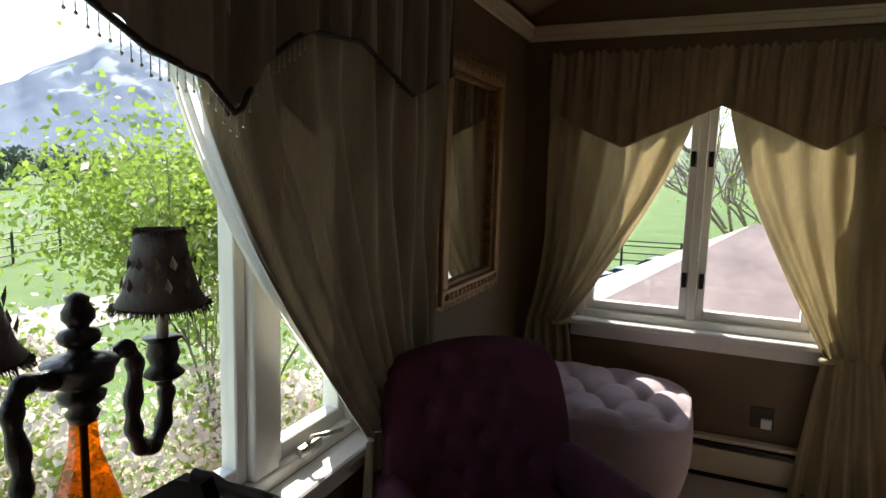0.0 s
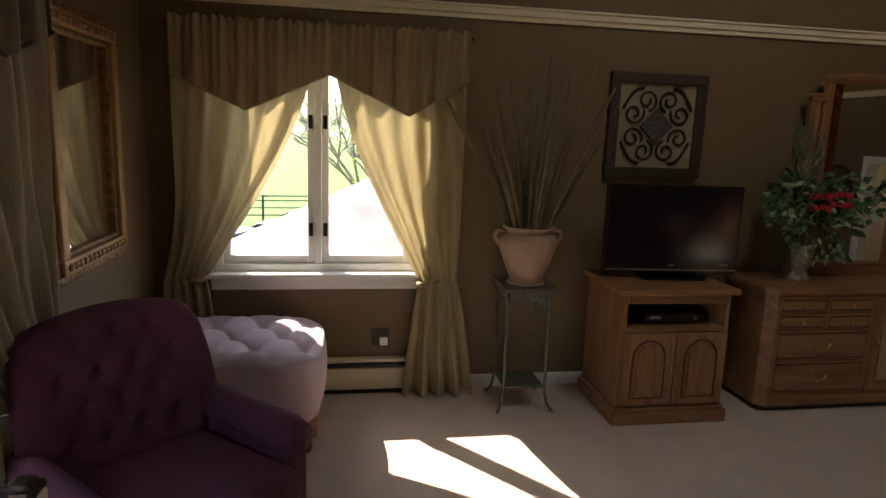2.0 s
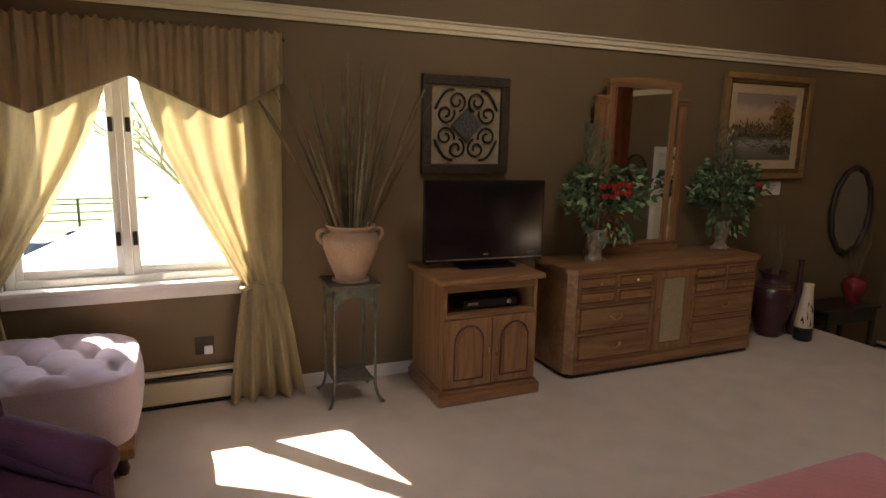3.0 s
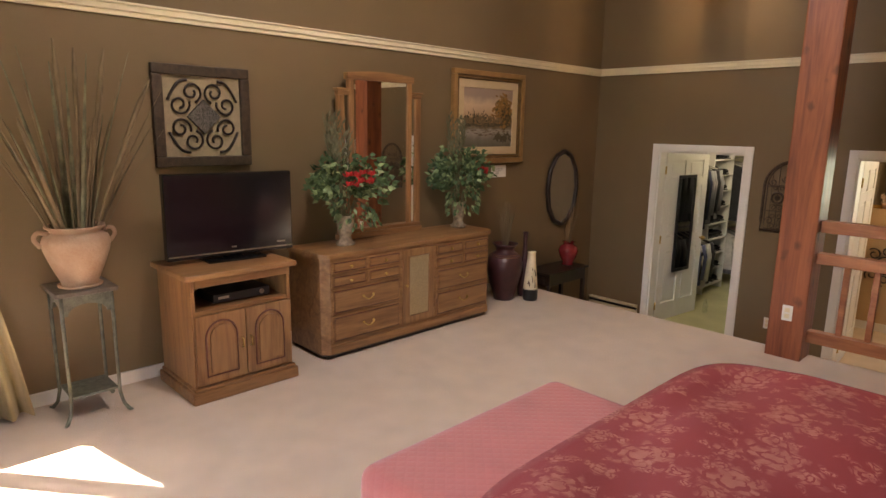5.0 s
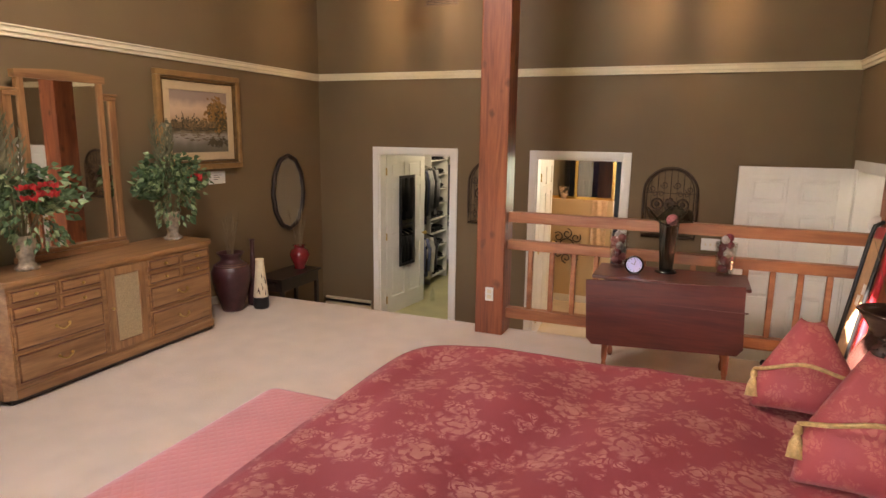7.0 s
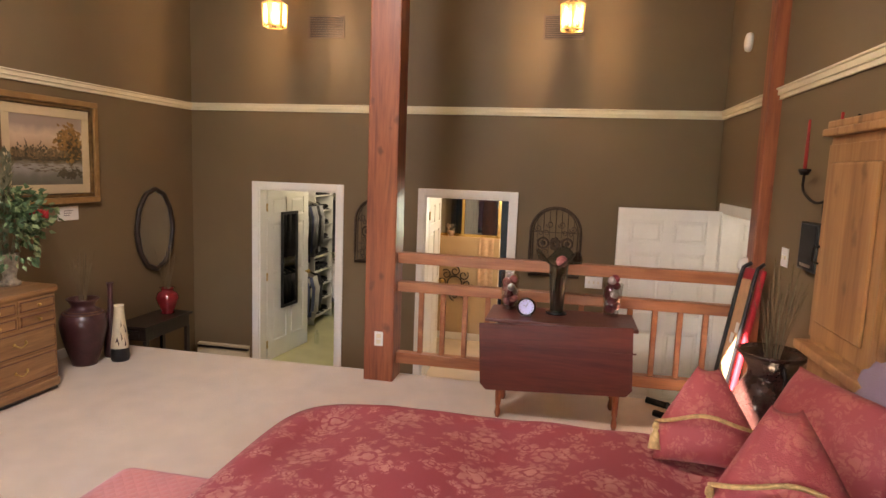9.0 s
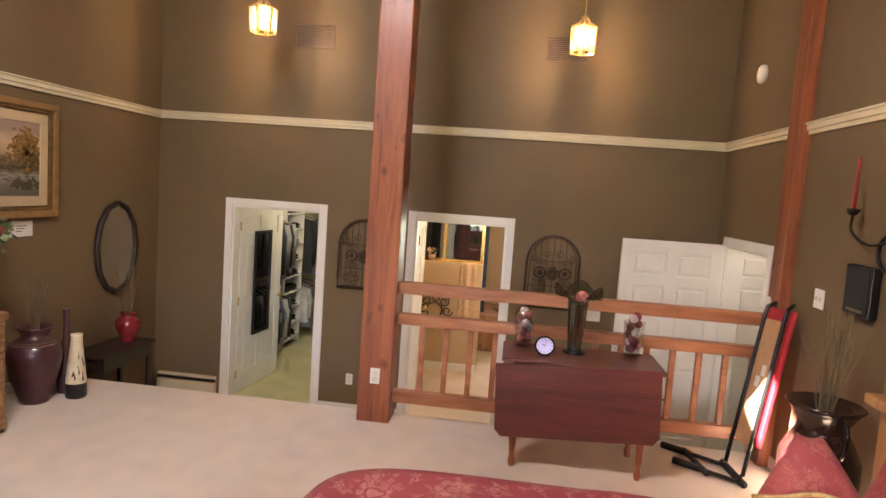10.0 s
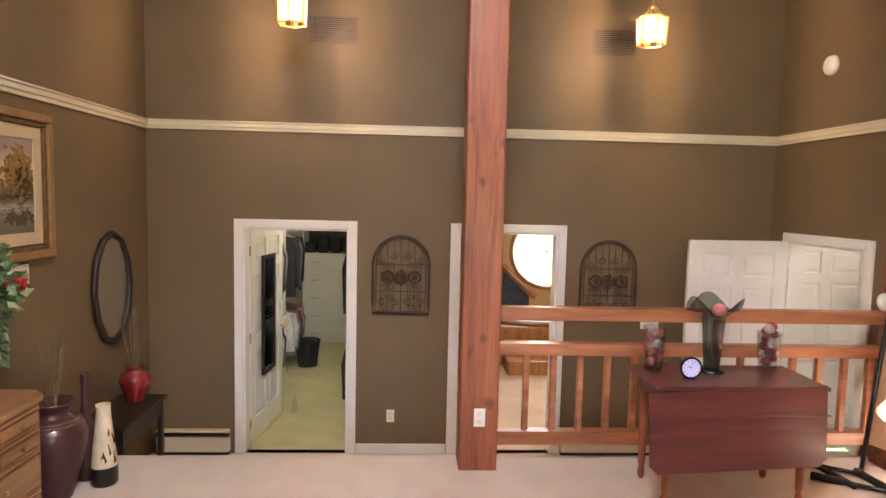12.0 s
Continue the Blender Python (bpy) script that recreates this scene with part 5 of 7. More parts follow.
st = thing("side_table", "small dark wooden side table on the lower landing", "table", pose(5.0, 3.78, LOW) @ Matrix.Diagonal((1.32, 0.95, 0.975, 1)))
part("top", B(-0.28, 0.28, -0.19, 0.19, 0.74, 0.765, 0.006), EBONY, st)
part("apron", B(-0.255, 0.255, -0.165, 0.165, 0.62, 0.74, 0.003), EBONY, st)
dd = part("drawer", B(-0.275, -0.2555, -0.10, 0.10, 0.645, 0.72, 0.003), EBONY, st)
part("knob", ball(bmesh.new(), -0.285, 0, 0.682, 0.011, 10), BRASS, dd, "brass knob", True)
for x in (-0.24, 0.24):
    for y in (-0.15, 0.15):
        part("leg", B(x - 0.018, x + 0.018, y - 0.018, y + 0.018, 0, 0.62, 0.004), EBONY, st)
rv = thing("red_vase", "glossy red vase on the dark side table", "vase", pose(5.21, 3.78, LOW + 0.747) @ Matrix.Diagonal((1.12, 1.12, 0.9, 1)))
part("body", lathe(bmesh.new(), [(0, 0), (0.055, 0), (0.058, 0.01), (0.05, 0.03), (0.085, 0.11), (0.10, 0.18), (0.085, 0.235), (0.05, 0.26), (0.055, 0.285), (0.068, 0.295), (0.05, 0.29), (0.04, 0.25), (0, 0.2)], seg=30), mat("red glaze", (0.21, 0.014, 0.017), 0.2, 0, 0.3, 12, coat=0.4), rv, "", True)
reeds("dried_twigs", pose(5.21, 3.78, LOW + 0.94), 22, 0.55, 0.16, "thin reddish twigs standing in the red vase", 6, 0.0025, 0.0, 0.03, True)


def heater(name, axis, at, inward, a0, a1, z, label):
    """Baseboard heater: back plate, sloped hood, front cover and a dark slot."""
    t = thing(name, label, "heater")

    def bx(d0, d1, lo, hi, mt, n, bev=0.003):
        part(n, B(a0, a1, at + inward * d0, at + inward * d1, z + lo, z + hi, bev) if axis == "y" else B(at + inward * d0, at + inward * d1, a0, a1, z + lo, z + hi, bev), mt, t)
    bx(0.001, 0.012, 0.02, 0.225, TRIM, "back_plate")
    bx(0.012, 0.055, 0.205, 0.225, TRIM, "hood")
    bx(0.013, 0.045, 0.172, 0.188, BLACK, "upper_slot")
    bx(0.05, 0.06, 0.03, 0.165, TRIM, "front_cover")
    bx(0.012, 0.05, 0.0, 0.03, BLACK, "lower_slot")
    return t


heater("baseboard_heater", "y", NORTH, -1, WEST + 0.02, -0.30, 0.0, "cream metal baseboard heater under the window")
heater("baseboard_heater", "x", EAST, -1, 3.30, 3.93, LOW + 0.0, "cream metal baseboard heater beside the closet door")
heater("baseboard_heater", "x", EAST, -1, -0.7, 0.315, LOW + 0.0, "cream metal baseboard heater beside the bathroom door")
so = thing("power_outlet", "dark outlet plate with a white plug under the window", "outlet", pose(-0.51, NORTH, 0.353))
part("plate", B(-0.055, 0.055, -0.006, -0.001, -0.055, 0.055, 0.003), DARKWOOD, so)
part("plug", B(-0.005, 0.045, -0.03, -0.0065, -0.05, 0.0, 0.006), WHITE, so, "white plug")
so = thing("power_outlet", "white outlet plate low on the taupe wall", "outlet", pose(EAST, 1.875, -0.231))
part("plate", B(-0.008, -0.001, -0.035, 0.035, -0.057, 0.057, 0.003), WHITE, so)
for z in (-0.022, 0.022):
    part("socket", B(-0.0105, -0.0085, -0.016, 0.016, z - 0.015, z + 0.015, 0.002), TRIM, so, "outlet socket")


# iron arches on the end wall
RUST = mat("brown patinated iron", (0.075, 0.048, 0.031), 0.6, 0.4, 0.35, 30, 0.3, 120)


def iron_arch(m):
    t = thing("iron_arch", "arched dark iron wall grille with scrollwork", "wall art", m, group="iron arches")
    w, zs = 0.25, 0.44
    arc = [(0, -w, 0)] + [(0, -w, zs * k / 4) for k in range(1, 4)] + [(0, -w * math.cos(math.pi * k / 20), zs + w * math.sin(math.pi * k / 20)) for k in range(21)] + [(0, w, zs * (4 - k) / 4) for k in range(1, 5)]
    part("frame", tube(bmesh.new(), arc, 0.013, 8, True), RUST, t, "", True)
    part("frame", tube(bmesh.new(), [(0, y * 0.88, 0.02 + z * 0.95) for _, y, z in arc], 0.005, 6, True), RUST, t, "", True)
    for y in (-0.12, 0, 0.12):
        top = zs + math.sqrt(max(0, 1 - (y / w) ** 2)) * w
        part("bar", rod(bmesh.new(), (0, y, 0.01), (0, y, top - 0.01), 0.0032, None, 6), RUST, t, "", True)
    for z in (0.2, 0.44):
        part("bar", rod(bmesh.new(), (0, -w, z), (0, w, z), 0.0032, None, 6), RUST, t, "", True)
    for y in (-0.12, 0.12):
        part("rosette", tube(bmesh.new(), [(-0.006, y + 0.052 * math.cos(2 * math.pi * k / 18), 0.33 + 0.052 * math.sin(2 * math.pi * k / 18)) for k in range(18)], 0.01, 6, True), RUST, t, "", True)
        bm = bmesh.new()
        ball(bm, -0.006, y, 0.33, 0.026, 10, 0.4, 1, 1)
        part("rosette", bm, RUST, t, "", True)
    bm = bmesh.new()
    for j in range(7):
        a = math.pi * 2 * j / 7
        ball(bm, -0.006, 0.034 * math.cos(a), 0.325 + 0.045 * math.sin(a), 0.026, 8, 0.35, 1, 1)
    part("heart_motif", bm, RUST, t, "", True)
    for y in (-0.175, -0.06, 0.06, 0.175):
        for z, s in ((0.1, 1), (0.52, -1)):
            if z > 0.5 and abs(y) > 0.1:
                z = 0.48
            p2 = [(0, q[0], q[2]) for q in spiral(y, z, 0.038, 0, 1.3 * s, 0)]
            part("scroll", tube(bmesh.new(), p2, 0.0042, 6), RUST, t, "", True)
    for y in (-0.18, -0.06, 0.06, 0.18):
        part("bar", rod(bmesh.new(), (0.002, y, 0.01), (0.002, y, zs + math.sqrt(1 - (y / w) ** 2) * w - 0.01), 0.0022, None, 5), RUST, t, "", True)
    for y in (-0.15, -0.09, 0.09, 0.15):
        for z, s in ((0.155, -1.2), (0.235, 1.2), (0.43, 1.2), (0.05, 1.2)):
            part("scroll", tube(bmesh.new(), [(0, q[0], q[2]) for q in spiral(y, z, 0.03, 0.5, s, 0)], 0.0035, 6), RUST, t, "", True)
    return t


a1 = iron_arch(pose(EAST - 0.016, 1.80, 0.711))
copy_thing(a1, pose(EAST - 0.016, -0.068, 0.70))


def vent(m):
    t = thing("wall_vent", "taupe painted wall vent with thin slats", "vent", m, group="wall vents")
    w, h = 0.2, 0.117
    for p, q, r, s in ((-w, w, h - 0.018, h), (-w, w, -h, -h + 0.018), (-w, -w + 0.018, -h + 0.018, h - 0.018), (w - 0.018, w, -h + 0.018, h - 0.018)):
        part("frame", B(-0.012, -0.001, p, q, r, s, 0.003), VENT, t)
    part("backing", B(-0.004, -0.001, -w + 0.018, w - 0.018, -h + 0.018, h - 0.018), BLACK, t)
    for k in range(11):
        z = -h + 0.03 + k * (2 * h - 0.06) / 10
        part("slat", B(-0.011, -0.004, -w + 0.018, w - 0.018, z - 0.005, z + 0.004), VENT, t)
    return t


VENT = mat("brown vent enamel", (0.15, 0.10, 0.06), 0.5, 0.2, 0.1, 10)
v1 = vent(pose(EAST, 2.41, 3.162))
copy_thing(v1, pose(EAST, -0.034, 3.139))
sm = thing("smoke_detector", "round white smoke detector high on the wall", "smoke detector", pose(5.31, SOUTH + 0.001, 2.851, -90) @ Matrix.Diagonal((1.2, 1.2, 1.2, 1)))
part("body", lathe(bmesh.new(), [(0, 0), (0.062, 0), (0.065, 0.012), (0.058, 0.03), (0.03, 0.038), (0, 0.038)], seg=28), WHITE, sm, "", True)

# ---- seat corner by the windows ----
ot = thing("ottoman", "mauve button-tufted ottoman on short wooden feet", "ottoman", pose(-1.315, 3.54, 0))
OW, OD = 0.47, 0.39
bm = bmesh.new()


def tuft(u, v):
    """Soft cushion top with rows of deep buttons, rolling over into its sides."""
    a = 2 * math.pi * u
    c, s = math.cos(a), math.sin(a)
    p = 4.2
    r = 1 / (abs(c) ** p + abs(s) ** p) ** (1 / p)
    if v <= 0.7:
        k = v / 0.7
        x, y = c * r * OW * k, s * r * OD * k
        z = 0.545 - 0.055 * max(0, (k - 0.72) / 0.28) ** 2
        dent = 0
        for i in range(-2, 3):
            for j in range(-2, 3):
                bx, by = i * 0.25 + (0.125 if j % 2 else 0), j * 0.19
                if abs(bx) < OW - 0.06 and abs(by) < OD - 0.05:
                    q = ((x - bx) ** 2 + (y - by) ** 2) ** 0.5
                    dent += 0.055 * math.exp(-(q / 0.06) ** 1.0)
        p1, q1 = x / 0.125, y / 0.19
        for w in ((p1 + q1) / 2, (p1 - q1) / 2):
            dent += 0.026 * math.exp(-abs(w - round(w)) * 2 * 0.10 / 0.022) * max(0.0, 1 - k ** 6)
        return (x, y, z + 0.015 - dent)
    k = (v - 0.7) / 0.3
    bulge = 1 + 0.05 * math.sin(math.pi * k) - 0.03 * k
    return (c * r * OW * bulge, s * r * OD * bulge, 0.49 - 0.32 * k - 0.012 * math.sin(u * 60) * k * (1 - k) * 2)


sheet(bm, 150, 80, tuft)
bmesh.ops.remove_doubles(bm, verts=bm.verts, dist=1e-5)
part("cushion", bm, MAUVE, ot, "mauve tufted velvet cushion", True)
bm = bmesh.new()
for i in range(-2, 3):
    for j in range(-2, 3):
        bx, by = i * 0.25 + (0.125 if j % 2 else 0), j * 0.19
        if abs(bx) < OW - 0.06 and abs(by) < OD - 0.05:
            ball(bm, bx, by, 0.462, 0.012, 8, 1, 1, 0.5)
part("buttons", bm, MAUVE, ot, "covered buttons", True)
part("frame", B(-OW + 0.02, OW - 0.02, -OD + 0.02, OD - 0.02, 0.11, 0.168, 0.015), PINE, ot, "carved wooden base")
for x in (-0.39, 0.39):
    for y in (-0.28, 0.28):
        part("foot", lathe(bmesh.new(), [(0, 0), (0.022, 0), (0.03, 0.03), (0.022, 0.06), (0.036, 0.11), (0, 0.115)], x, y, 0, 14), MAHOG, ot, "", True)

ch = thing("armchair", "plum velvet armchair with a button-tufted back", "armchair", pose(-1.35, 2.315, 0, 0, 0, 48) @ Matrix.Diagonal((0.91, 1, 1.01, 1)))
bm = bmesh.new()


def back_f(side):
    def f(u, v):
        a = 2 * u - 1
        z = 0.34 + 0.61 * v
        wid = 0.36 + 0.03 * math.sin(math.pi * min(1, v * 1.1))
        wid *= 1 - 0.18 * max(0, (v - 0.82) / 0.18) ** 2.5
        top = 0.035 * (1 - a * a) * v
        full = max(0, (1 - abs(a) ** 5) * (1 - abs(2 * v - 1) ** 8)) ** 0.5
        d = 0.075 * full
        if side < 0:
            for i in range(-2, 3):
                for j in range(5):
                    bx, bz = i * 0.14 + (0.07 if j % 2 else 0), 0.44 + j * 0.11
                    if abs(bx) < 0.28:
                        d -= 0.035 * math.exp(-(((a * wid - bx) ** 2 + (z - bz) ** 2) ** 0.5 / 0.03) ** 1.2) * full
        lean = 0.10 * v
        wing = -0.075 * abs(a) ** 4 * (0.4 + 0.6 * math.sin(math.pi * v))
        return (a * wid, 0.20 + lean + side * d + wing, z + top)
    return f


sheet(bm, 60, 60, back_f(-1))
sheet(bm, 30, 30, back_f(1))
part("backrest", bm, PURPLE, ch, "tufted velvet back", True)
for s in (-1, 1):
    bm = bmesh.new()
    pts = [(s * 0.365, 0.27, 0.55), (s * 0.37, 0.1, 0.55), (s * 0.375, -0.10, 0.535), (s * 0.38, -0.24, 0.52), (s * 0.38, -0.30, 0.51)]
    tube(bm, pts, [0.06, 0.07, 0.075, 0.08, 0.07], 14)
    box(bm, s * 0.375 - 0.055, s * 0.375 + 0.055, -0.30, 0.27, 0.16, 0.52, 0.03, 3)
    part("arm", bm, PURPLE, ch, "rolled velvet arm", True)
bm = B(-0.315, 0.315, -0.385, 0.22, 0.30, 0.47, 0.055, 4)
part("seat_cushion", bm, PURPLE, ch, "", True)
part("seat_front", B(-0.36, 0.36, -0.335, 0.30, 0.14, 0.30, 0.03, 3), PURPLE, ch, "", True)
part("swivel_base", lathe(bmesh.new(), [(0, 0), (0.25, 0), (0.26, 0.02), (0.22, 0.05), (0.08, 0.07), (0.07, 0.15), (0, 0.15)], 0, 0, 0, 28), EBONY, ch, "dark round swivel base", True)

gm = thing("gilt_mirror", "large mirror in a carved gilt frame by the window", "mirror", pose(WEST + 0.002, 3.09, 1.525))
CARVED = mat("carved dark gilt", (0.22, 0.12, 0.05), 0.4, 0.5, 0.5, 30, 0.9, 45)
GW, GH = 0.385, 0.53
for n, w, h, b, x0, x1, mt in (("outer_frame", GW, GH, 0.035, 0.002, 0.04, CARVED), ("middle_frame", GW - 0.035, GH - 0.035, 0.06, 0.002, 0.055, GILT), ("inner_frame", GW - 0.095, GH - 0.095, 0.02, 0.002, 0.035, CARVED)):
    for p, q, r, s in ((-w, w, h - b, h), (-w, w, -h, -h + b), (-w, -w + b, -h + b, h - b), (w - b, w, -h + b, h - b)):
        part(n, B(x0, x1, p, q, r, s, 0.008), mt, gm)
for k in range(14):
    for z in (-GH + 0.065, GH - 0.065):
        y = -GW + 0.09 + k * (2 * GW - 0.18) / 13
        part("carving", ball(bmesh.new(), 0.055, y, z, 0.02, 8, 0.5, 1.3, 0.8), CARVED, gm, "carved leaf boss", True)
part("glass", B(0.008, 0.014, -GW + 0.112, GW - 0.112, -GH + 0.112, GH - 0.112), MIRROR, gm, "mirror glass")

# candelabra lamp on a small table at the picture window
LX, LY = -1.535, 1.06
BRONZE = mat("dark bronze", (0.030, 0.026, 0.026), 0.35, 0.6, 0.4, 30, 0.3, 60)
tbl = thing("lamp_table", "small dark round table at the window", "table", pose(LX, LY, 0) @ Matrix.Diagonal((1, 1, 1.144, 1)))
part("top", lathe(bmesh.new(), [(0, 0.67), (0.19, 0.67), (0.20, 0.682), (0.19, 0.695), (0, 0.695)], seg=32), EBONY, tbl, "", True)
part("column", lathe(bmesh.new(), [(0, 0.03), (0.05, 0.03), (0.03, 0.1), (0.035, 0.3), (0.025, 0.5), (0.05, 0.67), (0, 0.67)], seg=18), EBONY, tbl, "", True)
part("base", lathe(bmesh.new(), [(0, 0), (0.15, 0), (0.14, 0.02), (0.05, 0.04), (0, 0.04)], seg=24), EBONY, tbl, "", True)
la = thing("candelabra_lamp", "bronze candelabra lamp with amber glass and small shades", "lamp", pose(LX, LY, 0.795))
AMBER = glass("amber glass", (0.95, 0.42, 0.06), 0.10, 0.1)
part("glass_body", lathe(bmesh.new(), [(0.045, 0.02), (0.048, 0.06), (0.042, 0.15), (0.048, 0.21), (0.052, 0.27), (0.04, 0.34), (0.018, 0.41), (0.015, 0.452)], seg=28), AMBER, la, "pebbled amber glass body", True)
bm = bmesh.new()
lathe(bm, [(0, 0), (0.075, 0), (0.075, 0.01), (0.05, 0.022), (0, 0.022)], seg=24)
rod(bm, (0, 0, 0.02), (0, 0, 0.455), 0.005)
part("foot", bm, BRONZE, la, "", True)
part("hub", lathe(bmesh.new(), [(0, 0.448), (0.015, 0.448), (0.02, 0.46), (0.014, 0.467), (0.026, 0.476), (0.028, 0.485), (0.018, 0.491), (0.036, 0.50), (0.039, 0.516), (0.044, 0.523), (0.04, 0.528), (0.025, 0.532), (0.014, 0.537), (0.013, 0.543), (0.023, 0.550), (0.025, 0.557), (0.022, 0.563), (0.011, 0.567), (0.013, 0.571), (0.019, 0.579), (0.0185, 0.588), (0.013, 0.598), (0.0135, 0.604), (0.006, 0.61), (0, 0.612)], seg=22), BRONZE, la, "turned bronze hub and finial", True)
SHADE = cloth("dark patterned shade cloth", (0.115, 0.095, 0.085), 0.15, 0.3, (1, 1, 1), 30)
LEAFPRINT = mat("printed leaf", (0.26, 0.22, 0.175), 0.8, 0, 0.2, 30)
FRINGE = mat("dark feather fringe", (0.06, 0.045, 0.035), 0.95, 0, 0.3, 50)
random.seed(21)
for k, ang in enumerate((100, 278)):
    a = radians(ang)
    ca, sa = math.cos(a), math.sin(a)

    def at(r, z):
        return (r * ca, r * sa, z)
    pts = [at(0.035, 0.512), at(0.075, 0.52), at(0.092, 0.49), at(0.085, 0.43), at(0.09, 0.385), at(0.115, 0.36), at(0.145, 0.385), at(0.155, 0.435), at(0.15, 0.455)]
    pts = flow(pts, 6)
    arm = part("arm", tube(bmesh.new(), pts, [0.0115 + 0.0022 * math.sin(j * 1.25) for j in range(len(pts))], 12), BRONZE, la, "scrolled bronze arm", True)
    x, y = 0.15 * ca, 0.15 * sa
    part("candle_cup", lathe(bmesh.new(), [(0, 0.452), (0.022, 0.455), (0.03, 0.462), (0.018, 0.475), (0.024, 0.49), (0.02, 0.51), (0.028, 0.516), (0, 0.516)], x, y, 0, 16), BRONZE, arm, "", True)
    part("candle_tube", rod(bmesh.new(), (x, y, 0.514), (x, y, 0.58), 0.0085), mat("ivory sleeve", (0.55, 0.5, 0.42), 0.5), arm, "ivory candle sleeve", True)
    sh = part("shade", lathe(bmesh.new(), [(0.032, 0.675), (0.036, 0.655), (0.043, 0.62), (0.053, 0.585), (0.064, 0.565)], x, y, 0, 28), SHADE, la, "dark patterned bell shade", True, 0.002)
    bm = bmesh.new()
    for j in range(12):
        t1 = 2 * math.pi * j / 12
        for q in range(2):
            z = 0.60 + 0.03 * q
            r = 0.051 - 0.26 * (z - 0.60) + 0.003
            leaf_shape(bm, (x + r * math.cos(t1 + 0.2 * q), y + r * math.sin(t1 + 0.2 * q), z - 0.01), (0.2 * math.sin(j), 0, 1), 0.006, 0.022, t1)
    part("leaf_print", bm, LEAFPRINT, sh, "printed pale leaves")
    bm = bmesh.new()
    for z, r, n, ln in ((0.567, 0.063, 330, 0.013), (0.675, 0.031, 160, 0.009)):
        for j in range(n):
            t1 = 2 * math.pi * j / n + random.uniform(-0.03, 0.03)
            p = Vector((x + r * math.cos(t1), y + r * math.sin(t1), z))
            q = p + Vector((math.cos(t1) * ln * 0.5 * random.uniform(0.3, 1.4), math.sin(t1) * ln * 0.5 * random.uniform(0.3, 1.4), -ln * random.uniform(-0.2, 1)))
            rod(bm, p, q, 0.0011, 0.0005, 4)
    tagged(part("fringe", bm, FRINGE, sh, "dark feathery fringe"), kind="stuff")

vr = thing("magazine_rack", "dark wooden rack with a turned rod at the window", "rack", pose(-1.46, 1.185, 0) @ Matrix.Diagonal((1, 1, 1.045, 1)))
bm = bmesh.new()
prism(bm, [(-0.20, 0.50), (0.06, 0.62), (0.02, 1.03), (0.0, 1.075), (-0.05, 1.07), (-0.27, 0.93)], -0.012, 0.012)
DULL = mat("dull black lacquer", (0.008, 0.007, 0.006), 0.9, 0, 0.2, 10)
DULL.node_tree.nodes["Principled BSDF"].inputs["Specular IOR Level"].default_value = 0.12
part("end_board", bm, DULL, vr, "shaped dark end board")
prof = [(0.012, 0.0), (0.016, 0.03), (0.011, 0.05), (0.017, 0.10), (0.018, 0.13), (0.011, 0.135), (0.019, 0.145), (0.011, 0.155), (0.018, 0.17), (0.015, 0.22), (0.011, 0.26), (0.02, 0.28), (0.02, 0.30)]
bm = lathe(bmesh.new(), prof, 0, 0, 0, 14)
bmesh.ops.transform(bm, matrix=look((-0.03, 0.0, 1.075), (0.17, 0.17, 0.93)) @ pose(0, 0, 0, 180, 0, 0), verts=bm.verts)
part("rod", bm, mat("blue grey stained wood", (0.075, 0.075, 0.09), 0.35, 0, 0.3, 20), vr, "turned wooden rod", True)
for dx, dy, h in ((0.17, 0.17, 0.96),):
    part("post", box(B(dx - 0.02, dx + 0.02, dy - 0.02, dy + 0.02, 0, h, 0.01), dx - 0.03, dx + 0.03, dy - 0.03, dy + 0.03, h - 0.06, h - 0.01, 0.012), EBONY, vr)
part("post", B(-0.06, -0.02, -0.02, 0.02, 0, 0.52, 0.006), EBONY, vr)
part("stretcher", B(-0.03, 0.17, 0.0, 0.03, 0.10, 0.14, 0.006), EBONY, vr)

# ---- drop-leaf table at the railing ----
dt = thing("drop_leaf_table", "dark mahogany drop-leaf table in front of the railing", "table", pose(4.085, -0.175, 0))
part("top", B(-0.235, 0.235, -0.51, 0.51, 0.70, 0.722, 0.005), MAHOG, dt)
bm = bmesh.new()
out = [(-0.51, 0.715), (0.51, 0.715), (0.51, 0.29), (0.47, 0.245), (-0.47, 0.245), (-0.51, 0.29)]
prism(bm, out, -0.011, 0.011)
bmesh.ops.transform(bm, matrix=pose(-0.248, 0, 0, 0, 3.0, 90), verts=bm.verts)
part("front_leaf", bm, MAHOG, dt, "hanging table leaf")
part("hinge_moulding", rod(bmesh.new(), (-0.254, -0.503, 0.565), (-0.254, 0.503, 0.565), 0.006, None, 8), MAHOG, dt, "", True)
part("apron", B(-0.19, 0.19, -0.43, 0.43, 0.585, 0.70, 0.004), MAHOG, dt)
for x in (-0.175, 0.19):
    for y in (-0.40, 0.40):
        part("leg", lathe(bmesh.new(), [(0, 0), (0.014, 0), (0.022, 0.03), (0.018, 0.06), (0.013, 0.08), (0.02, 0.10), (0.025, 0.30), (0.03, 0.50), (0.022, 0.52), (0.032, 0.535), (0.034, 0.60), (0, 0.6)], x, y, 0, 16), CEDAR, dt, "turned leg", True)

ck = thing("table_clock", "round clock with a pale lit dial on the table", "clock", pose(4.0, 0.066, 0.722, 0, 0, -90))
bm = bmesh.new()
rod(bm, (0, 0, 0.068), (0, 0.04, 0.068), 0.062, 0.055, 28)
part("case", bm, BLACK, ck, "", True)
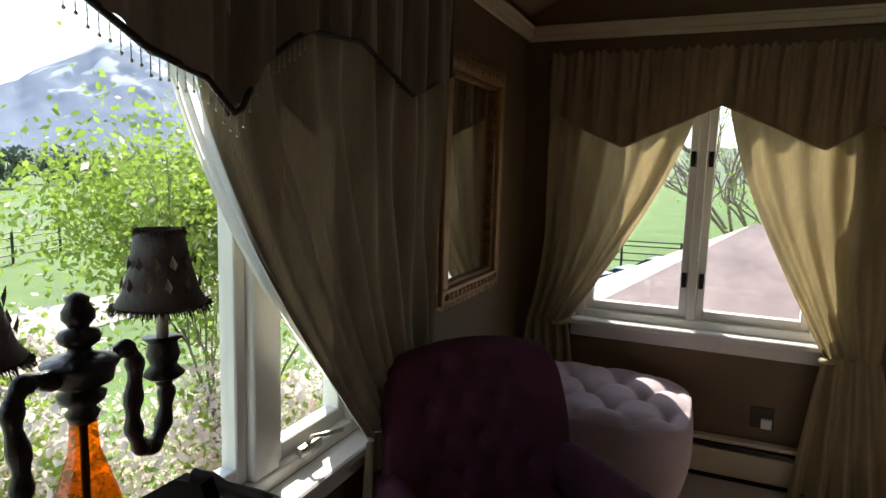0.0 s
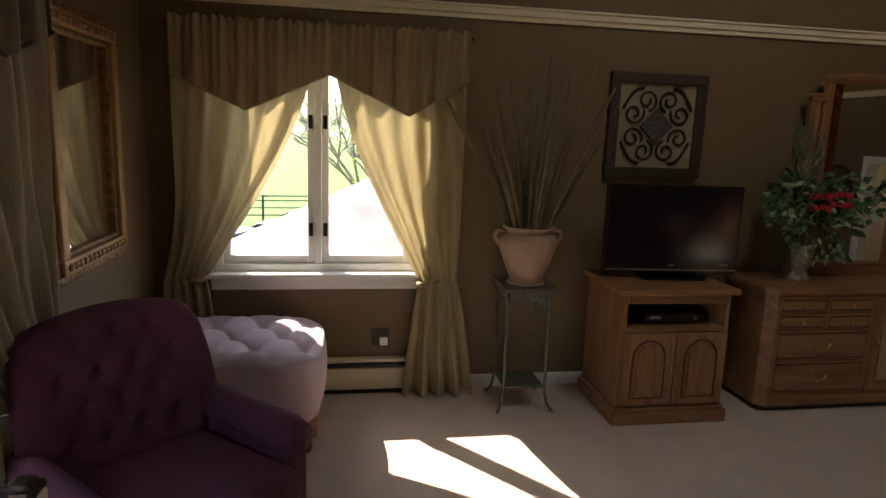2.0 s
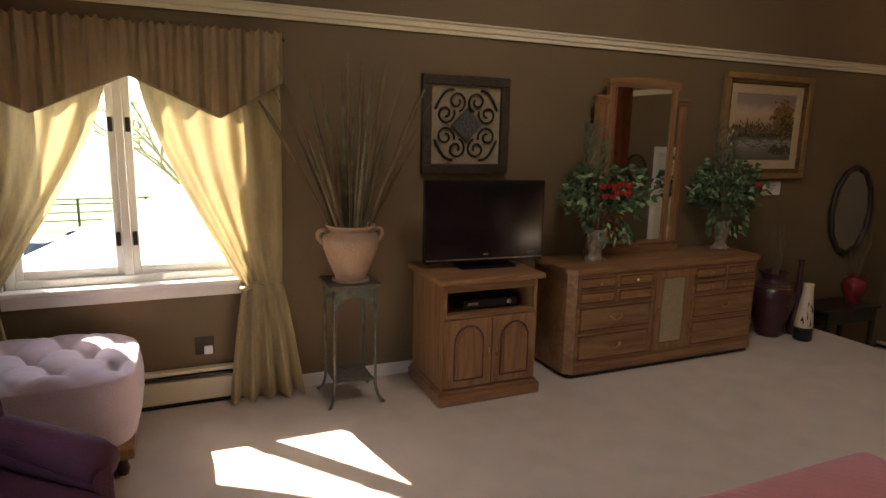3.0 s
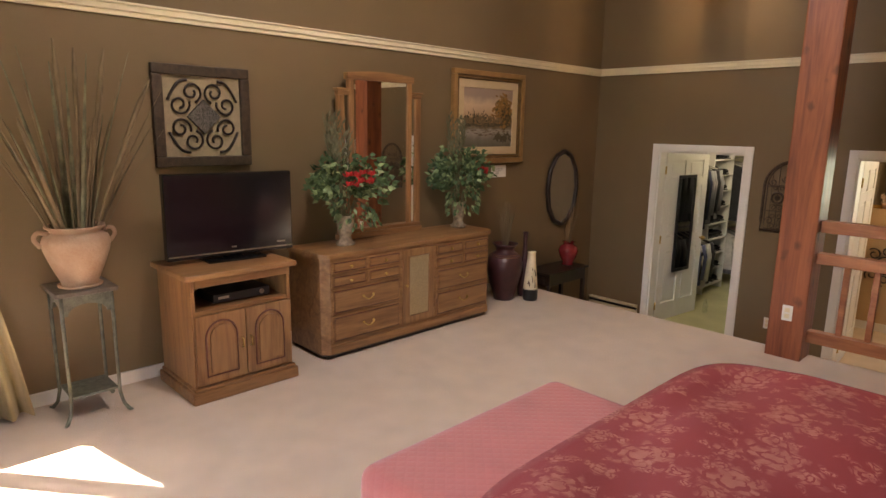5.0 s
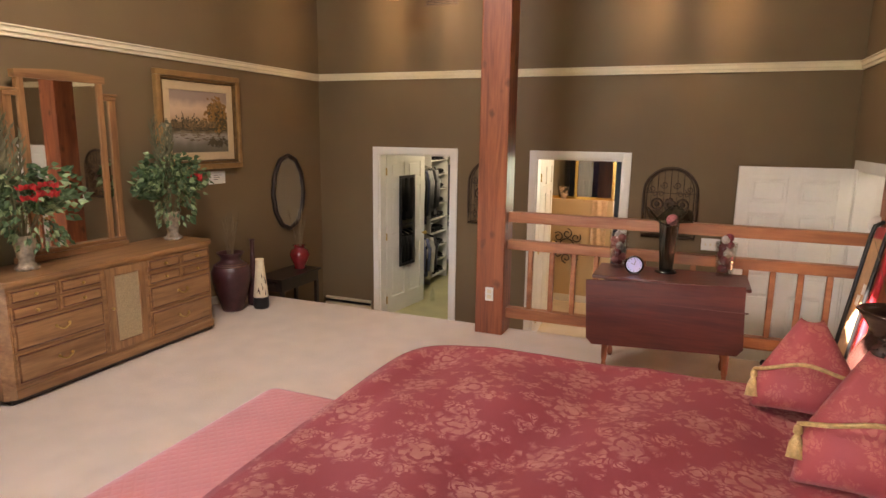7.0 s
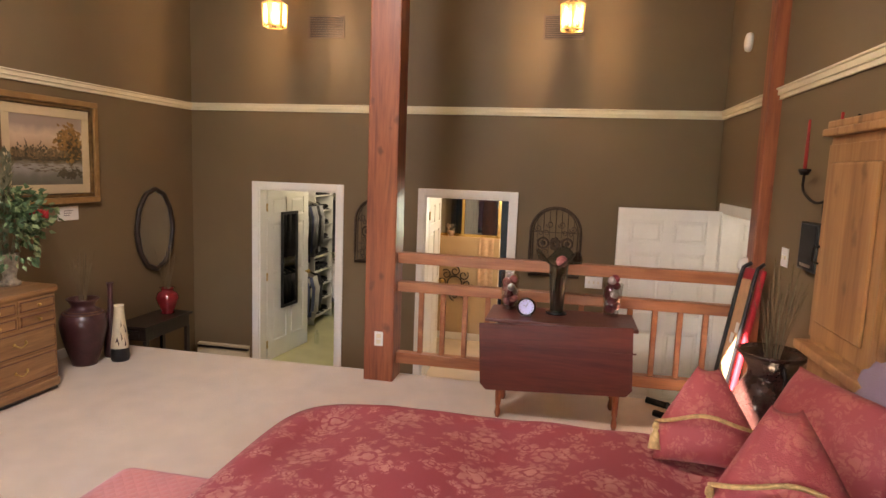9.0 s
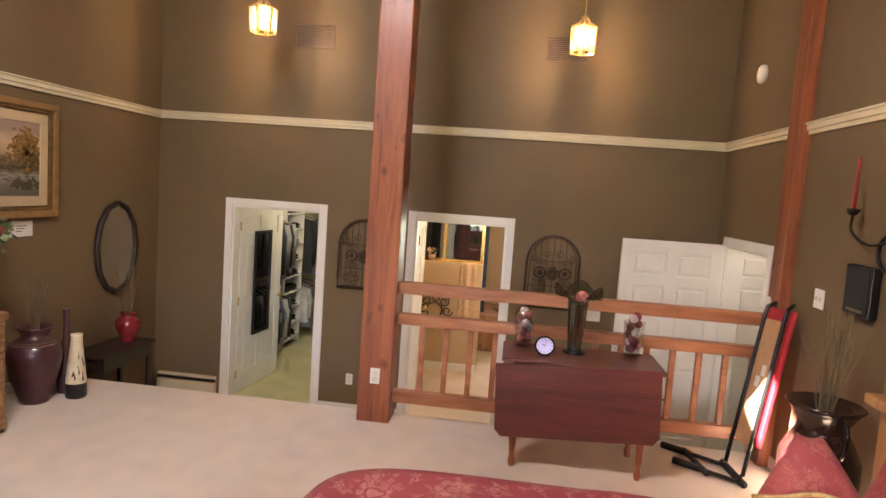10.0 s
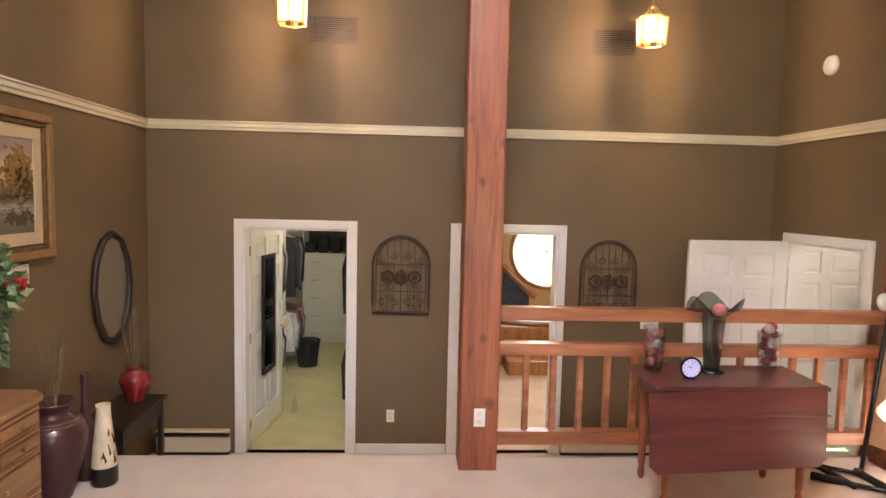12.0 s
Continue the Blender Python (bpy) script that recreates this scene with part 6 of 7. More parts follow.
part("rim", tube(bmesh.new(), [(0.06 * math.cos(2 * math.pi * k / 32), -0.002, 0.068 + 0.06 * math.sin(2 * math.pi * k / 32)) for k in range(32)], 0.006, 8, True), GLOSSBLK, ck, "", True)
# The dial's bluish glow is only put into its base colour; nothing emits.
dial = part("dial", rod(bmesh.new(), (0, -0.0005, 0.068), (0, -0.003, 0.068), 0.054, None, 28), mat("dial coloured for blue glow", (0.55, 0.54, 0.88), 0.4, 0, 0.03, 5), ck, "pale dial")
for k in range(12):
    a = 2 * math.pi * k / 12
    part("mark", B(0.045 * math.sin(a) - 0.002, 0.045 * math.sin(a) + 0.002, -0.0045, -0.0032, 0.068 + 0.045 * math.cos(a) - 0.004, 0.068 + 0.045 * math.cos(a) + 0.004), BLACK, dial)
for a, ln in ((radians(-60), 0.026), (radians(15), 0.038)):
    part("clock_hand", rod(bmesh.new(), (0, -0.0045, 0.068), (ln * math.sin(a), -0.0045, 0.068 + ln * math.cos(a)), 0.0016, None, 6), BLACK, dial)
part("foot", B(-0.035, 0.035, 0.0, 0.035, 0, 0.014, 0.003), BLACK, ck)

CLEAR = glass("clear glass", (0.93, 0.95, 0.94), 0.13, 0.03)
SMOKE = glass("smoky green glass", (0.62, 0.68, 0.66), 0.12, 0.05)
GREYB = mat("pale dried ball", (0.42, 0.36, 0.34), 0.9, 0, 0.3, 60, 0.8, 60)
REDB = mat("dark red dried ball", (0.19, 0.03, 0.04), 0.85, 0, 0.35, 60, 0.8, 60)
PINKB = mat("dusty pink ball", (0.40, 0.13, 0.13), 0.9, 0, 0.3, 60, 0.8, 60)


def filled_vase(m, h, label, seed, heap):
    t = thing("glass_vase", label, "vase", m)
    part("glass", lathe(bmesh.new(), [(0, 0.0), (0.052, 0.0), (0.056, 0.012), (0.068, h * 0.6), (0.072, h), (0.069, h), (0.064, h * 0.6), (0.05, 0.02), (0, 0.02)], seg=20), CLEAR, t, "clear glass vase", True)
    random.seed(seed)
    for k in range(heap):
        z = 0.045 + 0.036 * (k // 2) + (0.012 if k % 2 else 0)
        a = k * 2.3
        r = 0.028 if z < h else 0.012
        part("ball", ball(bmesh.new(), r * math.cos(a), r * math.sin(a), z, random.uniform(0.026, 0.034), 10), random.choice((REDB, REDB, PINKB, GREYB)), t, "dried decorative ball", True)
    return t


filled_vase(pose(4.215, 0.205, 0.722), 0.27, "clear glass vase filled with red and pale balls", 2, 12)
filled_vase(pose(4.225, -0.53, 0.722), 0.24, "clear glass vase heaped with dark red balls", 9, 14)
cv = thing("glass_vase", "tall clear glass vase with a wavy rim", "vase", pose(4.17, -0.14, 0.722))
part("base", lathe(bmesh.new(), [(0, 0), (0.075, 0), (0.078, 0.01), (0.045, 0.022), (0, 0.022)], seg=24), GLOSSBLK, cv, "dark round base", True)


def flare(u, v):
    a = 2 * math.pi * u
    if v < 0.7:
        k = v / 0.7
        r, z = 0.045 + 0.022 * k, 0.02 + 0.33 * k
    else:
        k = (v - 0.7) / 0.3
        r, z = 0.067 + 0.095 * k ** 1.3, 0.36 + 0.06 * k + 0.055 * k * math.cos(3 * a + 0.6)
    return (r * math.cos(a), r * math.sin(a), z)


part("glass", sheet(bmesh.new(), 48, 30, flare), SMOKE, cv, "smoky glass body with a wavy rim", True, 0.002)
part("ball", ball(bmesh.new(), -0.02, -0.02, 0.385, 0.042, 14), PINKB, cv, "dusty pink dried ball", True)
bm = bmesh.new()
for k in range(5):
    tube(bm, [(0.02 * math.cos(k), 0.02 * math.sin(k), 0.03), (0.01, 0, 0.2), (0.03 * math.cos(k * 2), 0.03 * math.sin(k * 2), 0.36)], 0.003, 5)
part("stems", bm, REED, cv, "dry stems")

# ---- corner by the far post ----
RED = mat("red vinyl", (0.42, 0.02, 0.03), 0.4, 0, 0.12, 12, 0.1, 60)
TAN = mat("tan backing board", (0.50, 0.30, 0.16), 0.7, 0, 0.15, 10, 0.1, 60)
FOAM = mat("black foam", (0.014, 0.014, 0.014), 0.8, 0, 0.3, 40, 0.3, 90)
STEEL = mat("black steel tube", (0.012, 0.012, 0.013), 0.3, 0.3, 0.1, 10)
eb = thing("exercise_bench", "folded exercise bench with a red pad leaning on the post", "exercise bench", pose(4.14, -1.27, 0))
P0, P1 = Vector((0, 0.0, 0.03)), Vector((0.11, -0.20, 1.17))
axis_ = (P1 - P0).normalized()
side_ = Vector((-1, -0.06, 0)) - axis_ * Vector((-1, -0.06, 0)).dot(axis_)
side_.normalize()
norm_ = axis_.cross(side_)
frame_m = Matrix.Translation(P0) @ Matrix((( side_.x, norm_.x, axis_.x, 0), (side_.y, norm_.y, axis_.y, 0), (side_.z, norm_.z, axis_.z, 0), (0, 0, 0, 1)))
bm = B(-0.165, 0.165, -0.01, 0.022, 0.22, 1.12, 0.014, 3)
bmesh.ops.transform(bm, matrix=frame_m, verts=bm.verts)
part("pad", bm, RED, eb, "red vinyl pad")
bm = B(-0.12, 0.12, -0.026, -0.011, 0.20, 1.04, 0.004)
bmesh.ops.transform(bm, matrix=frame_m, verts=bm.verts)
part("backing_board", bm, TAN, eb, "tan backing board")
for k, (x, z) in enumerate(((-0.02, 0.62), (0.03, 0.70))):
    bm = B(x - 0.025, x + 0.025, -0.030, -0.0265, z - 0.035, z + 0.035)
    bmesh.ops.transform(bm, matrix=frame_m, verts=bm.verts)
    part("sticker", bm, WHITE, eb, "white label")
for s in (-1, 1):
    pts = [(s * 0.13, -0.035, 0.02), (s * 0.13, -0.035, 0.5), (s * 0.13, -0.035, 1.05), (s * 0.13, -0.03, 1.12), (s * 0.11, 0.01, 1.16)]
    bm = tube(bmesh.new(), [frame_m @ Vector(p) for p in pts], 0.014, 8)
    part("side_tube", bm, STEEL, eb, "black steel tube", True)
for s in (-1, 1):
    q = frame_m @ Vector((s * 0.13, -0.035, 0.03))
    e = Vector((q.x + 0.24, q.y + 0.37, 0.025))
    part("foot_tube", tube(bmesh.new(), [q, (q.x, q.y + 0.04, 0.03), e], 0.014, 8), STEEL, eb, "", True)
    d = Vector((e.x - q.x, e.y - q.y, 0)).normalized()
    part("grip", rod(bmesh.new(), e - d * 0.18, e, 0.024), FOAM, eb, "black foam grip", True)
    part("band", rod(bmesh.new(), e - d * 0.21, e - d * 0.185, 0.0215), RED, eb, "red band", True)
q0, q1 = frame_m @ Vector((-0.17, -0.035, 0.0)), frame_m @ Vector((0.17, -0.035, 0.0))
q0.z = q1.z = 0.026
part("cross_bar", rod(bmesh.new(), q0, q1, 0.024), FOAM, eb, "black foam cross bar", True)

part("foot_bar", rod(bmesh.new(), (0.30, 0.27, 0.03), (-0.06, 0.22, 0.03), 0.02), FOAM, eb, "black foam foot bar", True)

dsc = thing("wall_light_disc", "white round plastic cap fixed at the rail end", "disc", pose(4.49, -1.455, 1.115, 0, -80, 20))
part("body", lathe(bmesh.new(), [(0, 0), (0.055, 0), (0.062, 0.012), (0.055, 0.03), (0.02, 0.04), (0, 0.04)], seg=24), WHITE, dsc, "", True)

ur = thing("floor_urn", "black glazed urn with a flared rim beside the bed", "vase", pose(3.29, -1.325, 0) @ Matrix.Diagonal((1, 1, 1.09, 1)))
part("body", lathe(bmesh.new(), [(0, 0), (0.11, 0), (0.115, 0.02), (0.15, 0.2), (0.19, 0.38), (0.188, 0.48), (0.15, 0.56), (0.12, 0.61), (0.118, 0.65), (0.16, 0.71), (0.185, 0.735), (0.17, 0.742), (0.10, 0.67), (0, 0.55)], seg=36), mat("dark brown glaze", (0.035, 0.014, 0.012), 0.22, 0, 0.3, 10, coat=0.4), ur, "", True)
for s_ in (-1, 1):
    part("handle", tube(bmesh.new(), flow([(s_ * 0.15, 0, 0.70), (s_ * 0.215, 0, 0.69), (s_ * 0.235, 0, 0.62), (s_ * 0.21, 0, 0.55), (s_ * 0.16, 0, 0.53)]), 0.013, 8), GLOSSBLK, ur, "", True)
reeds("dried_twigs", pose(3.29, -1.325, 0.72), 34, 0.62, 0.24, "thin dry twigs standing in the black urn", 15, 0.003, 0.15, 0.05, True)

sc = thing("candle_sconce", "scrolled iron wall sconce with red taper candles", "sconce", pose(3.12, SOUTH + 0.004, 1.62))
WAX = mat("red wax", (0.38, 0.03, 0.03), 0.45, 0, 0.1, 12)
part("ring", tube(bmesh.new(), [(0.19 + 0.09 * math.cos(2 * math.pi * k / 24), 0.02, -0.03 + 0.09 * math.sin(2 * math.pi * k / 24)) for k in range(24)], 0.010, 8, True), IRON, sc, "", True)
part("stem", tube(bmesh.new(), [(0.0, 0.012, 0.45), (0.02, 0.02, 0.2), (-0.01, 0.02, 0.0), (0.03, 0.02, -0.2), (0.02, 0.012, -0.46)], [0.006, 0.016, 0.018, 0.012, 0.005], 8), IRON, sc, "", True)
for x, z in ((0.46, 0.15), (0.03, 0.15)):
    arm = part("arm", tube(bmesh.new(), flow([(0.18, 0.02, 0.03), (0.18 + (x - 0.18) * 0.5, 0.05, 0.0), (x, 0.07, 0.06), (x, 0.075, z)]), 0.008, 8), IRON, sc, "scrolled iron arm", True)
    part("cup", lathe(bmesh.new(), [(0, z), (0.02, z), (0.032, z + 0.02), (0.036, z + 0.035), (0.018, z + 0.03), (0, z + 0.025)], x, 0.075, 0, 14), IRON, arm, "", True)
    part("candle", rod(bmesh.new(), (x, 0.075, z + 0.02), (x, 0.075, z + 0.31), 0.011, 0.007, 12), WAX, arm, "red taper candle", True)
wb = thing("wall_speaker", "flat black box mounted on the wall", "speaker", pose(3.50, SOUTH + 0.002, 1.37) @ Matrix.Diagonal((1.3, 0.8, 0.8, 1)))
part("case", B(-0.10, 0.10, 0.001, 0.06, -0.17, 0.17, 0.008), BLACK, wb)
part("grille", B(-0.085, 0.085, 0.0605, 0.064, -0.155, 0.155, 0.003), FOAM, wb, "dark cloth front")
part("strip", B(-0.06, 0.06, 0.0645, 0.066, -0.14, -0.12), PEWTER, wb, "small silver strip")
sw = thing("light_switch", "white double light switch on the taupe wall", "light switch", pose(3.98, SOUTH + 0.001, 1.25))
part("plate", B(-0.06, 0.06, 0.0, 0.007, -0.06, 0.06, 0.003), WHITE, sw)
for x in (-0.025, 0.025):
    part("toggle", B(x - 0.006, x + 0.006, 0.0072, 0.016, -0.012, 0.012, 0.002), TRIM, sw)
sw = thing("light_switch", "white switch plate low on the end wall", "light switch", pose(EAST - 0.001, -0.473, 0.657))
part("plate", B(-0.007, 0.0, -0.085, 0.085, -0.06, 0.06, 0.003), WHITE, sw)
for y in (-0.045, 0.0, 0.045):
    part("toggle", B(-0.014, -0.0072, y - 0.006, y + 0.006, -0.012, 0.012, 0.002), TRIM, sw)

# ---- pendant lamps ----
BULB = glow("warm bulb", (1.0, 0.84, 0.62), 12)
PGLASS = glass("frosted lantern glass", (1.0, 0.95, 0.85), 0.09, 0.3)
_t = PGLASS.node_tree
_tl = _t.nodes.new("ShaderNodeBsdfTranslucent")
_tl.inputs[0].default_value = rgb((0.9, 0.82, 0.66))
_t.links.new(_tl.outputs[0], next(k for k in _t.nodes if k.type == "MIX_SHADER").inputs[2])

BEVEL = glass("bevelled amber glass", (0.42, 0.26, 0.10), 0.45, 0.25)
_t = BEVEL.node_tree
_tl = _t.nodes.new("ShaderNodeBsdfTranslucent")
_tl.inputs[0].default_value = rgb((0.95, 0.80, 0.52))
_t.links.new(_tl.outputs[0], next(k for k in _t.nodes if k.type == "MIX_SHADER").inputs[2])


def pendant(m):
    t = thing("pendant_lamp", "small brass lantern pendant with amber glass panes", "lamp", m, group="pendant lamps")
    n, r = 6, 0.118
    for z, rr in ((0.0, r * 0.9), (0.20, r)):
        pts = [(rr * math.cos(2 * math.pi * k / n), rr * math.sin(2 * math.pi * k / n), z) for k in range(n)]
        part("ring", tube(bmesh.new(), pts, 0.006, 6, True), BRASS, t)
    for k in range(n):
        a, b = 2 * math.pi * k / n, 2 * math.pi * (k + 1) / n
        part("bar", rod(bmesh.new(), (r * 0.9 * math.cos(a), r * 0.9 * math.sin(a), 0), (r * math.cos(a), r * math.sin(a), 0.20), 0.0065, None, 6), BRASS, t)
        lo, hi = (Vector((r * 0.89 * math.cos(q), r * 0.89 * math.sin(q), 0.008)) for q in (a, b)), (Vector((r * 0.99 * math.cos(q), r * 0.99 * math.sin(q), 0.192)) for q in (a, b))
        (l0, l1), (h0, h1) = lo, hi
        for u0, u1, clear in ((0.08, 0.30, False), (0.30, 0.70, True), (0.70, 0.92, False)):
            bm = bmesh.new()
            v = [bm.verts.new(q) for q in (l0.lerp(l1, u0), l0.lerp(l1, u1), h0.lerp(h1, u1), h0.lerp(h1, u0))]
            bm.faces.new(v)
            g = part("pane" if clear else "bevel_strip", bm, PGLASS if clear else BEVEL, t, "clear lantern pane" if clear else "bevelled amber glass edge", False, 0.003)
            if clear:
                g.visible_shadow = False
    for k in range(n):
        a = 2 * math.pi * k / n
        part("crown_arm", tube(bmesh.new(), [(r * math.cos(a), r * math.sin(a), 0.20), (0.055 * math.cos(a), 0.055 * math.sin(a), 0.235), (0.018 * math.cos(a), 0.018 * math.sin(a), 0.29)], 0.004, 6), BRASS, t, "", True)
    part("cap", lathe(bmesh.new(), [(0, 0.28), (0.022, 0.28), (0.024, 0.292), (0.01, 0.305), (0, 0.32)], seg=14), BRASS, t, "", True)
    part("chain", rod(bmesh.new(), (0, 0, 0.31), (0, 0, TOP - m.translation.z - 0.005), 0.005, None, 6), BRASS, t, "brass chain")
    part("rose", lathe(bmesh.new(), [(0, TOP - m.translation.z - 0.03), (0.05, TOP - m.translation.z - 0.02), (0.06, TOP - m.translation.z - 0.001), (0, TOP - m.translation.z - 0.001)], seg=18), BRASS, t, "", True)
    for k in range(3):
        a = 2 * math.pi * k / 3 + 0.4
        x, y = 0.022 * math.cos(a), 0.022 * math.sin(a)
        cn = part("candle", rod(bmesh.new(), (x, y, 0.02), (x, y, 0.06), 0.008), TRIM, t, "", True)
        bb = part("bulb", lathe(bmesh.new(), [(0, 0.06), (0.012, 0.072), (0.014, 0.085), (0.006, 0.11), (0, 0.115)], x, y, 0, 10), BULB, cn, "glowing flame bulb", True)
        bb.visible_shadow = False
    return t


for x, y, z in ((5.257, 2.623, 3.0), (5.349, -0.115, 2.967)):
    pendant(pose(x, y, z))
    lamp("pendant_light", "POINT", pose(x, y, z + 0.10), 0.46, (1.0, 0.56, 0.24), radius=0.003)

# ---- closet beyond the first doorway ----
XI = EAST + 0.14
structure("closet_floor", B(EAST + 0.07, 10.9, 2.0, 3.95, LOW - 0.2, LOW + 0.002), CARPET_G, "yellow green carpet of the walk-in closet", "floor")
structure("closet_wall_left", B(XI, 10.9, 3.80, 3.95, LOW, 2.0), WALL_CLOSET, "cream painted closet wall", "wall")
structure("closet_wall_right", B(XI, 10.9, 1.75, 1.88, LOW, 2.0), WALL_CLOSET, "cream painted closet wall", "wall")
structure("closet_wall_end", B(10.75, 10.9, 1.88, 3.80, LOW, 2.0), WALL_CLOSET, "cream painted closet end wall", "wall")
structure("closet_ceiling", B(XI, 10.9, 1.75, 3.95, 2.0, 2.1), WHITE, "white closet ceiling", "ceiling")
cd = thing("chest_of_drawers", "white chest of five drawers at the closet's end", "chest of drawers", pose(10.2, 2.95, LOW))
part("body", B(0, 0.5, -0.55, 0.45, 0, 1.42, 0.004), WHITE, cd)
for k in range(5):
    d = part("drawer", B(-0.02, -0.001, -0.53, 0.43, 0.02 + 0.28 * k, 0.285 + 0.28 * k, 0.005), WHITE, cd)
    for y in (-0.3, 0.25):
        part("handle", tube(bmesh.new(), [(-0.021, y - 0.05, 0.17 + 0.28 * k), (-0.04, y - 0.05, 0.165 + 0.28 * k), (-0.04, y + 0.05, 0.165 + 0.28 * k), (-0.021, y + 0.05, 0.17 + 0.28 * k)], 0.006), PEWTER, d, "metal pull", True)
sh = thing("closet_shelf", "white closet shelf unit over the drawers", "shelf", pose(10.2, 2.95, LOW + 1.42))
part("upright", B(0, 0.5, 0.43, 0.45, 0.0, 0.95), WHITE, sh)
part("upright", B(0, 0.5, -0.55, -0.53, 0.0, 0.95), WHITE, sh)
part("board", B(0, 0.5, -0.53, 0.43, 0.50, 0.52), WHITE, sh)
part("back", B(0.48, 0.5, -0.53, 0.43, 0.0, 0.95), EBONY, sh)
DARKCLOTH = mat("dark folded cloth", (0.03, 0.028, 0.03), 0.9, 0, 0.4, 15, 0.3, 60)
random.seed(31)
for k in range(5):
    solid("folded_clothes", B(-0.12, 0.12, -0.085, 0.085, 0, random.uniform(0.12, 0.3), 0.03, 3), random.choice((DARKCLOTH, LILAC, DARKCLOTH)), "stack of dark folded clothes on the closet shelf", "clothes", pose(10.4, 2.5 + 0.2 * k, LOW + 1.42), group="folded clothes")


def garment(m, w, ln, material, label):
    """A shirt or jacket on a hanger: sloped shoulders, hanging body with folds, two sleeves."""
    t = thing("hanging_garment", label, "clothes", m, group="clothes in the closet")

    def body(s):
        def f(u, v):
            a = 2 * u - 1
            sh = 0.05 * abs(a)
            z = -0.04 - sh * 1.3 * (1 - v) - ln * v
            return (s * (0.035 + 0.014 * math.sin(a * 9 + 3 * v) * v) * (1 - 0.6 * abs(a) ** 4), a * w / 2 * (1 + 0.05 * v), z)
        return f
    bm = bmesh.new()
    for s in (-1, 1):
        sheet(bm, 14, 12, body(s))
    part("body", bm, material, t, "", True)
    for s in (-1, 1):
        part("sleeve", tube(bmesh.new(), [(0, s * (w / 2 - 0.02), -0.11), (0.01, s * (w / 2 + 0.02), -0.25), (0.0, s * (w / 2 + 0.015), -0.11 - ln * 0.75)], [0.05, 0.045, 0.03], 8), material, t, "", True)
    bm = tube(bmesh.new(), [(0, -w / 2 * 0.85, -0.085), (0, 0, -0.03), (0, w / 2 * 0.85, -0.085)], 0.006, 6)
    tube(bm, [(0, 0, -0.03), (0, 0, 0.0), (0, 0.018, 0.02), (0, 0, 0.035)], 0.003, 5)
    part("hanger", bm, PEWTER, t, "", True)
    return t


CLOTHS = [mat("cloth " + n, c, 0.9, 0, 0.2, 12, 0.3, 90) for n, c in (("black", (0.012, 0.012, 0.014)), ("charcoal", (0.03, 0.03, 0.035)), ("navy", (0.02, 0.025, 0.06)), ("white", (0.6, 0.58, 0.55)), ("pink", (0.45, 0.2, 0.22)), ("grey", (0.22, 0.22, 0.23)), ("blue", (0.14, 0.17, 0.32)))]


def striped(name, a, b):
    m, n, l, bs = shade(name, 0.9)
    tc, w, r = n.new("ShaderNodeTexCoord"), n.new("ShaderNodeTexWave"), n.new("ShaderNodeValToRGB")
    w.bands_direction = "Y"
    w.inputs["Scale"].default_value, w.inputs["Distortion"].default_value = 9, 0.4
    l.new(tc.outputs["Object"], w.inputs[0])
    l.new(w.outputs[0], r.inputs[0])
    r.color_ramp.interpolation = "CONSTANT"
    r.color_ramp.elements[0].color, r.color_ramp.elements[1].color = rgb(a), rgb(b)
    r.color_ramp.elements[1].position = 0.5
    l.new(r.outputs[0], bs.inputs["Base Color"])
    return m


STRIPE = striped("striped shirt cloth", (0.03, 0.03, 0.04), (0.55, 0.54, 0.52))
random.seed(12)
names = ["black", "charcoal", "navy", "white", "pink", "grey", "blue"]
bm = rod(bmesh.new(), (7.0, 3.44, 1.30), (10.1, 3.44, 1.30), 0.014)
structure("closet_rail_upper", bm, PEWTER, "upper metal clothes rail", "clothes rail")
structure("closet_rail_lower", rod(bmesh.new(), (7.0, 3.44, 0.32), (10.1, 3.44, 0.32), 0.014), PEWTER, "lower metal clothes rail", "clothes rail")
for k in range(14):
    x = 7.12 + 0.085 * k
    if k < 3:
        garment(pose(x, 3.44, 1.27, 0, 0, random.uniform(-8, 8)), 0.42, 0.75, STRIPE, "striped shirt on a closet hanger")
    else:
        i = random.choice((0, 0, 1, 2, 5))
        garment(pose(x + (0.75 if k > 8 else 0), 3.44, 1.27, 0, 0, random.uniform(-8, 8)), 0.44, random.uniform(0.7, 0.85), CLOTHS[i], names[i] + " garment on a closet hanger")
for k in range(16):
    x = 7.10 + 0.085 * k + (0.75 if k > 8 else 0)
    i = random.choice((3, 4, 5, 6, 5, 3, 1))
    if k in (1, 2, 4):
        garment(pose(x, 3.44, 0.29, 0, 0, random.uniform(-8, 8)), 0.40, 0.6, STRIPE, "striped shirt on a closet hanger")
    else:
        garment(pose(x, 3.44, 0.29, 0, 0, random.uniform(-8, 8)), 0.42, random.uniform(0.5, 0.68), CLOTHS[i], names[i] + " shirt on a closet hanger")
ss = thing("shoe_shelf", "white open shelf tower with dark shoes in the closet", "shelf", pose(8.22, 3.55, LOW))
for x in (-0.34, 0.32):
    part("upright", B(x, x + 0.02, -0.22, 0.24, 0, 2.3), WHITE, ss)
for k in range(10):
    part("board", B(-0.34, 0.34, -0.22, 0.24, 0.1 + 0.22 * k, 0.118 + 0.22 * k), WHITE, ss)


def shoe(m):
    t = thing("shoe", "dark leather shoe on the closet shelf", "shoe", m, group="shoes on the shelf")
    part("upper", ball(ball(bmesh.new(), 0, -0.05, 0.045, 0.045, 10, 0.9, 1.7, 0.75), 0, 0.06, 0.06, 0.045, 10, 0.8, 1.2, 1.1), CLOTHS[0], t, "", True)
